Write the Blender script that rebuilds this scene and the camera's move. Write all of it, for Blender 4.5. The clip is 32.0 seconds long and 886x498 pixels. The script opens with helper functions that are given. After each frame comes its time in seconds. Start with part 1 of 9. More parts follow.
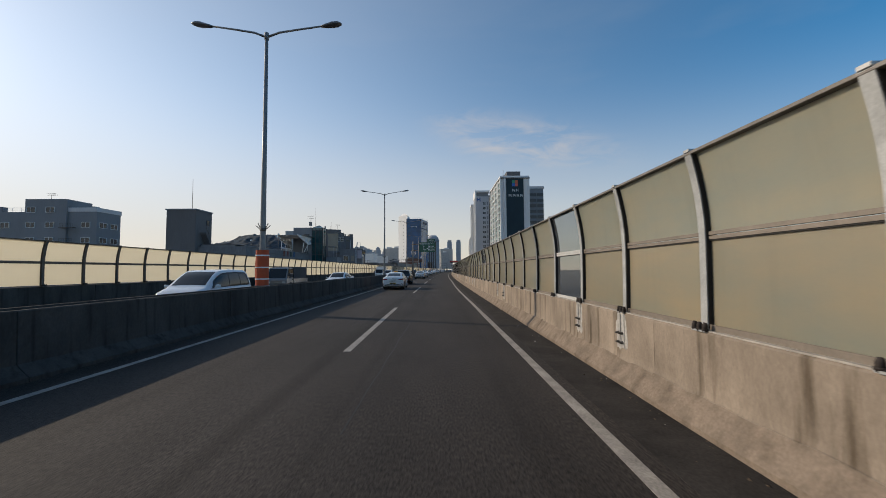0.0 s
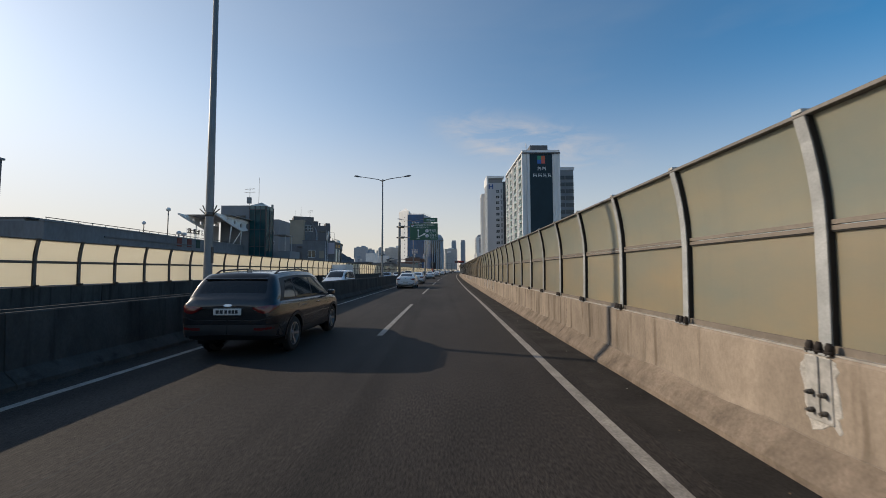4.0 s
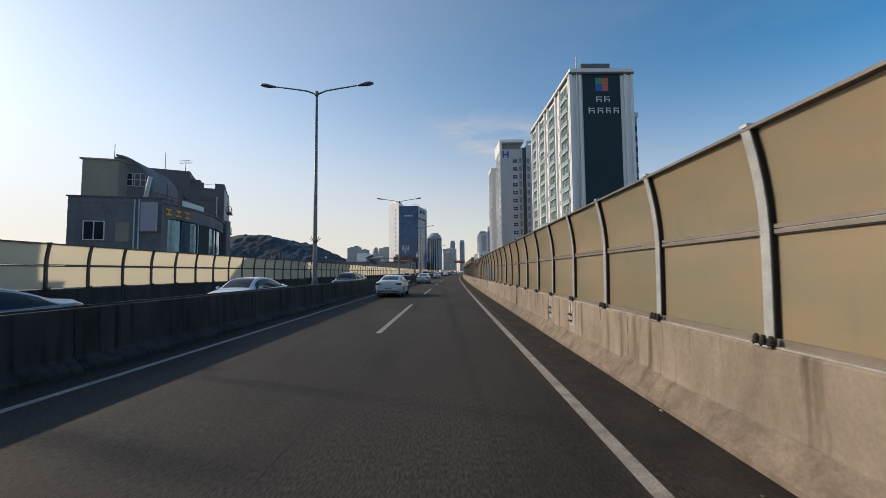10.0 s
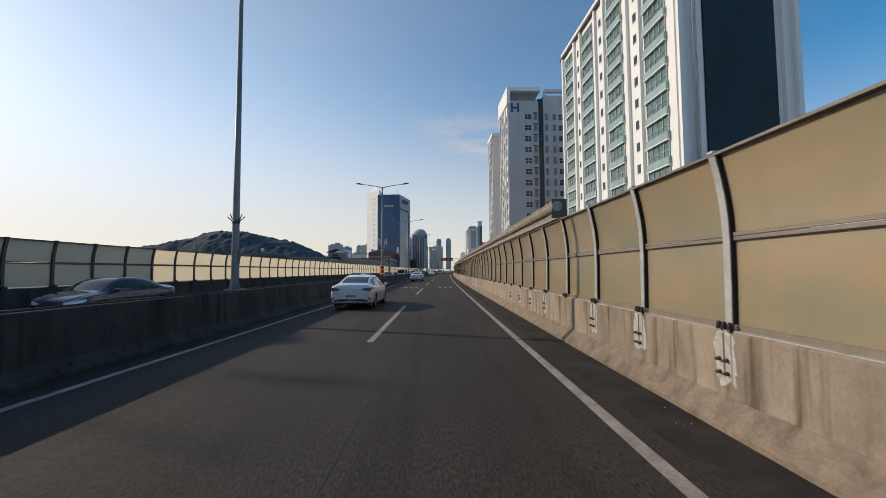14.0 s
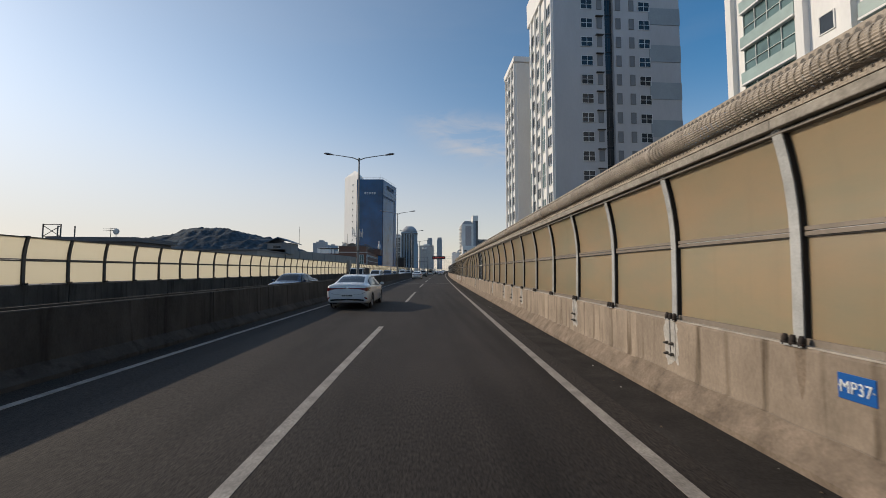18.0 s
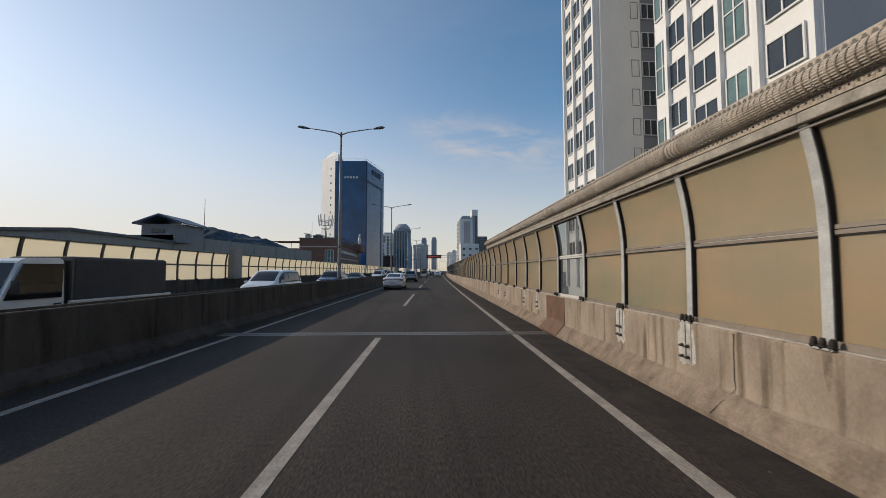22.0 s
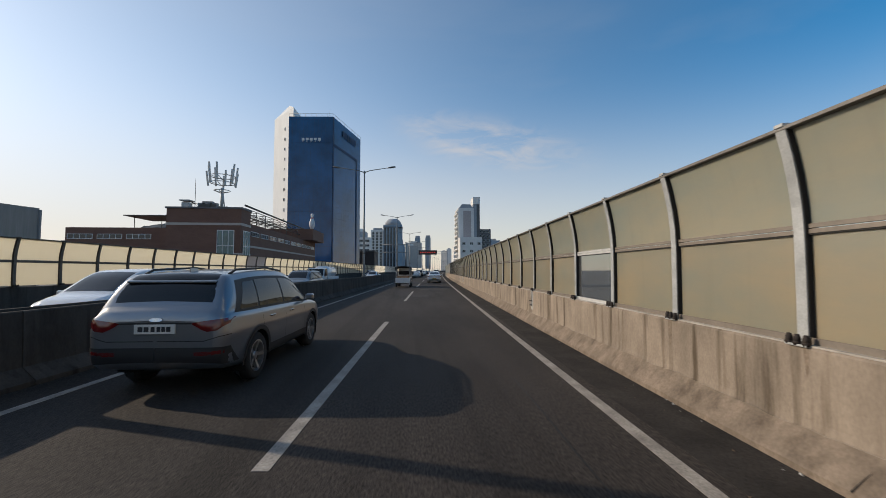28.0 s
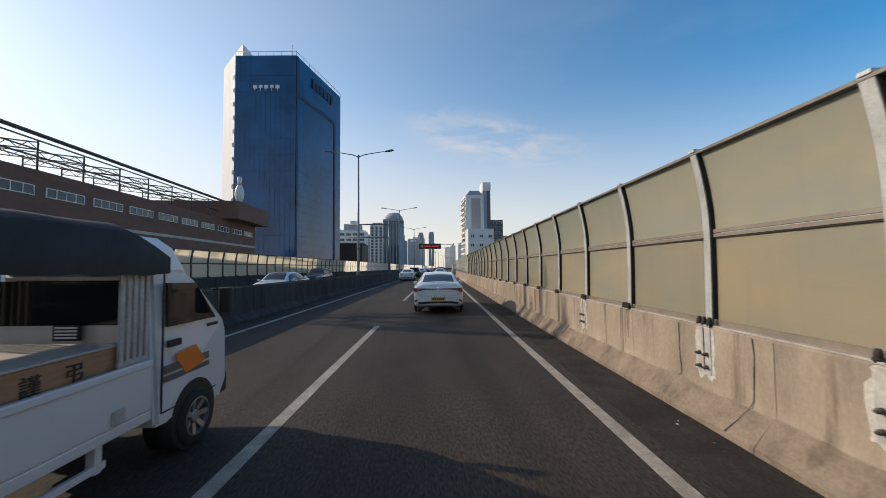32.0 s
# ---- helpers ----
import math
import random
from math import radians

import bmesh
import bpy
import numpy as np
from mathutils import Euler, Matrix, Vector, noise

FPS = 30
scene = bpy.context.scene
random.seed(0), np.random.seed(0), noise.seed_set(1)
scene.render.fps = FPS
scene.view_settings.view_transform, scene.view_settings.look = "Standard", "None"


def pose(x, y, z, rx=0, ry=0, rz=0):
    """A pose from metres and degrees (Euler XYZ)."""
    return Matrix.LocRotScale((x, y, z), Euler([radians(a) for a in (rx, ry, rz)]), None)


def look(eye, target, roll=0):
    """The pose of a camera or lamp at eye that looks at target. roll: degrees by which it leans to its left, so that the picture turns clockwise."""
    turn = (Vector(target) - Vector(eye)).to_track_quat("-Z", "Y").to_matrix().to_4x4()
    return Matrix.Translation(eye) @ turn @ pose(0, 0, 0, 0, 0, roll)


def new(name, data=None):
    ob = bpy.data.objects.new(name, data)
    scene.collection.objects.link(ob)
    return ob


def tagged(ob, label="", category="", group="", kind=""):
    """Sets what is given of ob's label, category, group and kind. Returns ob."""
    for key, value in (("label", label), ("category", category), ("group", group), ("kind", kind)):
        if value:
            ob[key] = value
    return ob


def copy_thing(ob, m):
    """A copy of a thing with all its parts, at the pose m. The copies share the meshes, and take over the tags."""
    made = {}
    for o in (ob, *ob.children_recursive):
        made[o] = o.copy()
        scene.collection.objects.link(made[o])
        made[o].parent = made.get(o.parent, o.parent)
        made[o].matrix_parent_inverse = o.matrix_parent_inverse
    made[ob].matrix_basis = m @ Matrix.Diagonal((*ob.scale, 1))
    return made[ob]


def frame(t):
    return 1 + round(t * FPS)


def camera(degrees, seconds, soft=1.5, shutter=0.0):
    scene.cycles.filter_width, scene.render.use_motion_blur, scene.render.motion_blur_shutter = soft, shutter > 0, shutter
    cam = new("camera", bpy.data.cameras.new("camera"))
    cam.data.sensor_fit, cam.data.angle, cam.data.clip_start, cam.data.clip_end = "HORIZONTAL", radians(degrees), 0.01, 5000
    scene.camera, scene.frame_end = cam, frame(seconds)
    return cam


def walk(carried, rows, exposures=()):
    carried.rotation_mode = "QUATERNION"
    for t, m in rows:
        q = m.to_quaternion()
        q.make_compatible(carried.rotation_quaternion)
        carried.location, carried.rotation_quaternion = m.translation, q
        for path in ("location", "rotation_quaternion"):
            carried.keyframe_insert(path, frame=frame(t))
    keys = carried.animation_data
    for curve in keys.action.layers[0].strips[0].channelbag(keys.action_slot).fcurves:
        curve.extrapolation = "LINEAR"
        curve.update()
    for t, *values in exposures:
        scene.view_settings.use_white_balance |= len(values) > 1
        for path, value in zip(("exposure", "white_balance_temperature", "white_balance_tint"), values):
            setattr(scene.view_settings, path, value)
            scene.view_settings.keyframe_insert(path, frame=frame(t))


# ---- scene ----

# ------------------------------------------------------------------ camera
cam = camera(98.1, 32.0, soft=0.72, shutter=0.06)
EYE_Z = 1.659
# seconds, x, y, pitch, roll, yaw
PATH = [
    (0, 0.237, 0.001, 3.108, 0.364, -0.826),
    (0.5, 0.263, 4.821, 3.089, 0.324, -0.627),
    (1, 0.276, 9.584, 3.117, 0.253, -0.455),
    (1.5, 0.262, 14.281, 3.084, 0.351, -0.251),
    (2, 0.236, 18.871, 3.004, 0.431, -0.124),
    (2.5, 0.214, 23.338, 3.017, 0.396, -0.009),
    (3, 0.206, 27.745, 3.001, 0.420, 0.010),
    (3.5, 0.226, 32.145, 3.094, 0.343, -0.059),
    (5.5, 0.464, 49.228, 3.488, 0.111, -0.895),
    (6, 0.567, 53.374, 3.451, 0.184, -1.166),
    (6.5, 0.706, 57.747, 3.472, 0.086, -1.404),
    (7, 0.840, 62.006, 3.516, 0.230, -1.496),
    (7.5, 0.954, 66.400, 3.400, 0.224, -1.519),
    (8, 1.048, 70.846, 3.370, 0.228, -1.270),
    (8.5, 1.128, 75.408, 3.279, 0.163, -0.913),
    (9, 1.204, 80.009, 3.408, 0.513, -0.629),
    (9.5, 1.267, 84.676, 3.278, 0.265, -0.490),
    (10, 1.313, 89.382, 3.409, 0.504, -0.392),
    (10.5, 1.333, 93.982, 3.449, 0.408, -0.214),
    (11, 1.349, 98.657, 3.374, 0.331, -0.260),
    (11.5, 1.387, 103.365, 3.334, 0.388, -0.429),
    (12, 1.452, 108.109, 3.328, 0.428, -0.758),
    (12.5, 1.545, 112.871, 3.325, 0.449, -1.145),
    (13, 1.672, 117.750, 3.234, 0.417, -1.480),
    (13.5, 1.823, 122.714, 3.193, 0.345, -2.061),
    (14, 1.988, 127.673, 3.195, 0.358, -2.481),
    (14.5, 2.160, 132.836, 3.201, 0.533, -2.666),
    (16.5, 2.876, 154.044, 3.019, -0.092, -3.196),
    (17, 3.051, 159.239, 3.105, -0.018, -3.424),
    (17.5, 3.223, 164.274, 3.179, 0.106, -3.710),
    (18, 3.398, 169.243, 3.181, 0.002, -3.874),
    (18.5, 3.574, 174.018, 3.253, -0.056, -3.737),
    (19, 3.763, 178.787, 3.235, -0.059, -3.588),
    (19.5, 3.966, 183.658, 3.236, -0.143, -3.621),
    (20, 4.167, 188.309, 3.333, 0.044, -3.659),
    (20.5, 4.376, 192.934, 3.247, 0.181, -3.925),
    (21, 4.584, 197.517, 3.245, 0.227, -4.160),
    (21.5, 4.782, 202.076, 3.250, 0.139, -4.373),
    (22, 4.995, 206.631, 3.258, 0.045, -4.702),
    (22.5, 5.217, 210.983, 3.219, 0.080, -5.177),
    (23, 5.462, 215.348, 3.331, 0.393, -5.578),
    (23.5, 5.716, 219.772, 3.205, 0.479, -5.806),
    (24, 5.976, 224.168, 3.073, 0.502, -5.958),
    (24.5, 6.240, 228.489, 2.938, 0.707, -6.089),
    (26.5, 7.305, 245.524, 3.069, 0.547, -6.131),
    (27, 7.556, 249.629, 3.103, 0.441, -6.010),
    (27.5, 7.800, 253.723, 3.128, 0.332, -5.789),
    (28, 8.062, 257.910, 3.134, 0.232, -5.598),
    (28.5, 8.364, 262.206, 3.079, 0.273, -5.481),
    (29, 8.691, 266.603, 3.045, 0.281, -5.369),
    (29.5, 9.032, 271.085, 3.008, 0.286, -5.255),
    (30, 9.378, 275.604, 2.964, 0.235, -5.192),
    (30.5, 9.730, 280.130, 2.904, 0.237, -5.119),
    (31, 10.095, 284.809, 2.868, 0.442, -5.105),
    (31.5, 10.444, 289.447, 2.806, 0.512, -5.092),
    (32, 10.785, 294.104, 2.732, 0.512, -5.043),
]
walk(cam, [(t, pose(x, y, EYE_Z, 90 + p, r, w)) for t, x, y, p, r, w in PATH],
     exposures=((0.0, -0.12), (1.5, -0.09), (6.0, -0.08), (9.0, 0.06), (11.0, 0.0), (13.0, 0.05), (14.5, 0.01), (17.0, -0.11), (24.0, -0.09), (28.0, -0.01), (30.0, -0.10), (31.0, 0.0), (32.0, 0.22)))

# ------------------------------------------------------------------ light
SUN_EL = radians(24.8)
SUN_AZ = radians(-68.6)          # clockwise from +y
world = bpy.data.worlds.new("sky")
scene.world = world
world.use_nodes = True
wn, wl = world.node_tree.nodes, world.node_tree.links
sky = wn.new("ShaderNodeTexSky")
sky.sky_type = 'NISHITA'
sky.sun_disc = False
sky.sun_elevation = SUN_EL
sky.sun_rotation = SUN_AZ
sky.altitude = 60
sky.air_density = 1.0
sky.dust_density = 0.35
sky.ozone_density = 2.2
# deeper blue overhead, pale haze all round the horizon, thin cirrus
blue = wn.new("ShaderNodeHueSaturation")
blue.inputs["Value"].default_value = 1.02
blue.inputs["Hue"].default_value = 0.493
wl.new(sky.outputs[0], blue.inputs["Color"])
wgeo = wn.new("ShaderNodeTexCoord")
wsep = wn.new("ShaderNodeSeparateXYZ")
wl.new(wgeo.outputs["Generated"], wsep.inputs[0])
wfade = wn.new("ShaderNodeMapRange")
wfade.interpolation_type = 'SMOOTHERSTEP'
wfade.inputs[1].default_value, wfade.inputs[2].default_value = -0.04, 0.50
wfade.inputs[3].default_value, wfade.inputs[4].default_value = 0.90, 0.0
wl.new(wsep.outputs[2], wfade.inputs[0])
wsun = wn.new("ShaderNodeVectorMath")
wsun.operation = 'DOT_PRODUCT'
wl.new(wgeo.outputs["Generated"], wsun.inputs[0])
wsun.inputs[1].default_value = (math.sin(SUN_AZ) * math.cos(SUN_EL), math.cos(SUN_AZ) * math.cos(SUN_EL), math.sin(SUN_EL))
wdeep = wn.new("ShaderNodeMapRange")
wdeep.inputs[1].default_value, wdeep.inputs[2].default_value = -0.3, 1.0
wdeep.inputs[3].default_value, wdeep.inputs[4].default_value = 1.42, 0.66
wl.new(wsun.outputs["Value"], wdeep.inputs[0])
wl.new(wdeep.outputs[0], blue.inputs["Saturation"])
wclear = wn.new("ShaderNodeMapRange")
wclear.inputs[1].default_value, wclear.inputs[2].default_value = -0.2, 0.6
wclear.inputs[3].default_value, wclear.inputs[4].default_value = 0.72, 0.93
wl.new(wsun.outputs["Value"], wclear.inputs[0])
wfaded = wn.new("ShaderNodeMath")
wfaded.operation = 'MULTIPLY'
wl.new(wfade.outputs[0], wfaded.inputs[0])
wl.new(wclear.outputs[0], wfaded.inputs[1])
wstretch = wn.new("ShaderNodeMapping")
wstretch.inputs["Scale"].default_value = (1.2, 3.5, 7.0)
wl.new(wgeo.outputs["Generated"], wstretch.inputs[0])
wcirrus = wn.new("ShaderNodeTexNoise")
wcirrus.inputs["Scale"].default_value = 1.6
wcirrus.inputs["Detail"].default_value = 5
wl.new(wstretch.outputs[0], wcirrus.inputs[0])
wthin = wn.new("ShaderNodeMapRange")
wthin.inputs[1].default_value, wthin.inputs[2].default_value = 0.47, 0.80
wthin.inputs[3].default_value, wthin.inputs[4].default_value = 0.0, 0.06
wl.new(wcirrus.outputs[0], wthin.inputs[0])
wboth = wn.new("ShaderNodeMath")
wboth.operation = 'MAXIMUM'
wl.new(wfaded.outputs[0], wboth.inputs[0])
wl.new(wthin.outputs[0], wboth.inputs[1])
whaze = wn.new("ShaderNodeMix")
whaze.data_type = 'RGBA'
whaze.inputs[7].default_value = (4.75, 4.20, 3.76, 1)
# one wispy patch low ahead
wpatch = wn.new("ShaderNodeMapping")
wpatch.vector_type = 'TEXTURE'
wpatch.inputs["Location"].default_value = (0.20, 0.92, 0.315)
wpatch.inputs["Rotation"].default_value = (0, radians(13), 0)
wpatch.inputs["Scale"].default_value = (0.30, 1.0, 0.075)
wl.new(wgeo.outputs["Generated"], wpatch.inputs[0])
wlen = wn.new("ShaderNodeVectorMath")
wlen.operation = 'LENGTH'
wl.new(wpatch.outputs[0], wlen.inputs[0])
wnear = wn.new("ShaderNodeMapRange")
wnear.interpolation_type = 'SMOOTHERSTEP'
wnear.inputs[1].default_value, wnear.inputs[2].default_value = 0.15, 1.1
wnear.inputs[3].default_value, wnear.inputs[4].default_value = 0.42, 0.0
wl.new(wlen.outputs["Value"], wnear.inputs[0])
wisp_map = wn.new("ShaderNodeMapping")
wisp_map.inputs["Scale"].default_value = (5.0, 5.0, 16.0)
wisp_map.inputs["Rotation"].default_value = (0, radians(-14), 0)
wl.new(wgeo.outputs["Generated"], wisp_map.inputs[0])
wisp = wn.new("ShaderNodeTexNoise")
wisp.inputs["Scale"].default_value = 1.6
wisp.inputs["Detail"].default_value = 7
wisp.inputs["Roughness"].default_value = 0.62
wisp.inputs["Distortion"].default_value = 0.7
wl.new(wisp_map.outputs[0], wisp.inputs[0])
wveil = wn.new("ShaderNodeMapRange")
wveil.inputs[1].default_value, wveil.inputs[2].default_value = 0.40, 0.70
wl.new(wisp.outputs[0], wveil.inputs[0])
wcloud = wn.new("ShaderNodeMath")
wcloud.operation = 'MULTIPLY'
wl.new(wnear.outputs[0], wcloud.inputs[0])
wl.new(wveil.outputs[0], wcloud.inputs[1])
wsum = wn.new("ShaderNodeMath")
wsum.operation = 'ADD'
wsum.use_clamp = True
wl.new(wboth.outputs[0], wsum.inputs[0])
wl.new(wcloud.outputs[0], wsum.inputs[1])
wl.new(wsum.outputs[0], whaze.inputs[0])
wl.new(blue.outputs[0], whaze.inputs[6])
wl.new(whaze.outputs[2], wn["Background"].inputs[0])
wn["Background"].inputs[1].default_value = 0.153
sun = new("sun", bpy.data.lights.new("sun", 'SUN'))
sun.data.energy = 3.0
sun.data.angle = radians(0.6)
sun.data.color = (1.0, 0.84, 0.64)
SUN_DIR = Vector((math.sin(SUN_AZ) * math.cos(SUN_EL), math.cos(SUN_AZ) * math.cos(SUN_EL), math.sin(SUN_EL)))
sun.matrix_world = look(SUN_DIR * 300, (0, 0, 0))

# ------------------------------------------------------------------ the road's line
TH0 = radians(0.0147)
CURV = radians(1.4059) / 100


def line(s, lat=0.0, z=0.0):
    """A place s metres along the road and lat metres to the right of the lane's middle."""
    th = TH0 + CURV * s
    x = (math.cos(TH0) - math.cos(th)) / CURV + lat * math.cos(th)
    y = (math.sin(th) - math.sin(TH0)) / CURV - lat * math.sin(th)
    return Vector((x, y, z))


def on_line(s, lat=0.0, z=0.0, turn=0.0):
    """The pose of a thing there, its y axis along the road."""
    th = math.degrees(TH0 + CURV * s)
    p = line(s, lat, z)
    return pose(p.x, p.y, p.z, 0, 0, -th + turn)


# ------------------------------------------------------------------ mesh helpers
def box(bm, x0, y0, z0, x1, y1, z1, bevel=0.0, mat=0):
    vs = [bm.verts.new((x, y, z)) for z in (z0, z1) for y in (y0, y1) for x in (x0, x1)]
    fs = [bm.faces.new([vs[i] for i in q]) for q in
          ((0, 2, 3, 1), (4, 5, 7, 6), (0, 1, 5, 4), (2, 6, 7, 3), (0, 4, 6, 2), (1, 3, 7, 5))]
    for f in fs:
        f.material_index = mat
    if bevel:
        es = list({e for f in fs for e in f.edges})
        bmesh.ops.bevel(bm, geom=es, offset=bevel, segments=2, affect='EDGES', profile=0.5, material=-1)
    return fs


def tube(bm, pts, radii, n=12, mat=0, caps=True):
    """A round tube along points."""
    rings = []
    pts = [Vector(p) for p in pts]
    if not hasattr(radii, "__len__"):
        radii = [radii] * len(pts)
    up = Vector((0.017, 0.31, 0.95)).normalized()
    for i, p in enumerate(pts):
        d = (pts[min(i + 1, len(pts) - 1)] - pts[max(i - 1, 0)]).normalized()
        a = d.cross(up)
        if a.length < 0.05:
            a = d.cross(Vector((1, 0, 0)))
        a.normalize()
        b = d.cross(a)
        rings.append([bm.verts.new(p + (a * math.cos(2 * math.pi * k / n) + b * math.sin(2 * math.pi * k / n)) * radii[i])
                      for k in range(n)])
    for r, q in zip(rings, rings[1:]):
        for k in range(n):
            f = bm.faces.new((r[k], r[(k + 1) % n], q[(k + 1) % n], q[k]))
            f.smooth = True
            f.material_index = mat
    if caps:
        for r in (rings[0], rings[-1]):
            bm.faces.new(r).material_index = mat


def prism(bm, outline, y0, y1, mat=0):
    """A closed outline in x, z drawn out along y."""
    a = [bm.verts.new((x, y0, z)) for x, z in outline]
    b = [bm.verts.new((x, y1, z)) for x, z in outline]
    n = len(outline)
    for k in range(n):
        bm.faces.new((a[k], a[(k + 1) % n], b[(k + 1) % n], b[k])).material_index = mat
    bm.faces.new(a).material_index = mat
    bm.faces.new(b[::-1]).material_index = mat


def finish(bm):
    bmesh.ops.recalc_face_normals(bm, faces=bm.faces[:])


def mesh_of(name, bm, mats):
    me = bpy.data.meshes.new(name)
    finish(bm)
    bm.to_mesh(me)
    bm.free()
    for m in (mats if isinstance(mats, (list, tuple)) else [mats]):
        me.materials.append(m)
    return me


def part(name, bm, mats, parent=None, label="", at=None):
    """Links a bmesh, or a mesh made before, as one object under a thing or a part."""
    me = bm if isinstance(bm, bpy.types.Mesh) else mesh_of(name, bm, mats)
    ob = new(name, me)
    if parent:
        ob.parent = parent
    if at is not None:
        ob.matrix_basis = at
    if label:
        ob["label"] = label
    return ob


def thing(name, m, label, category, group="", kind=""):
    ob = new(name)
    ob.empty_display_size = 0.2
    ob.matrix_basis = m
    return tagged(ob, label, category, group, kind)


def ribbon(bm, outline, s0, s1, step=4.0, closed=True, mat=0, drift=None):
    """An outline in lat, z drawn along the road; drift(s) shifts it sideways."""
    n = max(1, math.ceil((s1 - s0) / step))
    rings = [[bm.verts.new(line(s0 + (s1 - s0) * i / n, a + (drift(s0 + (s1 - s0) * i / n) if drift else 0.0), z)) for a, z in outline] for i in range(n + 1)]
    m = len(outline)
    for r, q in zip(rings, rings[1:]):
        for k in range(m if closed else m - 1):
            bm.faces.new((r[k], r[(k + 1) % m], q[(k + 1) % m], q[k])).material_index = mat
    if closed:
        bm.faces.new(rings[0]).material_index = mat
        bm.faces.new(rings[-1][::-1]).material_index = mat


WORDS = {}
for body in ("GX", "내부순환로", "(성산·홍은)", "Naebu Expressway", "1km", "종암로", "Jongam - ro", "월곡역", "Wolgok Stn", "51", "20", "30", "하월곡", "MP39", "MP37", "謹", "弔"):
    cu = bpy.data.curves.new("lettering", 'FONT')
    cu.body, cu.size, cu.extrude, cu.align_x, cu.align_y = body, 1.0, 0.004, 'CENTER', 'CENTER'
    tmp = bpy.data.objects.new("tmp", cu)
    scene.collection.objects.link(tmp)
    WORDS[body] = bpy.data.meshes.new_from_object(tmp.evaluated_get(bpy.context.evaluated_depsgraph_get()))
    bpy.data.objects.remove(tmp)


# ------------------------------------------------------------------ materials
def ramp(nt, fac, stops):
    r = nt.nodes.new("ShaderNodeValToRGB")
    while len(r.color_ramp.elements) < len(stops):
        r.color_ramp.elements.new(0.5)
    for e, (p, c) in zip(r.color_ramp.elements, stops):
        e.position = p
        e.color = (*c, 1) if len(c) == 3 else c
    nt.links.new(fac, r.inputs[0])
    return r.outputs[0]


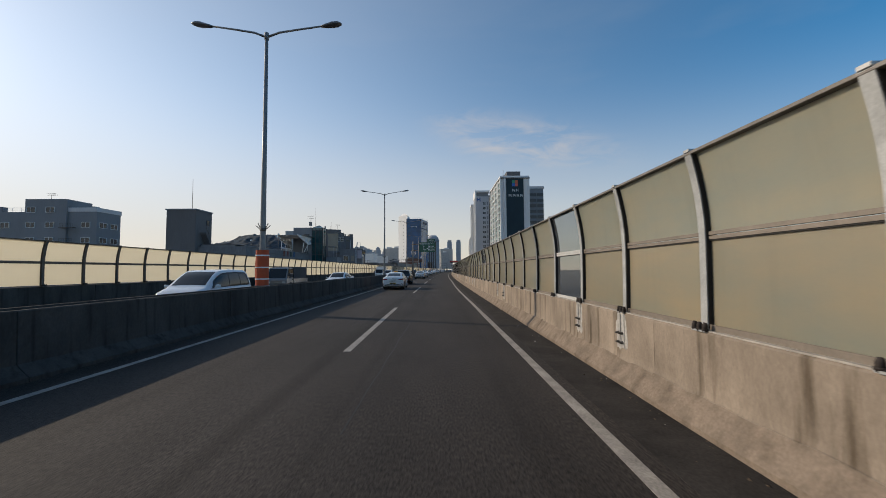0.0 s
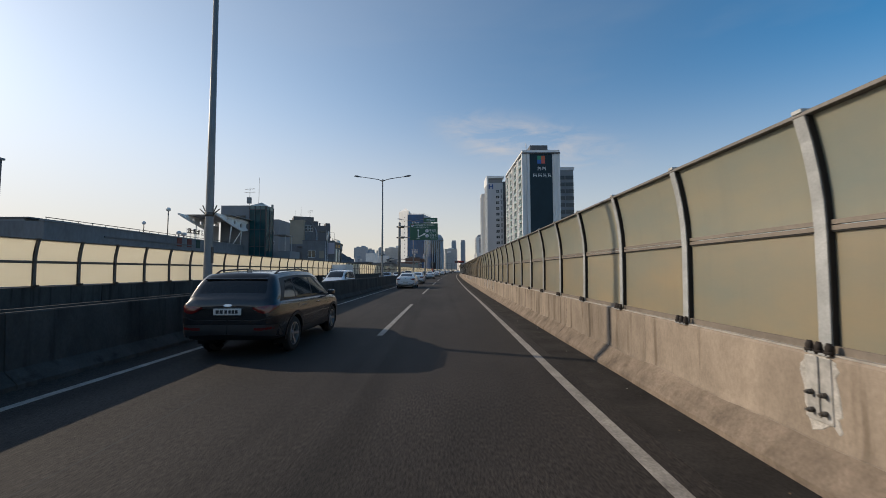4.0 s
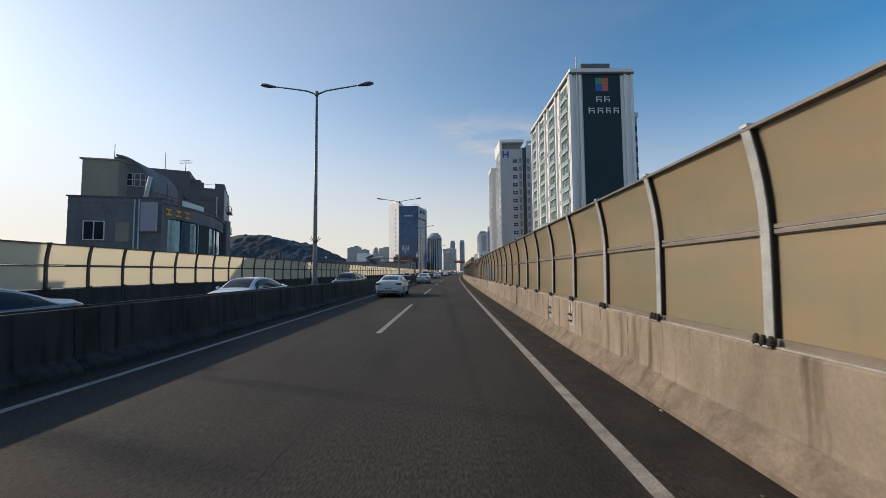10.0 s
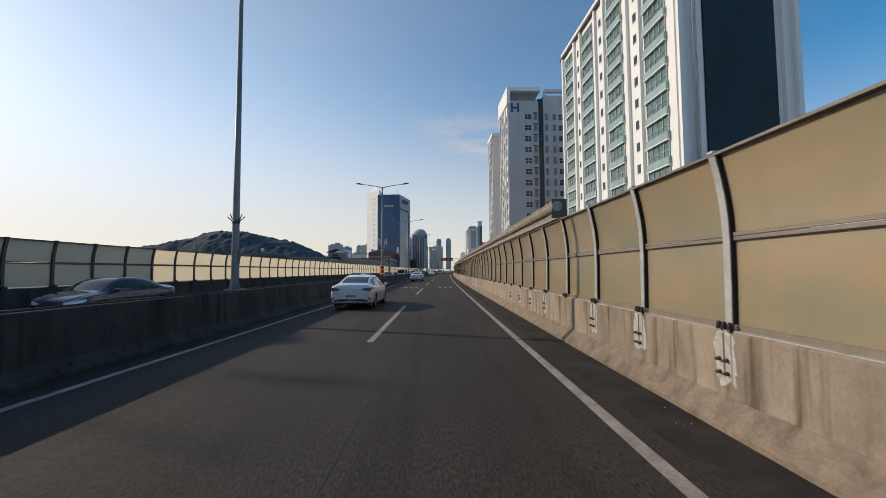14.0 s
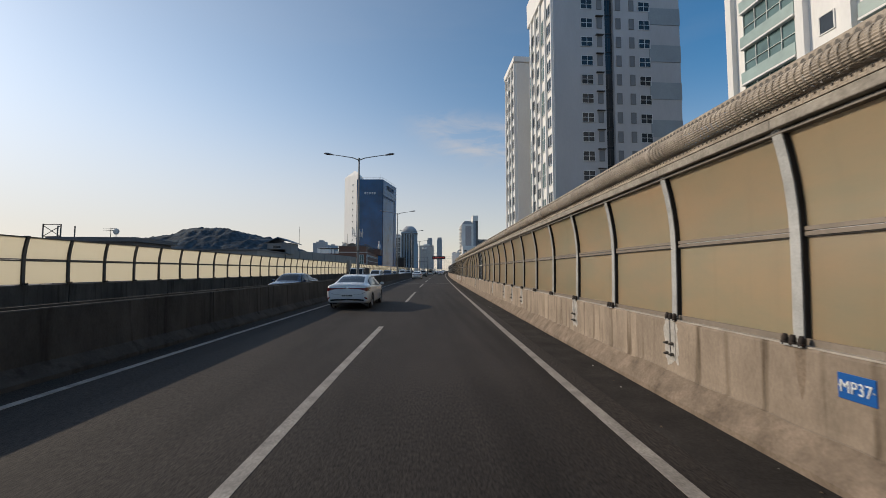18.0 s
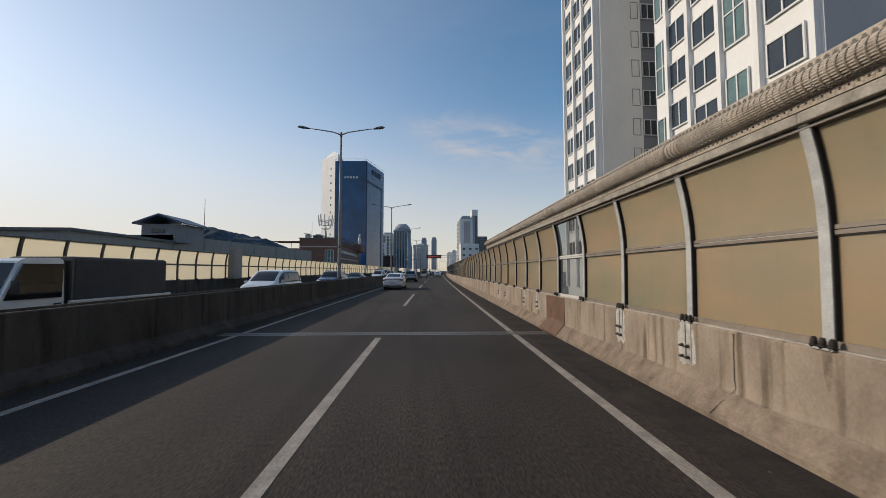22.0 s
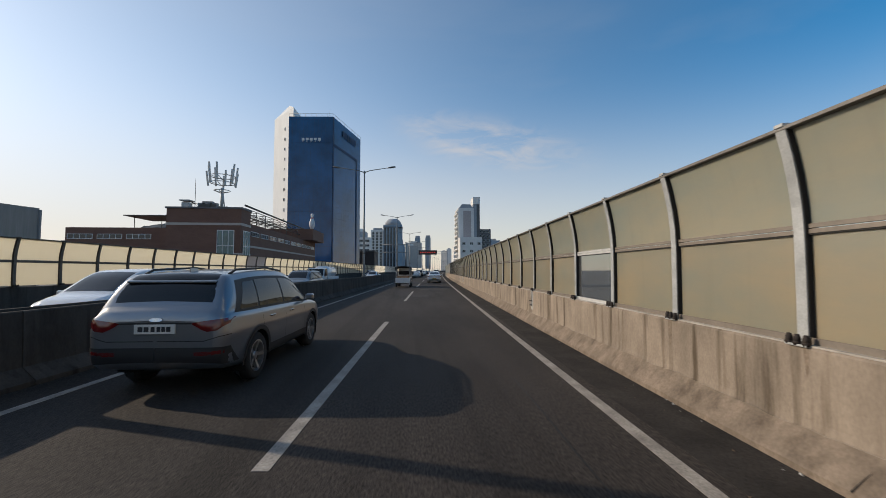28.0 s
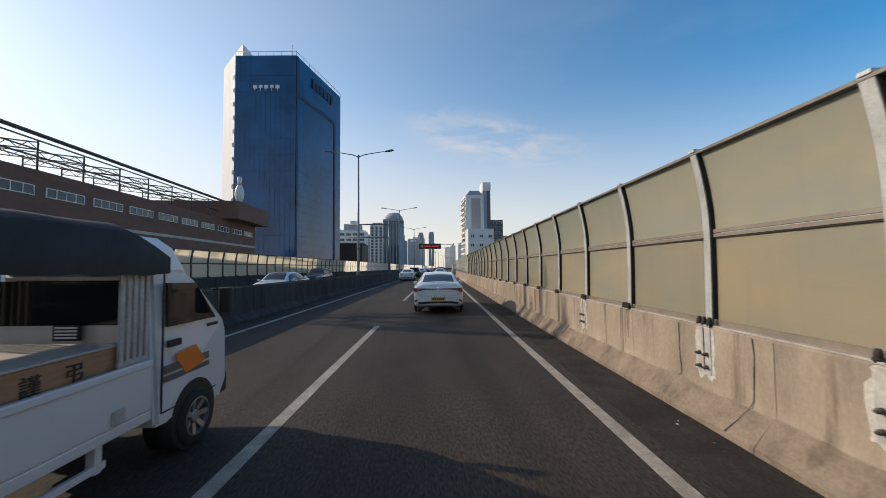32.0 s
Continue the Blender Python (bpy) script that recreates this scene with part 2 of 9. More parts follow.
def surface(name, color, rough=0.6, metal=0.0, grain=0.12, grain_scale=30.0, stain=0.15, stain_scale=1.2, bump=0.0,
            bump_scale=60.0, stretch=(1, 1, 1), spec=0.5, coat=0.0, vary=0.0, world_space=False, color2=None, drips=0.0, run_along=(1.0, 1.0, 0.07), run_scale=5.5):
    """A painted, cast or natural surface: base colour with fine grain, larger stains and relief."""
    m = bpy.data.materials.new(name)
    m.use_nodes = True
    nt = m.node_tree
    b = nt.nodes["Principled BSDF"]
    b.inputs["Roughness"].default_value = rough
    b.inputs["Metallic"].default_value = metal
    b.inputs["Specular IOR Level"].default_value = spec
    b.inputs["Coat Weight"].default_value = coat
    b.inputs["Coat Roughness"].default_value = 0.06
    if world_space:
        geo = nt.nodes.new("ShaderNodeNewGeometry")
        co = geo.outputs["Position"]
    else:
        tc = nt.nodes.new("ShaderNodeTexCoord")
        co = tc.outputs["Object"]
        info = nt.nodes.new("ShaderNodeObjectInfo")
        add = nt.nodes.new("ShaderNodeVectorMath")
        add.operation = 'MULTIPLY_ADD'
        nt.links.new(info.outputs["Random"], add.inputs[0])
        add.inputs[1].default_value = (37.0, 53.0, 29.0)
        nt.links.new(co, add.inputs[2])
        co = add.outputs[0]
    mp = nt.nodes.new("ShaderNodeMapping")
    mp.inputs["Scale"].default_value = stretch
    nt.links.new(co, mp.inputs[0])
    n1 = nt.nodes.new("ShaderNodeTexNoise")
    n1.inputs["Scale"].default_value = grain_scale
    n1.inputs["Detail"].default_value = 3
    n2 = nt.nodes.new("ShaderNodeTexNoise")
    n2.inputs["Scale"].default_value = stain_scale
    n2.inputs["Detail"].default_value = 5
    n2.inputs["Roughness"].default_value = 0.65
    nt.links.new(mp.outputs[0], n1.inputs[0])
    nt.links.new(mp.outputs[0], n2.inputs[0])
    c = Vector(color)
    lo, hi = Vector(color2 or color) * (1 - stain), c * (1 + stain * 0.7)
    col = ramp(nt, n2.outputs[0], [(0.3, tuple(lo)), (0.7, tuple(hi))])
    g = ramp(nt, n1.outputs[0], [(0.25, (1 - grain,) * 3), (0.75, (1 + grain,) * 3)])
    mul = nt.nodes.new("ShaderNodeMix")
    mul.data_type, mul.blend_type = 'RGBA', 'MULTIPLY'
    mul.inputs[0].default_value = 1
    nt.links.new(col, mul.inputs[6])
    nt.links.new(g, mul.inputs[7])
    out = mul.outputs[2]
    if drips:
        run = nt.nodes.new("ShaderNodeMapping")
        run.inputs["Scale"].default_value = run_along
        nt.links.new(co, run.inputs[0])
        n4 = nt.nodes.new("ShaderNodeTexNoise")
        n4.inputs["Scale"].default_value = run_scale
        n4.inputs["Detail"].default_value = 4
        nt.links.new(run.outputs[0], n4.inputs[0])
        d = ramp(nt, n4.outputs[0], [(0.54, (1, 1, 1)), (0.70, (1 - drips, 1 - drips * 1.04, 1 - drips * 1.1))])
        mul2 = nt.nodes.new("ShaderNodeMix")
        mul2.data_type, mul2.blend_type = 'RGBA', 'MULTIPLY'
        mul2.inputs[0].default_value = 1
        nt.links.new(out, mul2.inputs[6])
        nt.links.new(d, mul2.inputs[7])
        out = mul2.outputs[2]
    if vary:
        hsv = nt.nodes.new("ShaderNodeHueSaturation")
        inf = nt.nodes.new("ShaderNodeObjectInfo")
        mr = nt.nodes.new("ShaderNodeMapRange")
        mr.inputs[3].default_value, mr.inputs[4].default_value = 1 - vary, 1 + vary
        nt.links.new(inf.outputs["Random"], mr.inputs[0])
        nt.links.new(mr.outputs[0], hsv.inputs["Value"])
        nt.links.new(out, hsv.inputs["Color"])
        out = hsv.outputs[0]
    nt.links.new(out, b.inputs["Base Color"])
    if bump:
        n3 = nt.nodes.new("ShaderNodeTexNoise")
        n3.inputs["Scale"].default_value = bump_scale
        n3.inputs["Detail"].default_value = 4
        nt.links.new(co, n3.inputs[0])
        bp = nt.nodes.new("ShaderNodeBump")
        bp.inputs["Strength"].default_value = bump
        bp.inputs["Distance"].default_value = 0.01
        nt.links.new(n3.outputs[0], bp.inputs["Height"])
        nt.links.new(bp.outputs[0], b.inputs["Normal"])
    return m


def plain(name, color, rough=0.5, metal=0.0, emit=None, strength=0.0, alpha=1.0, coat=0.0):
    m = bpy.data.materials.new(name)
    m.use_nodes = True
    b = m.node_tree.nodes["Principled BSDF"]
    b.inputs["Base Color"].default_value = (*color, 1)
    b.inputs["Roughness"].default_value = rough
    b.inputs["Metallic"].default_value = metal
    b.inputs["Coat Weight"].default_value = coat
    if emit:
        b.inputs["Emission Color"].default_value = (*emit, 1)
        b.inputs["Emission Strength"].default_value = strength
    return m


def sheet_plastic(name, color, through_color, share=0.45, rough=0.35, dirt=0.25, color2=None, drips=0.0):
    """A weathered translucent plastic panel: part of the light passes, the rest scatters back."""
    m = surface(name, color, rough=rough, grain=0.02, grain_scale=40, stain=dirt, stain_scale=0.95, spec=0.5, vary=0.07, color2=color2, drips=drips, stretch=(1, 0.55, 1.5), coat=1.0)
    nt = m.node_tree
    b = nt.nodes["Principled BSDF"]
    b.inputs["Coat IOR"].default_value = 1.7
    b.inputs["Coat Roughness"].default_value = 0.2
    tr = nt.nodes.new("ShaderNodeBsdfTranslucent")
    tr.inputs[0].default_value = (*through_color, 1)
    mix = nt.nodes.new("ShaderNodeMixShader")
    mix.inputs[0].default_value = share
    nt.links.new(b.outputs[0], mix.inputs[1])
    nt.links.new(tr.outputs[0], mix.inputs[2])
    nt.links.new(mix.outputs[0], nt.nodes["Material Output"].inputs[0])
    return m


def clear_sheet(name, tint, rough=0.08, see=0.6):
    """Thin clear sheet: what is behind it shows through, with a faint gloss and haze."""
    m = bpy.data.materials.new(name)
    m.use_nodes = True
    nt = m.node_tree
    b = nt.nodes["Principled BSDF"]
    b.inputs["Base Color"].default_value = (*tint, 1)
    b.inputs["Roughness"].default_value = rough
    t = nt.nodes.new("ShaderNodeBsdfTransparent")
    t.inputs[0].default_value = (0.74, 0.76, 0.77, 1)
    mix = nt.nodes.new("ShaderNodeMixShader")
    mix.inputs[0].default_value = see
    nt.links.new(b.outputs[0], mix.inputs[1])
    nt.links.new(t.outputs[0], mix.inputs[2])
    nt.links.new(mix.outputs[0], nt.nodes["Material Output"].inputs[0])
    return m


ASPHALT = surface("asphalt", (0.0400, 0.0326, 0.0275), rough=0.85, drips=0.42, run_along=(1.0, 0.010, 1.0), run_scale=1.3, grain=0.75, grain_scale=48, stain=0.42, stain_scale=0.5,
                  bump=0.7, bump_scale=60, stretch=(1, 0.3, 1), world_space=True, spec=0.3)
GUTTER = surface("gutter_dirt", (0.040, 0.035, 0.031), rough=0.95, grain=0.3, grain_scale=30, stain=0.45, stain_scale=1.5,
                 bump=0.6, world_space=True, spec=0.2)
LINE_PAINT = surface("road_paint", (0.33, 0.295, 0.255), rough=0.75, grain=0.3, grain_scale=40, stain=0.4, stain_scale=3.0,
                     bump=0.3, world_space=True)
CONCRETE = surface("barrier_concrete", (0.318, 0.257, 0.200), rough=0.9, grain=0.12, grain_scale=45, stain=0.34, stain_scale=1.5, drips=0.6,
                   bump=0.35, bump_scale=35, stretch=(1, 1, 0.5), vary=0.10, spec=0.25)
CONCRETE_TOE = surface("barrier_toe_concrete", (0.245, 0.192, 0.146), rough=0.95, grain=0.16, grain_scale=34, stain=0.34, stain_scale=3.2, drips=0.25,
                       bump=0.8, bump_scale=40, vary=0.06, spec=0.2)
# near-black base colour carries the shade on the median and the far barrier
CONCRETE_SHADE = surface("shade_dark_concrete", (0.068, 0.062, 0.056), rough=0.95, drips=0.45, grain=0.15, grain_scale=40, stain=0.4, stain_scale=1.3,
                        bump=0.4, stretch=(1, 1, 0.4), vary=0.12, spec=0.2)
STEEL = surface("galvanised_steel", (0.44, 0.445, 0.44), rough=0.55, metal=0.35, grain=0.12, grain_scale=50, stain=0.22, stain_scale=4)
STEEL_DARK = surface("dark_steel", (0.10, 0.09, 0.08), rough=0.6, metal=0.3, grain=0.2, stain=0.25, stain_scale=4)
SEAL = surface("black_rubber_seal", (0.016, 0.014, 0.013), rough=0.8, grain=0.1, stain=0.2)
ALU = surface("aluminium_rail", (0.235, 0.198, 0.162), rough=0.55, metal=0.3, grain=0.08, stain=0.18, stain_scale=3)
PANEL = sheet_plastic("amber_panel", (0.51, 0.362, 0.226), (0.74, 0.605, 0.405), share=0.36, dirt=0.06, color2=(0.345, 0.345, 0.245), drips=0.07)
PANEL_OLIVE = sheet_plastic("olive_panel", (0.50, 0.398, 0.255), (0.72, 0.635, 0.465), share=0.36, dirt=0.06, color2=(0.365, 0.37, 0.30), drips=0.07)
# upper panels tinted grey-green for the sky they reflect and let through
PANEL_SKY_TINT = sheet_plastic("sky_tint_panel", (0.475, 0.415, 0.290), (0.71, 0.655, 0.51), share=0.36, dirt=0.07, color2=(0.355, 0.395, 0.35), drips=0.07)
RAIL_TOP = surface("dull_top_rail", (0.185, 0.168, 0.152), rough=0.6, metal=0.3, grain=0.1, stain=0.25, stain_scale=3)
PANEL_MILKY = sheet_plastic("milky_panel", (0.36, 0.335, 0.32), (0.62, 0.60, 0.62), share=0.4, dirt=0.12, color2=(0.33, 0.32, 0.32), drips=0.15)
PANEL_FRAME = surface("white_panel_frame", (0.55, 0.54, 0.52), rough=0.5, grain=0.05, stain=0.15, stain_scale=5)
BOLT_CAP = surface("rusty_bolt_cap", (0.030, 0.022, 0.018), rough=0.8, grain=0.3, stain=0.4, stain_scale=20)
FLANGE = surface("pale_foot_flange", (0.44, 0.40, 0.35), rough=0.6, metal=0.15, grain=0.1, stain=0.35, stain_scale=4)
# same panels as the near wall, made paler and brighter to look backlit
PANEL_FAR = sheet_plastic("backlit_cream_panel", (0.54, 0.52, 0.44), (0.82, 0.785, 0.685), share=0.80, dirt=0.10, color2=(0.48, 0.47, 0.40), drips=0.12)
PANEL_CLEAR = clear_sheet("clear_panel", (0.22, 0.22, 0.22), rough=0.10, see=0.82)
POLE = surface("lamp_pole_paint", (0.19, 0.195, 0.20), rough=0.5, metal=0.3, grain=0.06, stain=0.15, stain_scale=2)

# ------------------------------------------------------------------ ground and deck
GROUND_Z = -9.0
DIRT = surface("city_ground", (0.14, 0.135, 0.125), rough=0.95, grain=0.2, grain_scale=0.5, stain=0.3, stain_scale=0.02, world_space=True)
bm = bmesh.new()
n = 24
g = [[bm.verts.new((-2600 + 5200 * i / n, -900 + 4700 * j / n, GROUND_Z)) for i in range(n + 1)] for j in range(n + 1)]
for j in range(n):
    for i in range(n):
        bm.faces.new((g[j][i], g[j][i + 1], g[j + 1][i + 1], g[j + 1][i]))
tagged(part("ground", bm, DIRT), "grey city ground far below the viaduct", "ground", kind="structure")

S0, S1 = -30.0, 760.0
EDGE, DASH, LEFT = 1.90, -1.66, -5.17
bm = bmesh.new()
ribbon(bm, [(-16.2, 0.0), (3.6, 0.0), (3.6, -0.5), (2.0, -1.6), (-14.5, -1.6), (-16.2, -0.5)], S0, S1, 6.0)
road = tagged(part("road", bm, ASPHALT), "dark worn asphalt of an elevated expressway", "road", kind="structure")


PIER = surface("pier_concrete", (0.30, 0.29, 0.27), rough=0.9, grain=0.08, stain=0.2, stain_scale=0.4)
bm = bmesh.new()
tube(bm, [(0, 0, GROUND_Z), (0, 0, -2.6)], 1.25, 20)
box(bm, -7.5, -1.1, -2.6, 7.5, 1.1, -1.6, 0.1)
pier_mesh = mesh_of("pier", bm, PIER)
for k in range(18):
    part("pier", pier_mesh, None, road, at=on_line(-23 + 45 * k, -6.3))


def strip(name, a, b, s0, s1, z, mat, label="", drift=None):
    bm = bmesh.new()
    ribbon(bm, [(a, 0.0005), (a, z), (b, z), (b, 0.0005)], s0, s1, 6.0, drift=drift)
    return part(name, bm, mat, road, label)


def wander(knots):
    """The painted lines were laid by hand: a sideways drift along the road."""
    def at(s):
        if s <= knots[0][0]:
            return knots[0][1]
        for (a, p), (b, q) in zip(knots, knots[1:]):
            if s <= b:
                f = (s - a) / (b - a)
                return p + (q - p) * f * f * (3 - 2 * f)
        return knots[-1][1]
    return at


EDGE_DRIFT = wander([(15, 0.0), (33, -0.09), (57, 0.02), (75, -0.045), (94, -0.035), (112, -0.065), (132, -0.07), (163, -0.07), (174, -0.125), (193, -0.065), (220, -0.035), (254, 0.015), (280, 0.025), (300, 0.0)])
DASH_DRIFT = wander([(14, 0.02), (32, 0.055), (120, 0.0), (163, -0.02), (174, -0.07), (192, 0.03), (230, 0.05), (280, 0.085), (299, 0.01)])
LEFT_DRIFT = wander([(32, -0.13), (58, -0.08), (94, -0.02), (115, -0.12), (133, -0.18), (164, -0.06), (174, -0.20), (193, -0.09), (220, -0.14), (281, 0.0)])


strip("edge_line", EDGE - 0.075, EDGE + 0.075, S0, S1, 0.004, LINE_PAINT, "solid white edge line", EDGE_DRIFT)
strip("edge_line", LEFT - 0.07, LEFT + 0.07, S0, S1, 0.004, LINE_PAINT, "solid white line beside the median", LEFT_DRIFT)
strip("edge_line", -14.75, -14.61, S0, S1, 0.004, LINE_PAINT)
strip("edge_line", -7.62, -7.48, S0, S1, 0.004, LINE_PAINT)
strip("gutter", 2.15, 2.83, S0, S1, 0.003, GUTTER, "dirty gutter along the concrete barrier")
DASHES = [-9.5, 8.0, 28.2, 46.5, 64.3, 82.5, 100.0, 118.6, 136.8, 154.6, 171.6, 189.5, 207.2, 225.2, 243.4, 261.4, 279.0, 296.2]
DASHES += [296.2 + 17.7 * k for k in range(1, 16)]
for s in DASHES:
    strip("lane_dash", DASH - 0.075, DASH + 0.075, s, s + 9.2, 0.004, LINE_PAINT, "", DASH_DRIFT)
    strip("lane_dash", -11.2, -11.05, s + 4, s + 13.2, 0.004, LINE_PAINT)

# ------------------------------------------------------------------ concrete barrier and noise wall beside the lane
PITCH, POST0 = 1.7741, 30.755
W_LAT, B_TOP = 3.11, 0.985


def barrier_outline(face=-1, top=B_TOP):
    """Cross-section of the safety barrier, x counted from its upper face, growing away from the traffic."""
    return [(-0.22, 0.0), (-0.22, 0.06), (-0.02, 0.30), (0.0, 0.36), (0.0, top - 0.02), (0.02, top), (0.26, top), (0.28, top - 0.02), (0.28, 0.0)]


def barrier_section(length, mats, seed):
    """One cast length: its toe crumbles along a ragged edge."""
    bm = bmesh.new()
    o = barrier_outline()
    n = 40
    rings = []
    for i in range(n + 1):
        y = 0.008 + (length - 0.016) * i / n
        w = noise.noise((y * 1.7, seed * 9.1, 0.3)) * 0.030 + noise.noise((y * 6.5, seed * 5.7, 2.0)) * 0.016
        e = noise.noise((y * 3.1, seed * 3.3, 7.0)) * 0.010
        ring = list(o)
        ring[1] = (o[1][0] + e, o[1][1] + 0.4 * w)
        ring[2] = (o[2][0] - 0.004, o[2][1] + w)
        ring.insert(3, (o[2][0] + 0.012, o[2][1] + w + 0.006))
        ring[4] = (o[3][0], o[3][1] + w + 0.012)
        rings.append([bm.verts.new((x, y, z)) for x, z in ring])
    m = len(rings[0])
    for r, q in zip(rings, rings[1:]):
        for k in range(m):
            bm.faces.new((r[k], r[(k + 1) % m], q[(k + 1) % m], q[k])).material_index = 1 if k < 2 else 0
    bm.faces.new(rings[0]), bm.faces.new(rings[-1][::-1])
    return mesh_of("barrier_section", bm, mats)


POST_K0, POST_K1 = -26, 172
barrier = thing("safety_barrier", pose(0, 0, 0), "sunlit weathered concrete safety barrier along the road edge", "barrier", kind="structure")
sec_len = PITCH * 3
secs = [barrier_section(sec_len, [CONCRETE, CONCRETE_TOE], q) for q in range(5)]
k = POST_K0
while k < POST_K1:
    s = POST0 + PITCH * (k - 0.5)
    part("section", secs[(k * 7 + k // 3) % 5], None, barrier, at=on_line(s, W_LAT - 0.06))
    k += 3
bm = bmesh.new()
ribbon(bm, [(x + W_LAT - 0.06, z) for x, z in barrier_outline()], POST0 + PITCH * (k - 0.5), S1, 6.0)
part("far_sections", bm, CONCRETE, barrier)["kind"] = "stuff"

# one bent post, its panels and rails: x to the right of the wall's face, y along the road
PROFILE = [(0.0, 0.98), (0.01, 1.5), (0.015, 2.0), (0.005, 2.25), (-0.025, 2.5), (-0.065, 2.72), (-0.12, 2.95)]


def profile_x(z):
    for (x0, z0), (x1, z1) in zip(PROFILE, PROFILE[1:]):
        if z <= z1:
            return x0 + (x1 - x0) * (z - z0) / (z1 - z0)
    return PROFILE[-1][0]


def bent(bm, off, thick, y0, y1, z0, z1, n=8, mat=0):
    zs = [z0 + (z1 - z0) * i / n for i in range(n + 1)]
    o = [(profile_x(z) + off, z) for z in zs] + [(profile_x(z) + off + thick, z) for z in zs[::-1]]
    prism(bm, o, y0, y1, mat)


bm = bmesh.new()
bent(bm, -0.005, 0.012, -0.05, 0.05, 0.99, 2.94)
box(bm, -0.132, -0.045, 2.93, 0.04, 0.045, 2.964, 0.004)
bent(bm, 0.007, 0.10, -0.006, 0.006, 0.99, 2.94)
bent(bm, 0.107, 0.012, -0.055, 0.055, 0.99, 2.94)
box(bm, -0.08, -0.1, 0.985, 0.2, 0.1, 1.003)
for dx, dy in ((-0.055, -0.080), (-0.058, 0.0), (-0.055, 0.080)):
    tube(bm, [(dx, dy, 0.99), (dx, dy, 1.055), (dx + 0.004, dy, 1.085)], [0.028, 0.027, 0.016], 10, mat=1)
    tube(bm, [(dx, dy, 1.003), (dx, dy, 1.022)], 0.036, 6, mat=1)
post_mesh = mesh_of("post", bm, [STEEL, BOLT_CAP])
bm = bmesh.new()
bent(bm, 0.008, 0.055, -0.058, -0.0505, 1.0, 2.92)
bent(bm, 0.030, 0.033, 0.0505, 0.058, 1.0, 2.92)
seal_mesh = mesh_of("seal", bm, SEAL)


def panel_mesh(z0, z1, mat):
    bm = bmesh.new()
    bent(bm, 0.056, 0.012, 0.060, PITCH - 0.062, z0, z1)
    me = mesh_of("panel", bm, mat)
    for p in me.polygons:
        p.use_smooth = True
    me.set_sharp_from_angle(angle=radians(30))
    return me


up_mesh, low_mesh = panel_mesh(2.055, 2.90, PANEL), panel_mesh(1.035, 1.965, PANEL)
up_olive, low_olive = panel_mesh(2.055, 2.90, PANEL_SKY_TINT), panel_mesh(1.035, 1.965, PANEL_OLIVE)
low_milky = panel_mesh(1.035, 1.965, PANEL_MILKY)
up_clear, low_clear = panel_mesh(2.055, 2.90, PANEL_CLEAR), panel_mesh(1.035, 1.965, PANEL_CLEAR)


def rail_mesh(z, h, dx=0.0, frame_mat=None):
    bm = bmesh.new()
    x = profile_x(z) + dx
    box(bm, x + 0.028, 0.060, z - h / 2, x + 0.075, PITCH - 0.060, z - 0.004)
    box(bm, x + 0.028, 0.060, z + 0.004, x + 0.075, PITCH - 0.060, z + h / 2)
    # black strip drawn in for the shadow gap under the rail
    box(bm, x + 0.034, 0.060, z - h / 2 - 0.014, x + 0.075, PITCH - 0.060, z - h / 2, mat=1)
    if z < 1.2:
        box(bm, x - 0.045, 0.105, z - 0.029, x + 0.026, PITCH - 0.105, z - 0.013, 0.003, mat=2)
        box(bm, x + 0.015, 0.060, z - 0.013, x + 0.027, PITCH - 0.060, z + 0.048, mat=0)
    return mesh_of("rail", bm, [frame_mat or ALU, SEAL, FLANGE])


mid_mesh, foot_mesh = rail_mesh(2.01, 0.085), rail_mesh(1.015, 0.045)
mid_white, foot_white = rail_mesh(2.01, 0.085, frame_mat=PANEL_FRAME), rail_mesh(1.015, 0.045, frame_mat=PANEL_FRAME)
bm = bmesh.new()
box(bm, -0.118, 0.0, 2.902, 0.04, PITCH, 2.936, 0.005)
cap_mesh = mesh_of("cap_rail", bm, RAIL_TOP)

CLEAR_BOTH = {-13, 93, 104}
CLEAR_UP = {-4}
CLEAR_LOW = {132}
MILKY_LOW = {47, 48, 49, 50}
noise_wall = thing("noise_wall", pose(0, 0, 0), "amber translucent noise wall with bent steel posts on a concrete barrier", "noise wall", kind="structure")
for k in range(POST_K0, POST_K1):
    m = on_line(POST0 + PITCH * k, W_LAT)
    part("seal", seal_mesh, None, part("post", post_mesh, None, noise_wall, at=m), "black rubber seal along the post")
    up_, low_ = (up_olive, low_olive) if k < 22 or k > 122 else (up_mesh, low_mesh)
    if k in MILKY_LOW:
        low_ = low_milky
    pale_frame = k in CLEAR_BOTH or k in CLEAR_LOW
    part("upper_panel", up_clear if k in CLEAR_BOTH or k in CLEAR_UP else up_, None, noise_wall, at=m)
    part("lower_panel", low_clear if k in CLEAR_BOTH or k in CLEAR_LOW else low_, None, noise_wall, at=m)
    part("middle_rail", mid_white if pale_frame else mid_mesh, None, noise_wall, at=m)
    part("foot_rail", foot_white if pale_frame else foot_mesh, None, noise_wall, at=m)
    part("cap_rail", cap_mesh, None, noise_wall, at=m)



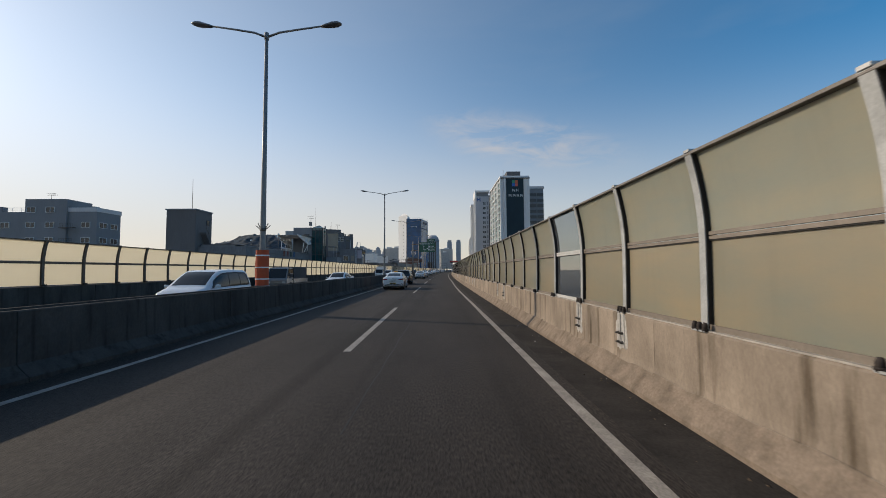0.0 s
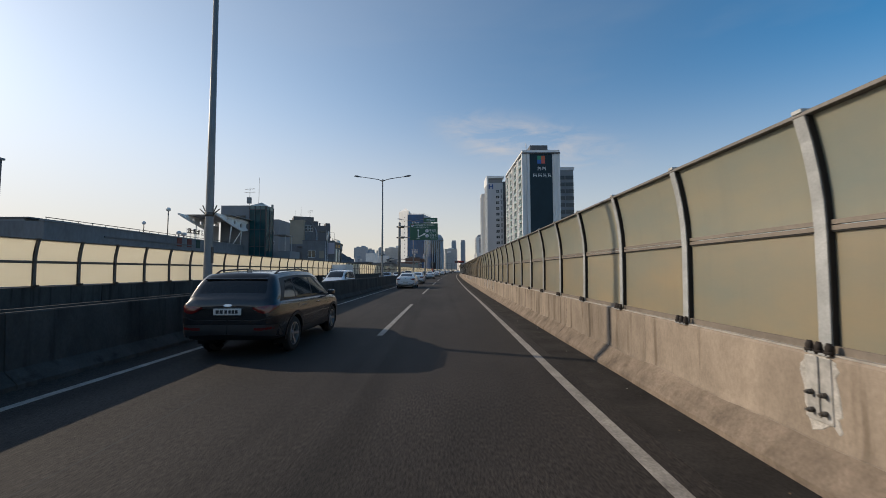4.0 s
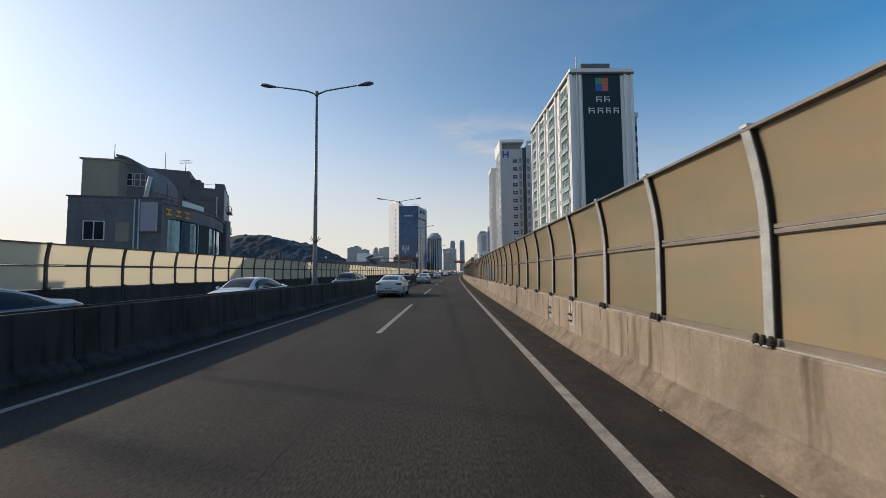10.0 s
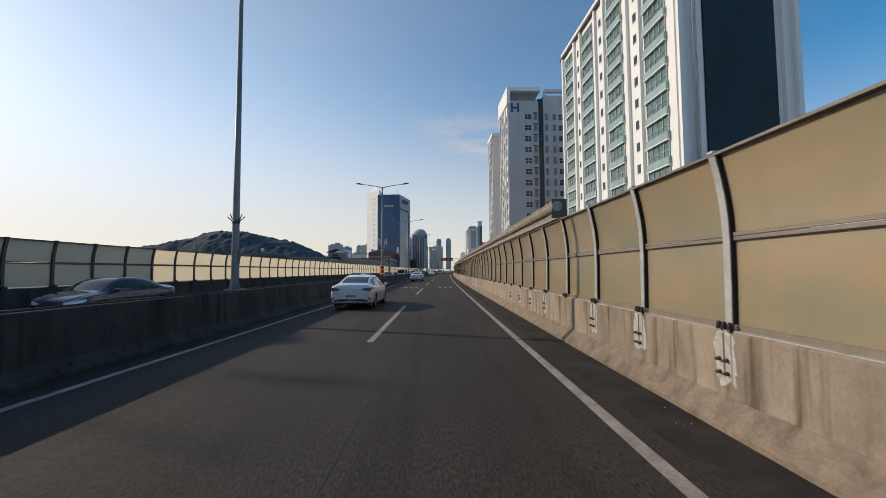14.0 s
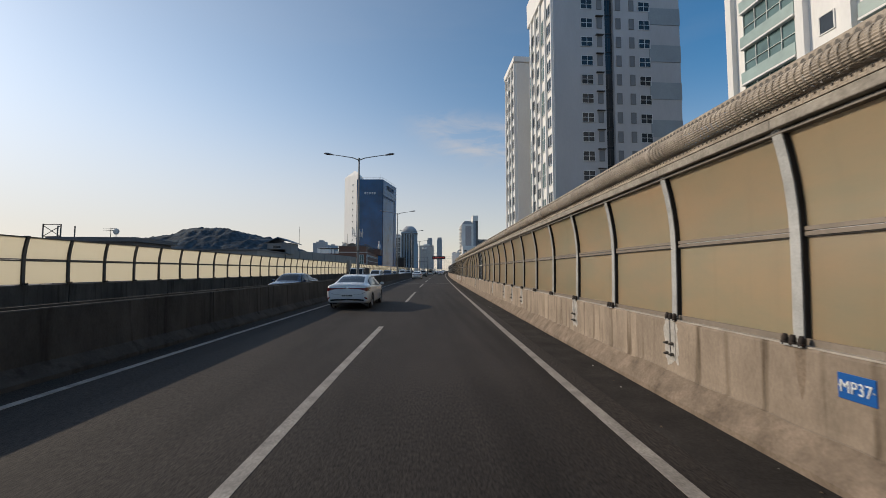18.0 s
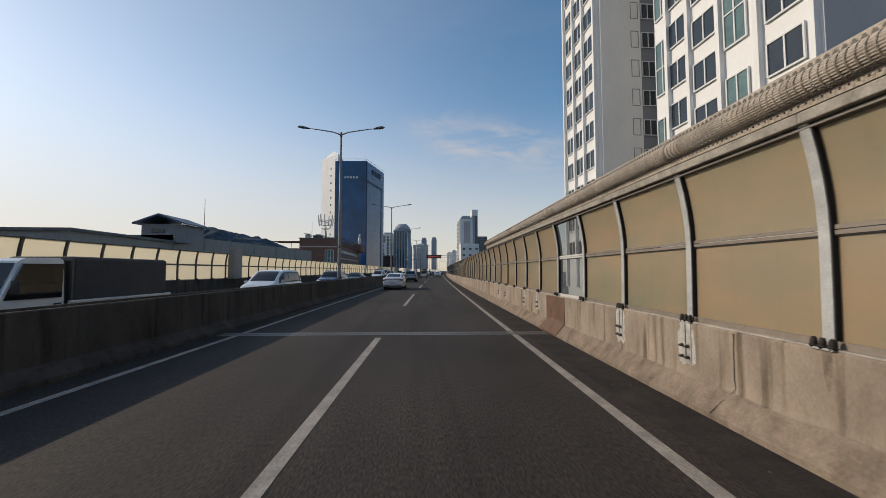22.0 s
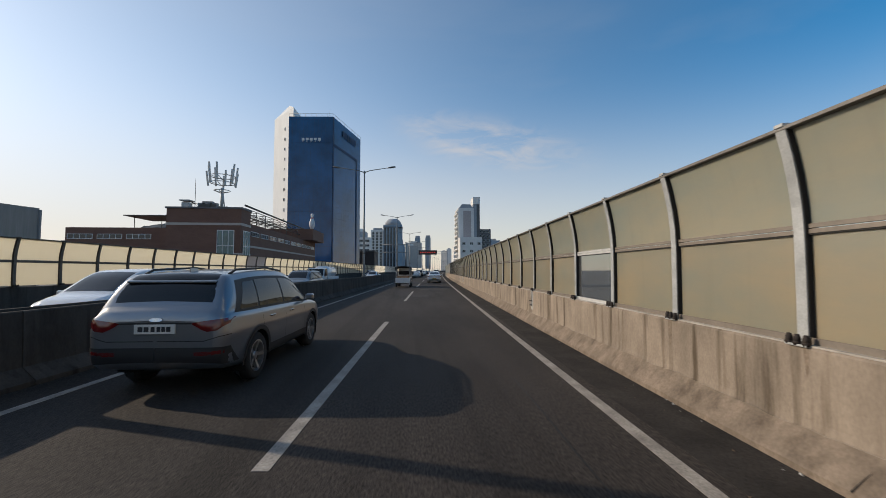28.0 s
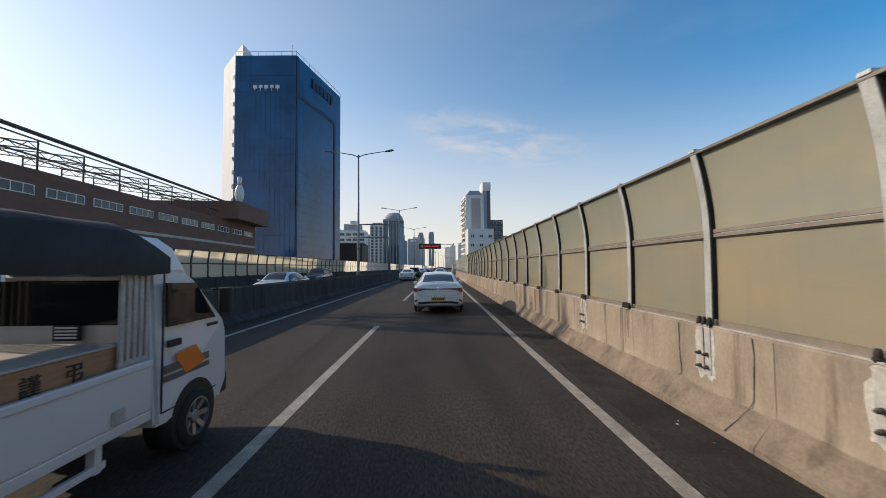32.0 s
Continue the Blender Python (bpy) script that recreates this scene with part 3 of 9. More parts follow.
def far_bays(lat, k0, k1, s_post, parent, side, top=2.945):
    bm = bmesh.new()
    for k in range(k0, k1):
        s = s_post + PITCH * k
        a, b = line(s, lat), line(s + PITCH, lat)
        u = (b - a).normalized()
        w = Vector((u.y, -u.x, 0)) * side
        def quad(y0, y1, z0, z1, off, mi):
            zs = [z0 + (z1 - z0) * i / 3 for i in range(4)]
            for za, zb in zip(zs, zs[1:]):
                vs = [bm.verts.new(a + u * y + w * (profile_x(z) + off) + Vector((0, 0, z))) for y, z in ((y0, za), (y1, za), (y1, zb), (y0, zb))]
                bm.faces.new(vs).material_index = mi
        quad(0.055, PITCH - 0.055, 1.02, 2.90, 0.05, 1)
        quad(-0.055, 0.055, 1.0, top, 0.0, 0)
        quad(0.055, PITCH - 0.055, 1.97, 2.05, 0.03, 2)
        quad(-0.055, PITCH - 0.055, 2.90, top, 0.0, 2)
    # far side: panel colour brightened as backlit, steel darkened for shade
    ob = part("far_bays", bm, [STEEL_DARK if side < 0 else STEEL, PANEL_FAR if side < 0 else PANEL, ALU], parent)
    ob["kind"] = "stuff"


far_bays(W_LAT, POST_K1, 400, POST0, noise_wall, 1)

# ------------------------------------------------------------------ median barrier
M_LAT = -6.15
median = thing("median_barrier", pose(0, 0, 0), "grey concrete median barrier with a double kerb, coloured dark for shade", "barrier", kind="structure")
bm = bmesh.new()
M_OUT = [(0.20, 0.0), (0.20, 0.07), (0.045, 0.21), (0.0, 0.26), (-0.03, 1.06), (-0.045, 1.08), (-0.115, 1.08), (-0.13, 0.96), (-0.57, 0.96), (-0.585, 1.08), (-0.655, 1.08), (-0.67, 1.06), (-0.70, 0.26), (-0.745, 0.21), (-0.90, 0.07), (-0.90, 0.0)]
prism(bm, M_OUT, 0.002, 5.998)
m_sec = mesh_of("section", bm, CONCRETE_SHADE)
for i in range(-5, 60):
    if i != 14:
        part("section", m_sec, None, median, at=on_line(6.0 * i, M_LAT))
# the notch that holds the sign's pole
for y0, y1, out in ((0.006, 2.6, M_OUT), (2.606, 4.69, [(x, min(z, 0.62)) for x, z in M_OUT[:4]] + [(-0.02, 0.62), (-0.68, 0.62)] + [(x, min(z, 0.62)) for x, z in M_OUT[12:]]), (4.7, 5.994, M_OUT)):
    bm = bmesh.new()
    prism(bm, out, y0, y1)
    part("section", bm, CONCRETE_SHADE, median, at=on_line(84.0, M_LAT))
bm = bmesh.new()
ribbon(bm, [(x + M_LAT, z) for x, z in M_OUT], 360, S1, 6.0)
part("far_sections", bm, CONCRETE_SHADE, median)["kind"] = "stuff"

# ------------------------------------------------------------------ the far noise wall
O_LAT = -15.55
O_POST0 = 113.139
# same outline as the sunlit barrier; its shade is put into the dark concrete
far_barrier = thing("far_safety_barrier", pose(0, 0, 0), "concrete barrier below the far noise wall, coloured dark for shade", "barrier", kind="structure")
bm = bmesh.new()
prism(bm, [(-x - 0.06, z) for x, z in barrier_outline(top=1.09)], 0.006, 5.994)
o_sec = mesh_of("section", bm, CONCRETE_SHADE)
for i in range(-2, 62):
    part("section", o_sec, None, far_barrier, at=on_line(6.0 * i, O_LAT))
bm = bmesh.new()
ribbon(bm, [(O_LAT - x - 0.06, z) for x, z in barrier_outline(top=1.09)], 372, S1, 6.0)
part("far_sections", bm, CONCRETE_SHADE, far_barrier)["kind"] = "stuff"


def mirrored(me, lift=0.0):
    c = me.copy()
    c.transform(Matrix.Translation((0, 0, lift)) @ Matrix.Diagonal((-1, 1, 0.945, 1)))
    c.flip_normals()
    return c


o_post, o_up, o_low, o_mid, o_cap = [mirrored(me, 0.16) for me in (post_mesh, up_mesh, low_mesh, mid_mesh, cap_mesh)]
# far copies: posts and rails darkened for their shaded side, panels brightened as backlit
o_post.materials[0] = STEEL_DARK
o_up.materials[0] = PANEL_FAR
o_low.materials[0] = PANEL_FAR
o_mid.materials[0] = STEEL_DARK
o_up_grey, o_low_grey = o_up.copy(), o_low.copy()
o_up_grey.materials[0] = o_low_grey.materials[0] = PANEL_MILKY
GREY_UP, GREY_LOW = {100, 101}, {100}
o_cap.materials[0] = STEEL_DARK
far_noise = thing("far_noise_wall", pose(0, 0, 0), "cream translucent noise wall with bent posts, coloured as backlit", "noise wall", kind="structure")
OK0, OK1 = -62, 138
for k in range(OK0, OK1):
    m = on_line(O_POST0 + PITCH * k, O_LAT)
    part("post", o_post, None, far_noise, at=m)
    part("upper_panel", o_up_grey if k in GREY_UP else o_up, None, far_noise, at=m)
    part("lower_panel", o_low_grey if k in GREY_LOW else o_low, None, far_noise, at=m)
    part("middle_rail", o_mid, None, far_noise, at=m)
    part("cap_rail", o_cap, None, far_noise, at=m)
far_bays(O_LAT, OK1, 350, O_POST0, far_noise, -1)

# ------------------------------------------------------------------ street lamps in the median
LAMP_LAT = -6.54


def street_lamp(m):
    t = thing("street_lamp", m, "tall grey double-arm street lamp on the median barrier", "street lamp", group="street lamps along the median")
    bm = bmesh.new()
    tube(bm, [(0, 0, 1.08), (0, 0, 1.3), (0, 0, 5), (0, 0, 10.95)], [0.13, 0.115, 0.095, 0.062], 14)
    part("pole", bm, POLE, t)
    bm = bmesh.new()
    box(bm, -0.22, -0.22, 1.08, 0.22, 0.22, 1.11, 0.008)
    for a in range(4):
        c, d = math.cos(a * math.pi / 2), math.sin(a * math.pi / 2)
        p = [(0.11, 1.11), (0.20, 1.11), (0.11, 1.42)]
        vs = [bm.verts.new((c * r - d * e, d * r + c * e, z)) for e in (-0.01, 0.01) for r, z in p]
        bm.faces.new(vs[:3]), bm.faces.new(vs[3:][::-1])
        for i in range(3):
            bm.faces.new((vs[i], vs[(i + 1) % 3], vs[3 + (i + 1) % 3], vs[3 + i]))
    part("base_plate", bm, POLE, t)
    bm = bmesh.new()
    box(bm, -0.23, -0.30, 0.96, 0.255, 0.30, 1.08, 0.01)
    part("plinth", bm, CONCRETE_SHADE, t, "concrete plinth coloured dark for shade")
    bm = bmesh.new()
    tube(bm, [(0, 0, 10.85), (0, 0, 11.12)], [0.085, 0.085], 12)
    part("hub", bm, POLE, t)
    for sgn in (-1, 1):
        bm = bmesh.new()
        tube(bm, [(sgn * 0.05, 0, 10.97), (sgn * 0.5, 0, 11.14), (sgn * 1.35, 0, 11.28), (sgn * 2.3, 0, 11.42)], [0.045, 0.04, 0.036, 0.032], 10)
        arm = part("arm", bm, POLE, t)
        bm = bmesh.new()
        rings = []
        for x, w, h in ((2.15, 0.06, 0.05), (2.32, 0.11, 0.08), (2.6, 0.17, 0.12), (2.8, 0.16, 0.11), (2.95, 0.08, 0.05), (2.98, 0.02, 0.02)):
            zc = 11.38 + (x - 2.15) * 0.14
            rings.append([bm.verts.new((sgn * x, w * math.cos(q), zc + h * math.sin(q) * (1 if math.sin(q) > 0 else 0.45))) for q in [2 * math.pi * i / 14 for i in range(14)]])
        for r, q in zip(rings, rings[1:]):
            for i in range(14):
                bm.faces.new((r[i], r[(i + 1) % 14], q[(i + 1) % 14], q[i])).smooth = True
        bm.faces.new(rings[0]), bm.faces.new(rings[-1])
        part("lamp_head", bm, LAMP_HEAD, arm, "dark oval lamp head")
    bm = bmesh.new()
    for sgn in (-1, 1):
        tube(bm, [(sgn * 0.09, 0, 3.25), (sgn * 0.28, 0.0, 3.42)], 0.016, 6)
        tube(bm, [(sgn * 0.09, 0, 3.28), (sgn * 0.20, 0.0, 3.52)], 0.016, 6)
    tube(bm, [(0, 0, 3.2), (0, 0, 3.32)], 0.112, 12)
    part("flag_holder", bm, STEEL_DARK, t)
    bm = bmesh.new()
    box(bm, 0.085, -0.045, 1.9, 0.125, 0.045, 2.35, 0.006)
    part("number_plate", bm, STEEL_DARK, t, "small dark plate on the pole")
    return t


LAMP_HEAD = surface("lamp_head_paint", (0.16, 0.16, 0.17), rough=0.4, metal=0.2, grain=0.05, stain=0.1)
LAMPS = [14.9, 47.2, 75.8, 108.8, 140.0, 170.6, 201.4, 232.7, 263.4, 294.4, 326.2]
first = street_lamp(on_line(LAMPS[0], LAMP_LAT))
for s in LAMPS[1:] + [326.2 + 31.0 * k for k in range(1, 13)] + [-16.5]:
    copy_thing(first, on_line(s, LAMP_LAT))

# ------------------------------------------------------------------ buildings beside the viaduct
WHITE = surface("white_facade_paint", (0.78, 0.78, 0.77), rough=0.75, grain=0.03, grain_scale=6, stain=0.07, stain_scale=0.25, stretch=(1, 1, 0.3))
LIGHT_GREY = surface("light_grey_facade_paint", (0.54, 0.54, 0.55), rough=0.8, grain=0.03, grain_scale=6, stain=0.08, stain_scale=0.25, stretch=(1, 1, 0.3))
MID_GREY = surface("mid_grey_facade_paint", (0.205, 0.215, 0.23), rough=0.8, grain=0.04, grain_scale=5, stain=0.12, stain_scale=0.3, stretch=(1, 1, 0.3))
CREAM = surface("cream_facade_paint", (0.80, 0.765, 0.71), rough=0.75, grain=0.03, grain_scale=6, stain=0.08, stain_scale=0.3, stretch=(1, 1, 0.3))
BAND_GREY = surface("band_grey_facade_paint", (0.30, 0.335, 0.36), rough=0.8, grain=0.04, grain_scale=5, stain=0.1, stain_scale=0.3)
SLATE = surface("slate_grey_render", (0.165, 0.172, 0.185), rough=0.85, grain=0.08, grain_scale=4, stain=0.25, stain_scale=0.5, stretch=(1, 1, 0.4))
GLASS_SHOP = surface("blue_mirror_glass", (0.10, 0.20, 0.29), rough=0.06, metal=0.85, grain=0.02, grain_scale=2, stain=0.2, stain_scale=0.3)
DARK_GREY = surface("dark_grey_cladding", (0.115, 0.115, 0.12), rough=0.7, grain=0.05, grain_scale=5, stain=0.15, stain_scale=0.4, stretch=(1, 1, 0.3))
NAVY = surface("navy_facade_panel", (0.010, 0.030, 0.042), rough=0.75, grain=0.05, grain_scale=3, stain=0.2, stain_scale=0.2)
TAN = surface("tan_facade_paint", (0.30, 0.265, 0.21), rough=0.8, grain=0.05, stain=0.12, stain_scale=0.4)
BRICK = surface("brown_brick_wall", (0.165, 0.088, 0.064), rough=0.85, grain=0.25, grain_scale=9, stain=0.15, stain_scale=0.5, stretch=(1, 1, 3))
BAND = surface("pale_stone_band", (0.45, 0.40, 0.36), rough=0.8, grain=0.05, stain=0.1)
ROOF_BLUE = surface("blue_metal_roof", (0.075, 0.11, 0.16), rough=0.5, metal=0.2, grain=0.05, stain=0.15, stain_scale=0.5)
SHEET = surface("corrugated_grey_sheet", (0.24, 0.235, 0.23), rough=0.6, metal=0.2, grain=0.08, grain_scale=3, stain=0.15, stretch=(4, 4, 0.3))
GLASS_DARK = surface("dark_window_glass", (0.030, 0.038, 0.046), rough=0.06, grain=0.0, stain=0.3, stain_scale=0.4, spec=0.5)
GLASS_TEAL = surface("teal_balcony_glass", (0.115, 0.185, 0.185), rough=0.10, grain=0.03, stain=0.4, stain_scale=0.5, spec=0.5)
TEAL_PAINT = surface("pale_teal_parapet", (0.27, 0.37, 0.36), rough=0.35, grain=0.03, stain=0.2, stain_scale=0.6)
# the broad stain here imitates uneven reflections in the tower's glass
GLASS_BLUE = surface("blue_curtain_glass", (0.012, 0.085, 0.21), rough=0.10, grain=0.02, grain_scale=1, stain=0.5, stain_scale=0.10, spec=0.5)
GLASS_GREEN = surface("green_stair_glass", (0.008, 0.060, 0.070), rough=0.2, grain=0.05, stain=0.45, stain_scale=0.5, spec=0.2)
FRAME_W = plain("white_window_frame", (0.62, 0.63, 0.63), 0.5)
FRAME_D = plain("dark_window_frame", (0.05, 0.05, 0.055), 0.5)
AC_WHITE = surface("air_conditioner_casing", (0.55, 0.55, 0.53), rough=0.6, grain=0.04, stain=0.12, stain_scale=3)
FACE_TURN = {"S": 0, "W": -90, "E": 90, "N": 180}


def slab(parent, name, x0, y0, z0, x1, y1, z1, mat, label="", bevel=0.0):
    bm = bmesh.new()
    box(bm, x0, y0, z0, x1, y1, z1, bevel)
    return part(name, bm, mat, parent, label)


def lattice(bm, xs, zs, y0, y1, hole):
    """One sheet with holes: the cells of a grid that hole(i, j) leaves standing, with thickness from y0 to y1."""
    nx, nz = len(xs), len(zs)
    f = [[bm.verts.new((x, y0, z)) for x in xs] for z in zs]
    b = [[bm.verts.new((x, y1, z)) for x in xs] for z in zs]
    def solid(i, j):
        return 0 <= i < nx - 1 and 0 <= j < nz - 1 and not hole(i, j)
    for j in range(nz - 1):
        for i in range(nx - 1):
            if not solid(i, j):
                continue
            bm.faces.new((f[j][i], f[j][i + 1], f[j + 1][i + 1], f[j + 1][i]))
            bm.faces.new((b[j][i], b[j + 1][i], b[j + 1][i + 1], b[j][i + 1]))
            if not solid(i - 1, j):
                bm.faces.new((f[j][i], f[j + 1][i], b[j + 1][i], b[j][i]))
            if not solid(i + 1, j):
                bm.faces.new((f[j][i + 1], b[j][i + 1], b[j + 1][i + 1], f[j + 1][i + 1]))
            if not solid(i, j - 1):
                bm.faces.new((f[j][i], b[j][i], b[j][i + 1], f[j][i + 1]))
            if not solid(i, j + 1):
                bm.faces.new((f[j + 1][i], f[j + 1][i + 1], b[j + 1][i + 1], b[j + 1][i]))


def window_meshes(w, h, cols=2, rows=1, fr=0.06, proud=0.05, frame_mat=None, glass=None, sill=True):
    """A frame with its bars and the glass behind them, facing -y, the middle of its foot at the origin."""
    bm = bmesh.new()
    xs, zs = [-w / 2, -w / 2 + fr], [0, fr]
    for c in range(1, cols):
        xs += [-w / 2 + w * c / cols - fr / 2, -w / 2 + w * c / cols + fr / 2]
    for r in range(1, rows):
        zs += [h * r / rows - fr / 2, h * r / rows + fr / 2]
    xs += [w / 2 - fr, w / 2]
    zs += [h - fr, h]
    lattice(bm, xs, zs, -proud, 0.02, lambda i, j: i % 2 == 1 and j % 2 == 1)
    f = mesh_of("window", bm, frame_mat or FRAME_W)
    bm = bmesh.new()
    box(bm, -w / 2 + fr * 0.5, -0.016, fr * 0.5, w / 2 - fr * 0.5, 0.015, h - fr * 0.5)
    return f, mesh_of("pane", bm, glass or GLASS_DARK)


def windows(parent, kind, face, plane, us, zs, label=""):
    f, p = kind
    for u in us:
        for z in zs:
            at = (u, plane, z) if face in "SN" else (plane, u, z)
            ob = part("window", f, None, parent, label, pose(*at, 0, 0, FACE_TURN[face]))
            part("pane", p, None, ob)


def antenna(x, y, z, h, label="thin whip antenna on a roof", yagi=False):
    t = thing("roof_antenna", pose(x, y, z), label, "antenna", group="antennas on roofs")
    bm = bmesh.new()
    tube(bm, [(0, 0, 0), (0, 0, h)], [0.05, 0.03], 6)
    part("mast", bm, STEEL_DARK, t)
    if yagi:
        bm = bmesh.new()
        for k, zz in enumerate((h * 0.75, h * 0.92)):
            tube(bm, [(-0.9, 0.1, zz), (0.9, -0.1, zz + 0.1)], 0.025, 5)
            for q in range(5):
                tube(bm, [(-0.8 + q * 0.4, -0.35, zz), (-0.8 + q * 0.4, 0.35, zz)], 0.015, 4)
        part("aerial", bm, STEEL_DARK, t)
    return t


# --- apartment tower with the navy gable
B = thing("apartment_tower", pose(0, 0, GROUND_Z), "white apartment tower with a navy gable panel and teal balconies", "apartment building")
B.matrix_basis = pose(0, 0, 0)
fl = 2.72
slab(B, "wall", 27.9, 164.4, GROUND_Z, 39.9, 197, 41.4, WHITE)
slab(B, "gable_panel", 30.2, 164.18, 8.4, 37.7, 164.4, 40.9, NAVY, "navy panel with a coloured emblem")
slab(B, "podium", 27.7, 164.1, GROUND_Z, 40.1, 197.2, 7.2, LIGHT_GREY, "grey lower storeys")
slab(B, "parapet", 27.6, 164.05, 41.4, 40.2, 197.3, 42.2, WHITE)
slab(B, "cornice", 27.4, 163.85, 41.0, 40.4, 197.5, 41.38, DARK_GREY, "dark cornice line")
slab(B, "gable_base", 29.9, 164.2, 7.2, 40.0, 164.4, 8.3, DARK_GREY, "dark band below the navy panel")
slab(B, "roof_house", 31.0, 167, 42.2, 37.0, 176, 44.8, DARK_GREY, "dark lift house on the roof")
slab(B, "roof_house", 31.0, 184, 42.2, 37.0, 191, 44.4, DARK_GREY)
for x0 in (27.45, 29.3, 38.4, 39.75):
    slab(B, "pilaster", x0, 164.0, 7.2, x0 + 0.5, 164.4, 41.4, WHITE)
EMB = [plain("emblem_" + n, c, 0.5) for n, c in (("orange", (0.62, 0.13, 0.05)), ("red", (0.60, 0.12, 0.09)), ("blue", (0.03, 0.13, 0.45)), ("leaf", (0.04, 0.30, 0.17)))]
for k, (dx, dz) in enumerate(((1, 1), (1, 0), (0, 0), (0, 1))):
    slab(B, "emblem", 32.7 + dx * 1.3, 164.13, 37.6 + dz * 1.35, 33.95 + dx * 1.3, 164.18, 38.9 + dz * 1.35, EMB[k])
SIGN_WHITE = plain("sign_white", (0.70, 0.72, 0.72), 0.5)
for x0, x1, z0, z1 in ((32.8, 33.9, 35.3, 36.5), (34.4, 35.5, 35.3, 36.5), (31.2, 32.4, 33.0, 34.2), (33.0, 34.1, 33.0, 34.2), (34.7, 35.6, 33.0, 34.2), (36.2, 37.2, 33.0, 34.2)):
    bm = bmesh.new()
    box(bm, x0, 164.12, z0, x0 + 0.2, 164.18, z1)
    box(bm, x0 + 0.3, 164.12, z0 + 0.45, x1, 164.18, z0 + 0.62)
    box(bm, x0 + 0.3, 164.12, z0 + 0.95, x1, 164.18, z0 + 1.1)
    box(bm, x1 - 0.2, 164.12, z0, x1, 164.18, z0 + 0.42)
    part("lettering", bm, SIGN_WHITE, B)
zs_b = [7.74 + fl * k for k in range(12)]
balcony = window_meshes(3.9, 2.3, 4, 2, 0.045, 0.10, plain("pale_grey_frame", (0.50, 0.54, 0.53), 0.5), GLASS_TEAL, True)
side_small = window_meshes(0.9, 1.2, 1, 1, 0.07, 0.05, FRAME_W, GLASS_DARK)
for y in (168.6, 177.6, 186.0, 193.6):
    windows(B, balcony, "W", 27.84, [y], zs_b, "teal glazed balcony")
    for z in zs_b:
        slab(B, "balcony_parapet", 27.55, y - 2.05, z - 0.42, 27.9, y + 2.05, z + 0.42, TEAL_PAINT, "pale teal balcony parapet")
        slab(B, "slab_edge", 27.5, y - 2.05, z - 0.55, 27.9, y + 2.05, z - 0.424, WHITE)
windows(B, side_small, "W", 27.88, (172.6, 181.8, 189.9), zs_b)
for y in (165.0, 171.4, 174.2, 180.4, 183.2, 188.6, 191.2, 196.6):
    slab(B, "pilaster", 27.5, y - 0.25, 7.2, 27.9, y + 0.25, 41.4, WHITE)
bm = bmesh.new()
tube(bm, [(28.9, 164.0, 12), (28.9, 164.0, 44.5)], 0.12, 8)
part("drain_pipe", bm, LIGHT_GREY, B)
# lower wing behind
W2 = thing("apartment_wing", pose(0, 0, 0), "dark glazed apartment wing behind the white tower", "apartment building")
slab(W2, "wall", 40.4, 186.5, GROUND_Z, 52.5, 199, 41.2, MID_GREY)
slab(W2, "parapet", 40.2, 186.2, 41.2, 52.8, 199.2, 42.4, LIGHT_GREY)
dark_win = window_meshes(3.2, 1.5, 3, 1, 0.06, 0.05, FRAME_D, GLASS_DARK)
windows(W2, dark_win, "S", 186.46, (43.3, 47.4, 50.9), [13.0 + 2.72 * k for k in range(10)])
antenna(30.2, 180, 42.2, 3.2, yagi=True)

# --- tower with the blue emblem
H = thing("apartment_tower", pose(0, 0, 0), "white and grey apartment tower with a dark stair strip", "apartment building")
# darker grey that puts the shade of the south faces into their colour
SHADE_GREY = surface("shade_side_grey", (0.47, 0.47, 0.485), rough=0.8, grain=0.03, grain_scale=6, stain=0.10, stain_scale=0.25, stretch=(1, 1, 0.3))
slab(H, "wall", 22.7, 221.26, GROUND_Z, 30.3, 232.5, 44.2, WHITE)
# thin slab added over the white wall to darken its shaded end
slab(H, "end_wall", 22.7, 221.2, GROUND_Z, 30.3, 221.26, 44.2, SHADE_GREY, "end wall slab coloured grey for its shaded side")
slab(H, "wall", 31.6, 221.2, GROUND_Z, 41.6, 232.5, 45.6, SHADE_GREY, "grey banded wall, darkened for its shaded side")
slab(H, "stair_strip", 30.3, 221.8, GROUND_Z, 31.6, 232.1, 45.0, GLASS_DARK, "dark glazed stair strip")
slab(H, "penthouse", 23.4, 222.4, 44.2, 30.0, 231.8, 46.6, MID_GREY, "dark glazed top storey")
slab(H, "roof_slab", 22.3, 220.9, 46.6, 30.8, 232.7, 47.6, WHITE, "projecting white roof slab")
slab(H, "crown_wall", 22.3, 220.95, 43.4, 23.1, 232.6, 46.6, WHITE)
slab(H, "roof_beam", 31.8, 221.3, 46.6, 41.4, 222.2, 47.3, LIGHT_GREY)
for x in (32.0, 36.5, 41.0):
    slab(H, "roof_post", x, 221.4, 45.6, x + 0.3, 222.0, 46.6, LIGHT_GREY)
zs_h = [8.7 + 2.78 * k for k in range(12)]
hwin = window_meshes(1.75, 1.45, 2, 2, 0.07, 0.05, FRAME_W, GLASS_DARK)
hslit = window_meshes(0.75, 1.6, 1, 1, 0.05, 0.05, plain("grey_slat_frame", (0.2, 0.2, 0.2), 0.6), MID_GREY, False)
windows(H, hwin, "S", 221.16, (27.6,), zs_h)
windows(H, hwin, "S", 221.16, (36.2,), zs_h)
windows(H, hslit, "S", 221.16, (29.5, 32.3, 34.3), zs_h, "grey louvre slot")
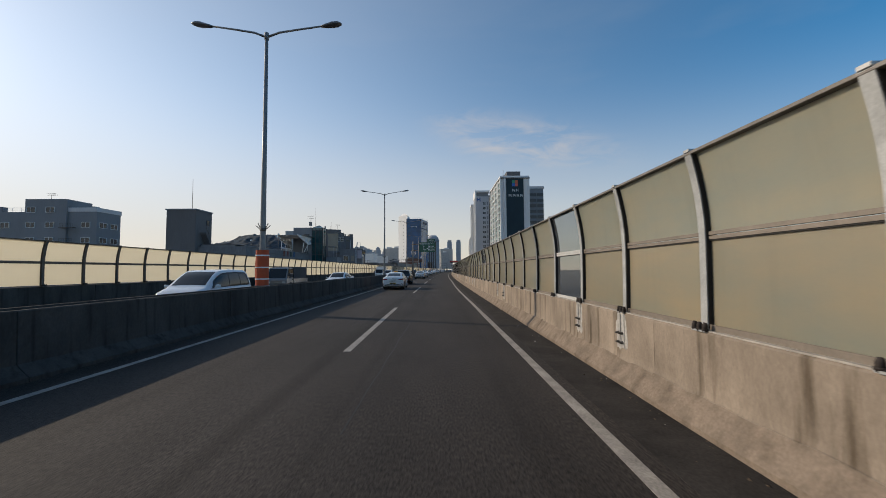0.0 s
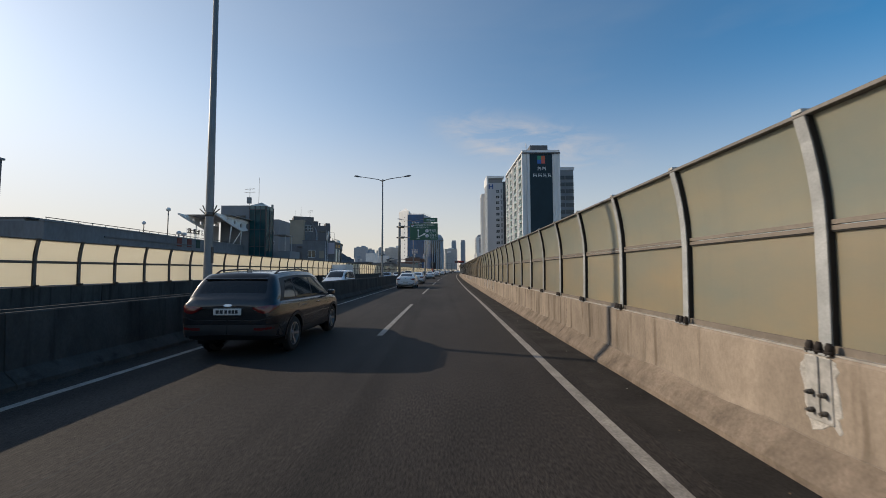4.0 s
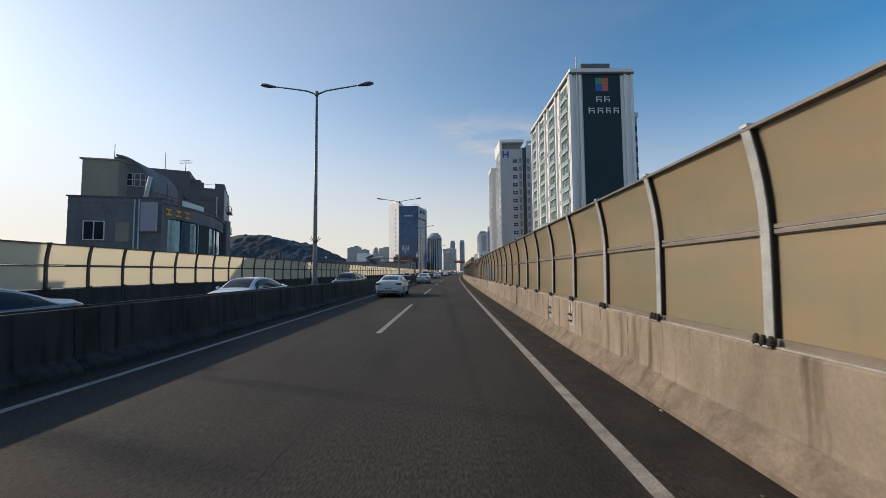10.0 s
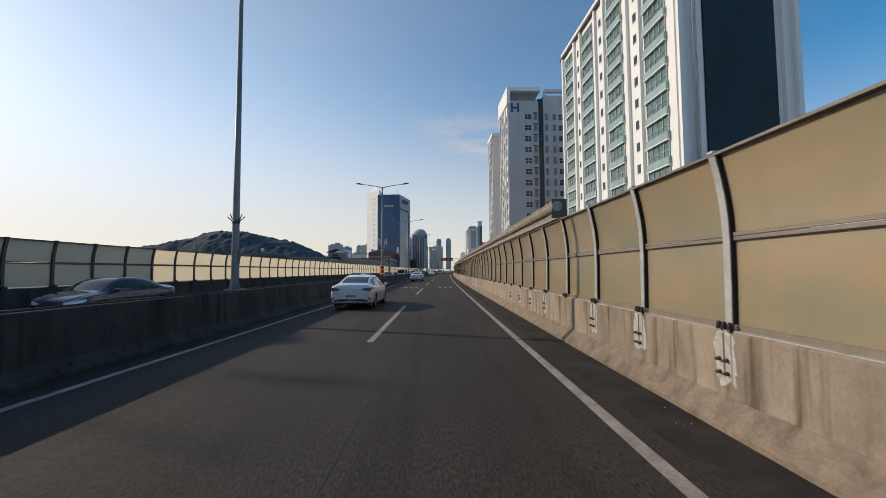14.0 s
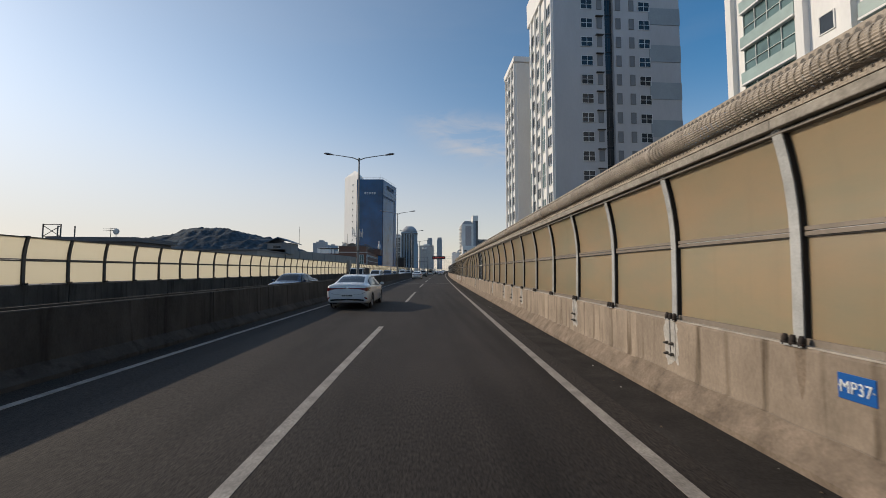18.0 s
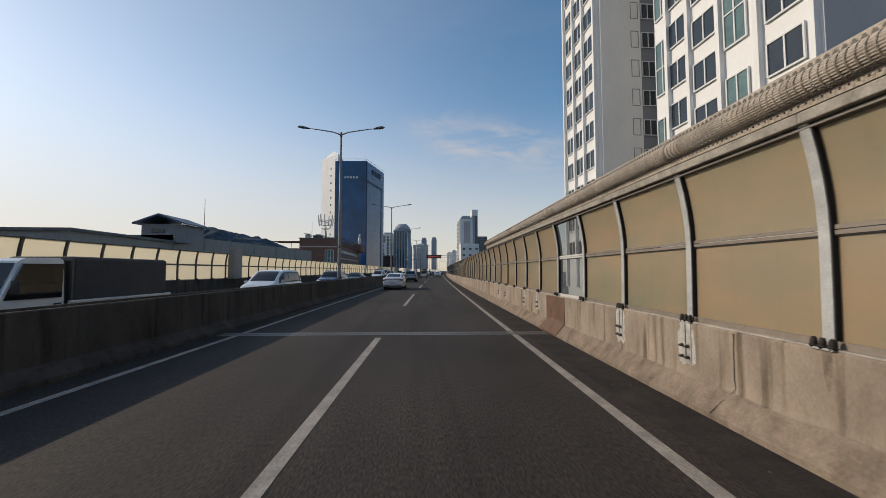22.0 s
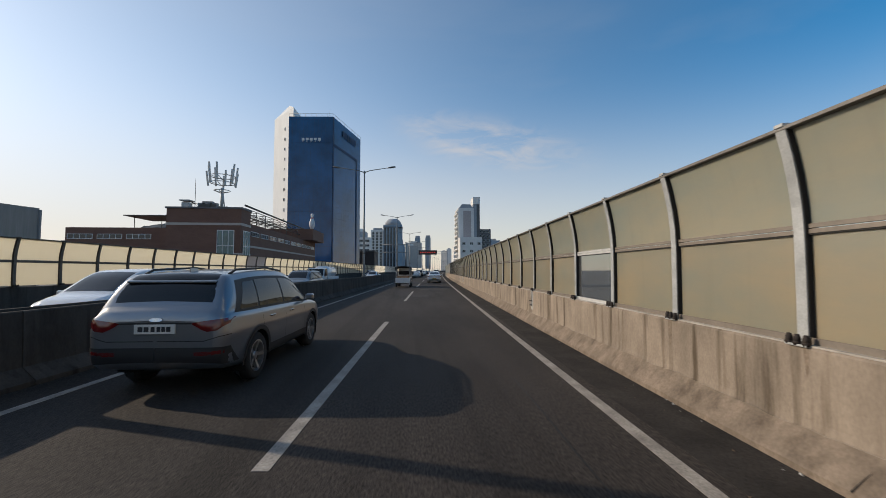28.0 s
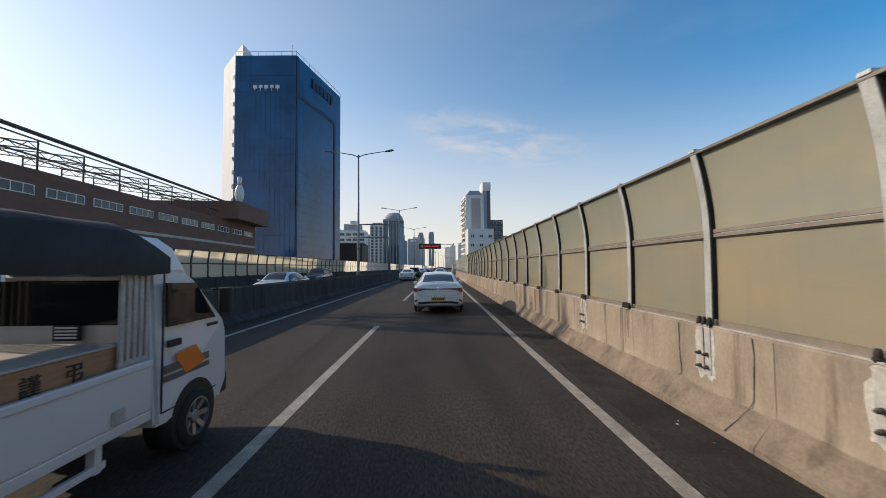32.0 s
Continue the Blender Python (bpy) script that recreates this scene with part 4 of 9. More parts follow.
stair_win = window_meshes(1.1, 2.3, 2, 1, 0.06, 0.05, FRAME_D, GLASS_DARK, False)
windows(H, stair_win, "S", 221.76, (30.95,), [8.3 + 2.78 * k for k in range(13)])
for k in range(7):
    slab(H, "grey_band", 36.9, 221.12, 9.6 + 5.56 * k, 41.64, 221.2, 12.1 + 5.56 * k, BAND_GREY, "grey painted band")
for k in range(12):
    slab(H, "wall_bracket", 28.9, 220.85, 10.4 + 2.78 * k, 30.0, 221.2, 10.5 + 2.78 * k, STEEL_DARK)
BLUE_SIGN = plain("emblem_blue_paint", (0.02, 0.07, 0.22), 0.5)
bm = bmesh.new()
box(bm, 23.3, 221.1, 41.2, 23.85, 221.2, 43.5)
box(bm, 24.9, 221.1, 41.2, 25.45, 221.2, 43.5)
box(bm, 23.85, 221.1, 42.1, 24.9, 221.2, 42.6)
part("emblem", bm, BLUE_SIGN, H, "dark blue wall emblem")
big_w = window_meshes(1.9, 1.75, 2, 1, 0.09, 0.07, FRAME_W, GLASS_DARK)
tall_w = window_meshes(1.5, 3.9, 2, 2, 0.09, 0.07, FRAME_W, GLASS_TEAL)
for k, z in enumerate(zs_h):
    windows(H, big_w, "W", 22.64, (222.9, 230.1), (z - 0.3,))
    if k % 2 == 0:
        windows(H, tall_w, "W", 22.64, (225.6, 231.6), (z - 0.2,))
        windows(H, big_w, "W", 22.64, (227.8,), (z + 1.3,))
    else:
        windows(H, big_w, "W", 22.64, (227.8,), (z + 1.3,))
for y in (221.5, 224.2, 226.6, 229.0, 231.0):
    slab(H, "wall_fin", 22.4, y - 0.14, 6, 22.7, y + 0.14, 44.2, WHITE)

# --- the rear wing of that tower
I = thing("apartment_tower", pose(0, 0, 0), "white apartment tower with a blank cream end wall", "apartment building")
slab(I, "wall", 22.1, 240.0, GROUND_Z, 42.0, 247.5, 41.6, WHITE)
slab(I, "end_wall", 22.4, 239.8, GROUND_Z, 26.3, 240.0, 41.3, CREAM, "blank cream end wall")
slab(I, "recess_wall", 26.3, 239.86, GROUND_Z, 41.9, 240.0, 41.3, MID_GREY)
slab(I, "roof_slab", 21.7, 239.6, 41.6, 42.3, 247.8, 42.6, WHITE)
zs_i = [3.0 + 2.78 * k for k in range(14)]
windows(I, big_w, "W", 22.04, (241.5, 243.7, 245.9), zs_i)
iw = window_meshes(1.3, 1.5, 2, 1, 0.07, 0.05, FRAME_W, GLASS_DARK)
windows(I, iw, "S", 239.78, (27.0,), zs_i)
windows(I, hslit, "S", 239.82, (25.7,), zs_i)
for y in (240.2, 242.6, 244.8, 247.2):
    slab(I, "wall_fin", 21.8, y - 0.13, 0, 22.1, y + 0.13, 41.6, WHITE)

# --- blue glass tower
G = thing("office_tower", pose(0, 0, 0), "tall blue glass office tower with a white rear slab", "office building")
bm = bmesh.new()
FOOT = [(-31.0, 389.4), (-16.3, 388.2), (-9.8, 411.0), (-25.5, 414.5)]
def column(bm, foot, z0, z1):
    a = [bm.verts.new((x, y, z0)) for x, y in foot]
    b = [bm.verts.new((x, y, z1)) for x, y in foot]
    n = len(foot)
    for k in range(n):
        bm.faces.new((a[k], a[(k + 1) % n], b[(k + 1) % n], b[k]))
    bm.faces.new(a[::-1]), bm.faces.new(b)
column(bm, FOOT, GROUND_Z, 53.6)
part("glass_body", bm, GLASS_BLUE, G)
bm = bmesh.new()
column(bm, [(-40.5, 404.0), (-30.2, 391.5), (-29.0, 421), (-40.0, 424)], GROUND_Z, 57.8)
part("white_slab", bm, WHITE, G, "white rear slab with small windows")
bm = bmesh.new()
vs = [bm.verts.new(p) for p in ((-40.5, 404, 57.8), (-30.2, 391.5, 57.8), (-29, 421, 57.8), (-33.5, 398, 60.9))]
for q in ((0, 1, 3), (1, 2, 3), (2, 0, 3), (0, 2, 1)):
    bm.faces.new([vs[k] for k in q])
part("roof_point", bm, WHITE, G)
GRID = plain("curtain_wall_bar", (0.010, 0.035, 0.09), 0.6)
a, b = Vector((-31.0, 389.4, 0)), Vector((-16.3, 388.2, 0))
c = Vector((-9.8, 411.0, 0))
def bars(p, q, nu, zs, off, name, w=0.02):
    u = (q - p)
    nrm = Vector((u.y, -u.x, 0)).normalized()
    bm = bmesh.new()
    for i in range(nu + 1):
        o = p + u * i / nu + nrm * off
        d = u.normalized() * w
        for s_, e_ in ((o - d, o + d),):
            vs = [bm.verts.new((s_ + nrm * k).to_tuple()[:2] + (z,)) for k, z in ((0, GROUND_Z), (0, 53.5))] + [bm.verts.new((e_).to_tuple()[:2] + (z,)) for z in (53.5, GROUND_Z)]
            bm.faces.new(vs)
    for z in zs:
        o, e = p + nrm * off * 1.2, q + nrm * off * 1.2
        vs = [bm.verts.new((o.x, o.y, z - w)), bm.verts.new((e.x, e.y, z - w)), bm.verts.new((e.x, e.y, z + w)), bm.verts.new((o.x, o.y, z + w))]
        bm.faces.new(vs)
    part(name, bm, GRID, G)
bars(a, b, 12, [-6 + 3.9 * k for k in range(16)], 0.05, "curtain_wall_grid")
bars(b, c, 16, [-6 + 1.95 * k for k in range(31)], 0.05, "curtain_wall_grid")
nb = (c - b).normalized()
nn = Vector((nb.y, -nb.x, 0))
bm = bmesh.new()
for f0, f1, z0, z1 in ((0.0, 0.035, GROUND_Z, 53.6), (0.035, 0.86, 43.6, 44.6), (0.82, 0.86, GROUND_Z, 43.6)):
    p0, p1 = b + (c - b) * f0 + nn * 0.12, b + (c - b) * f1 + nn * 0.12
    vs = [bm.verts.new((p0.x, p0.y, z0)), bm.verts.new((p1.x, p1.y, z0)), bm.verts.new((p1.x, p1.y, z1)), bm.verts.new((p0.x, p0.y, z1))]
    bm.faces.new(vs)
part("dark_band", bm, GRID, G, "dark frame on the glass side")
bm = bmesh.new()
for k in range(5):
    x = -26.6 + k * 1.35
    yy = 389.4 - 1.2 * (x + 31) / 14.7 - 0.25
    box(bm, x, yy, 45.3 + 0.2 * (k % 2), x + 0.9, yy + 0.1, 46.2)
    box(bm, x + 0.3, yy, 44.8, x + 0.5, yy + 0.1, 45.4)
part("lettering", bm, SIGN_WHITE, G, "white lettering too small to read")
bm = bmesh.new()
for k in range(6):
    p0 = b + (c - b) * (0.30 + 0.085 * k) + nn * 0.3
    p1 = b + (c - b) * (0.36 + 0.085 * k) + nn * 0.3
    vs = [bm.verts.new((p.x, p.y, z)) for p, z in ((p0, 49.0), (p1, 49.0), (p1, 51.4), (p0, 51.4))]
    bm.faces.new(vs)
part("lettering", bm, GRID, G, "dark roof lettering too small to read")
bm = bmesh.new()
for p0, p1 in ((a, b), (b, c)):
    tube(bm, [(p0.x, p0.y, 54.6), (p1.x, p1.y, 54.6)], 0.06, 5)
    for k in range(9):
        p = p0 + (p1 - p0) * k / 8
        tube(bm, [(p.x, p.y, 53.6), (p.x, p.y, 54.6)], 0.05, 5)
part("roof_rail", bm, STEEL, G)
slit = window_meshes(0.9, 1.1, 1, 1, 0.08, 0.1, FRAME_W, GLASS_DARK, False)
for k in range(13):
    w = part("window", slit[0], None, G, at=pose(-34.4, 396.5, 8 + 3.6 * k, 0, 0, -50.5))
    part("pane", slit[1], None, w)
for x, y in ((-17.5, 389), (-39, 405), (-36, 401)):
    antenna(x, y, 53.6 if x > -20 else 57.6, 3.0, "short mast with a roof floodlight")

# --- brown brick bowling hall
K = thing("brick_hall", pose(0, 0, 0), "long brown brick hall with ribbon windows and stone bands", "building")
slab(K, "corner_block", -26.1, 316.4, GROUND_Z, -15.8, 319.8, 10.7, BRICK)
slab(K, "long_wing", -26.0, 319.8, GROUND_Z, -16.1, 364, 9.0, BRICK)
slab(K, "rear_wing", -41.0, 318.5, GROUND_Z, -26.2, 345, 8.1, BRICK)
slab(K, "end_block", -25.5, 352, 9.0, -13.9, 364, 11.6, BRICK)
slab(K, "coping", -26.25, 316.25, 10.7, -15.65, 319.95, 10.95, DARK_GREY)
for z in (3.9, 8.3):
    slab(K, "stone_band", -26.16, 316.34, z, -15.74, 319.86, z + 0.35, BAND)
slab(K, "stone_band", -16.1, 319.9, 5.3, -16.04, 364, 5.6, BAND)
slab(K, "stone_band", -41.05, 318.44, 4.0, -26.3, 318.5, 4.35, BAND)
rib = window_meshes(3.4, 0.75, 4, 1, 0.07, 0.05, FRAME_W, GLASS_DARK)
windows(K, rib, "E", -16.06, [322.3 + 4.3 * k for k in range(10)], (7.1,))
windows(K, rib, "S", 318.46, [-39 + 4.0 * k for k in range(3)], (6.4,))
cw = window_meshes(2.4, 4.6, 3, 2, 0.09, 0.06, FRAME_W, GLASS_TEAL)
windows(K, cw, "S", 316.34, (-17.9,), (3.0,))
windows(K, cw, "E", -15.74, (318.2,), (3.0,))
for t_ in ((-24.5, 318.5), ):
    slab(K, "roof_vent", t_[0] - 0.5, t_[1] - 0.5, 10.9, t_[0] + 0.5, t_[1] + 0.5, 11.9, STEEL)
    slab(K, "vent_hood", t_[0] - 0.75, t_[1] - 0.75, 12.1, t_[0] + 0.75, t_[1] + 0.75, 12.25, STEEL)
# rooftop net frame
NET = thing("roof_net_frame", pose(0, 0, 0), "dark steel net frame over a flat roof", "steel frame")
for k in range(11):
    y = 321 + 4.1 * k
    bm = bmesh.new()
    tube(bm, [(-16.9, y, 8.95), (-16.9, y, 11.5 - 0.01 * k)], 0.07, 6)
    tube(bm, [(-25.5, y, 8.95), (-25.5, y, 12.6)], 0.07, 6)
    part("post", bm, STEEL_DARK, NET)
    bm = bmesh.new()
    for dz in (0, -0.55):
        tube(bm, [(-16.9, y, 11.3 + dz), (-25.5, y, 12.3 + dz)], 0.05, 5)
    for q in range(12):
        x0, x1 = -16.9 - q * 0.717, -16.9 - (q + 1) * 0.717
        z0, z1 = 11.3 + q / 12, 11.3 + (q + 1) / 12
        tube(bm, [(x0, y, z0), (x1, y, z1 - 0.55)] if q % 2 else [(x0, y, z0 - 0.55), (x1, y, z1)], 0.03, 4, caps=False)
    part("truss", bm, STEEL_DARK, NET)
bm = bmesh.new()
for x, z in ((-16.9, 11.45), (-19.8, 11.7), (-22.6, 12.0), (-25.5, 12.5), (-16.9, 10.2)):
    tube(bm, [(x, 320.5, z), (x, 364, z)], 0.06, 6)
part("long_rail", bm, STEEL_DARK, NET)
bm = bmesh.new()
tube(bm, [(-16.9, 320.5, 11.9), (-16.9, 364, 11.9)], 0.16, 8)
part("rolled_net", bm, STEEL_DARK, NET, "dark rolled net on the top rail")
NET2 = thing("roof_canopy_frame", pose(0, 0, 0), "low dark steel canopy on the hall roof", "steel frame")
bm = bmesh.new()
for x in (-34, -30, -27):
    tube(bm, [(x, 322, 8.1), (x, 322, 10.2)], 0.06, 6)
part("post", bm, STEEL_DARK, NET2)
bm = bmesh.new()
box(bm, -35, 321, 10.2, -26.4, 328, 10.34)
part("canopy_sheet", bm, STEEL_DARK, NET2)
# antenna cluster
AN = thing("cell_antenna", pose(-19.4, 318.2, 10.95) @ Matrix.Diagonal((1.45, 1.45, 1.45, 1)), "cluster of phone mast antennas on a steel basket", "antenna")
bm = bmesh.new()
tube(bm, [(0, 0, 0), (0, 0, 2.2)], 0.14, 10)
tube(bm, [(0.25, 0.1, 0), (0.05, 0, 2.0)], 0.06, 6)
part("mast", bm, STEEL, AN)
for r, z in ((0.75, 1.9), (1.15, 2.7), (1.2, 3.4)):
    bm = bmesh.new()
    pts = [(r * math.cos(2 * math.pi * k / 16), r * math.sin(2 * math.pi * k / 16), z) for k in range(17)]
    tube(bm, pts, 0.045, 5, caps=False)
    ring_ = part("ring", bm, STEEL, AN)
    for k in range(6):
        bm = bmesh.new()
        tube(bm, [(0, 0, z - 0.3), pts[k * 2 + 2]], 0.03, 5)
        part("spoke", bm, STEEL, ring_)
for k in range(11):
    q = 2 * math.pi * k / 11 + 0.2
    r = 1.25
    bm = bmesh.new()
    z0 = 2.3 + 0.5 * ((k * 7) % 3) / 2
    hh = 1.5 + 0.55 * ((k * 5) % 3) / 2
    box(bm, r * math.cos(q) - 0.075, r * math.sin(q) - 0.075, z0, r * math.cos(q) + 0.075, r * math.sin(q) + 0.075, z0 + hh, 0.02)
    for v in bm.verts:
        v.co.x += (v.co.z - z0) * 0.12 * math.cos(q)
        v.co.y += (v.co.z - z0) * 0.12 * math.sin(q)
    part("antenna_panel", bm, AC_WHITE, AN)
antenna(-23.2, 318.2, 10.95, 4.6)
for k, (x, w) in enumerate(((-22.3, 0.5), (-21.5, 0.7), (-20.6, 0.45))):
    u = thing("roof_unit", pose(x, 318.6, 10.95), "grey equipment box on the hall roof", "roof equipment", group="roof units")
    slab(u, "casing", -w, -0.4, 0, w, 0.4, 0.9 + 0.25 * (k % 2), SHEET)
    slab(u, "grille", -w * 0.7, -0.43, 0.2, w * 0.7, -0.4, 0.7, STEEL_DARK)
# bowling pin
bm = bmesh.new()
prof = [(0.30, 0), (0.55, 0.6), (0.68, 1.3), (0.62, 1.9), (0.38, 2.6), (0.27, 3.0), (0.30, 3.35), (0.36, 3.65), (0.27, 3.92), (0.02, 4.02)]
rings = [[bm.verts.new((r * math.cos(2 * math.pi * k / 18), r * math.sin(2 * math.pi * k / 18), z)) for k in range(18)] for r, z in prof]
for i, (r, q) in enumerate(zip(rings, rings[1:])):
    for k in range(18):
        f = bm.faces.new((r[k], r[(k + 1) % 18], q[(k + 1) % 18], q[k]))
        f.smooth = True
bm.faces.new(rings[0]), bm.faces.new(rings[-1])
PIN = thing("bowling_pin_sign", pose(-14.6, 354, 11.6), "giant white bowling pin with red neck stripes", "roof sign")
part("pin", bm, surface("white_enamel", (0.62, 0.62, 0.62), rough=0.35, grain=0.02, stain=0.06), PIN)
for z in (2.72, 2.92):
    bm = bmesh.new()
    tube(bm, [(0, 0, z), (0, 0, z + 0.1)], [0.355, 0.325] if z < 2.8 else [0.31, 0.30], 18)
    part("stripe", bm, plain("pin_red", (0.40, 0.04, 0.03), 0.4), PIN)

# ------------------------------------------------------------------ buildings on the far side, in order of passing
A = thing("apartment_block", pose(0, 0, 0), "grey low apartment block with dark windows and roof rails", "apartment building")
slab(A, "wall", -118, 74, GROUND_Z, -64.8, 79.5, 13.2, MID_GREY)
slab(A, "parapet", -70.2, 73.9, 13.2, -64.7, 79.6, 14.0, LIGHT_GREY, "pale parapet")
slab(A, "stair_tower", -78, 73.6, GROUND_Z, -70.2, 79, 15.6, MID_GREY)
for k, x in enumerate((-66.0, -68.3, -70.6, -83.5, -87)):
    slab(A, "parapet_post", x, 74, 13.2, x + 0.8, 75, 14.2, MID_GREY)
bm = bmesh.new()
for z in (13.6, 14.0):
    tube(bm, [(-117, 74.2, z), (-65, 74.2, z)], 0.04, 5)
for k in range(30):
    tube(bm, [(-116 + 1.75 * k, 74.2, 13.2), (-116 + 1.75 * k, 74.2, 14.0)], 0.03, 4)
part("roof_rail", bm, FRAME_W, A, "white roof rail")
aw = window_meshes(1.7, 1.1, 2, 1, 0.08, 0.05, FRAME_W, GLASS_DARK)
windows(A, aw, "S", 73.94, (-82, -86.5, -91, -96, -101, -106), [1.4 + 2.9 * k for k in range(4)])
windows(A, aw, "S", 73.54, (-76.8, -73.2), [1.4 + 2.9 * k for k in range(5)])
windows(A, aw, "S", 73.94, (-66.8,), [1.4 + 2.9 * k for k in range(4)])
windows(A, aw, "E", -64.74, (75.4, 77.9), [1.4 + 2.9 * k for k in range(4)])
for z in (7.1, 10.0):
    bm = bmesh.new()
    box(bm, -70.9, 72.9, z, -68.3, 73.6, z + 0.12)
    for k in range(9):
        tube(bm, [(-70.8 + k * 0.3, 72.95, z), (-70.8 + k * 0.3, 72.95, z + 0.9)], 0.02, 4)
    tube(bm, [(-70.8, 72.95, z + 0.9), (-68.4, 72.95, z + 0.9)], 0.03, 4)
    part("balcony", bm, STEEL_DARK, A)
antenna(-75.5, 76, 15.6, 1.6, "roof aerial on a stair tower", True)
AN2 = thing("low_roof", pose(0, 0, 0), "dark low lean-to roof before the apartments", "building")
slab(AN2, "wall", -72, 66, GROUND_Z, -60, 72, 5.6, DARK_GREY)
slab(AN2, "roof", -72.4, 65.6, 5.6, -59.6, 72.4, 6.0, DARK_GREY)

Bx = thing("roof_tower", pose(0, 0, 0), "plain dark grey rendered building with an outside stair", "building")
slab(Bx, "wall", -48.2, 69.1, GROUND_Z, -43.0, 74.0, 12.7, DARK_GREY)
slab(Bx, "coping", -48.35, 68.95, 12.7, -42.85, 74.15, 12.9, MID_GREY)
sw = window_meshes(0.9, 1.0, 1, 1, 0.08, 0.05, FRAME_D, GLASS_DARK)
windows(Bx, sw, "E", -42.96, (72.7,), (10.2,))
bm = bmesh.new()
steps = []
for k in range(12):
    steps += [(70.4 + 0.3 * k, 8.8 - 0.42 * k), (70.7 + 0.3 * k, 8.8 - 0.42 * k)]
under = [(74.0, 3.7), (70.4, 8.55)]
a = [bm.verts.new((-42.95, y, z)) for y, z in steps + under]
b = [bm.verts.new((-41.9, y, z)) for y, z in steps + under]
n = len(a)
for k in range(n):
    bm.faces.new((a[k], a[(k + 1) % n], b[(k + 1) % n], b[k]))
bm.faces.new(a), bm.faces.new(b[::-1])
stair = part("outside_stair", bm, DARK_GREY, Bx)
bm = bmesh.new()
tube(bm, [(-41.94, 70.5, 9.7), (-41.94, 73.9, 4.85)], 0.03, 6)
part("handrail", bm, STEEL_DARK, stair)
for k in range(12):
    bm = bmesh.new()
    tube(bm, [(-41.94, 70.55 + 0.3 * k, 8.78 - 0.42 * k), (-41.94, 70.55 + 0.3 * k, 9.66 - 0.42 * k)], 0.02, 5)
    part("baluster", bm, STEEL_DARK, stair)
antenna(-45.2, 71.5, 12.9, 6.0)

L1 = thing("long_low_hall", pose(0, 0, 0), "long low blue-grey hall beyond the noise wall", "building")
slab(L1, "wall", -62, 84, GROUND_Z, -46.6, 100, 5.2, MID_GREY)
slab(L1, "roof", -62.4, 83.6, 5.2, -46.2, 100.4, 5.5, ROOF_BLUE)

C = thing("glass_stair_house", pose(0, 0, 0), "grey house with a green glass stair tower", "building")
slab(C, "wall", -38.6, 104, GROUND_Z, -33.6, 112, 13.3, MID_GREY)
slab(C, "stair_tower", -33.6, 104, GROUND_Z, -30.7, 107.1, 12.6, GLASS_GREEN, "green glass stair tower")
bm = bmesh.new()
for x in (-33.55, -32.6, -31.65, -30.75):
    box(bm, x - 0.06, 103.93, GROUND_Z, x + 0.06, 104.0, 13.2)
for z in (0, 3, 6, 9, 12.5):
    box(bm, -33.6, 103.94, z, -30.7, 104.0, z + 0.12)
for y in (104.1, 105.5, 107.0):
    box(bm, -30.7, y - 0.06, GROUND_Z, -30.63, y + 0.06, 13.2)
part("stair_frame", bm, FRAME_D, C)
bm = bmesh.new()
vs = [bm.verts.new(p) for p in ((-33.7, 103.9, 13.2), (-30.6, 103.9, 13.2), (-30.6, 107.2, 13.2), (-33.7, 107.2, 13.2), (-32.15, 105.5, 14.1))]
for q in ((0, 1, 4), (1, 2, 4), (2, 3, 4), (3, 0, 4), (3, 2, 1, 0)):
    bm.faces.new([vs[k] for k in q])
part("glass_roof", bm, GLASS_TEAL, C, "pale green pyramid glass roof")
slab(C, "glass_band", -33.58, 104.02, 12.6, -30.72, 107.08, 13.2, GLASS_TEAL)
cwn = window_meshes(1.6, 1.5, 1, 1, 0.08, 0.05, FRAME_D, GLASS_DARK)
windows(C, cwn, "S", 103.94, (-35.0,), (10.0,))
antenna(-34.6, 106, 13.3, 3.6, "roof aerial with a box on a mast", True)
antenna(-33.9, 108, 13.3, 6.0)
slab(C, "aerial_box", -35.0, 105.7, 14.0, -34.3, 106.1, 15.1, SHEET)
slab(C, "roof_duct", -31.2, 107.2, GROUND_Z, -30.9, 107.5, 14.0, SHEET)
slab(C, "side_annexe", -30.7, 107.1, GROUND_Z, -27.6, 112, 5.4, MID_GREY)
slab(C, "annexe_canopy", -30.7, 107.1, 8.3, -28.4, 111, 8.45, SHEET)
for y in (107.8, 110.9):
    slab(C, "canopy_post", -28.7, y - 0.3, 5.4, -28.6, y - 0.2, 8.3, STEEL)
LB = thing("sports_hall", pose(0, 0, 0), "low blue-grey sports hall with roof railing", "building")
slab(LB, "wall", -46, 70, GROUND_Z, -34.4, 104.0, 6.15, SLATE)
slab(LB, "coping", -34.75, 69.9, 6.15, -34.3, 103.9, 6.27, MID_GREY)
slab(LB, "wall_ledge", -34.4, 76, 5.2, -34.3, 90, 5.35, DARK_GREY)
slab(LB, "roof_shed", -42.6, 70.3, 6.15, -36.5, 74.7, 6.42, MID_GREY)
slab(LB, "shed_roof", -42.7, 70.2, 6.42, -36.0, 75.2, 6.54, DARK_GREY)
bm = bmesh.new()
tube(bm, [(-34.55, 70.2, 6.5), (-34.55, 103.8, 6.5)], 0.035, 5)
for k in range(23):
    tube(bm, [(-34.55, 70.3 + 1.5 * k, 6.26), (-34.55, 70.3 + 1.5 * k, 6.5)], 0.03, 4)
part("roof_rail", bm, STEEL_DARK, LB)
ORANGE = surface("orange_banner_cloth", (0.48, 0.085, 0.03), rough=0.8, grain=0.04, stain=0.1)
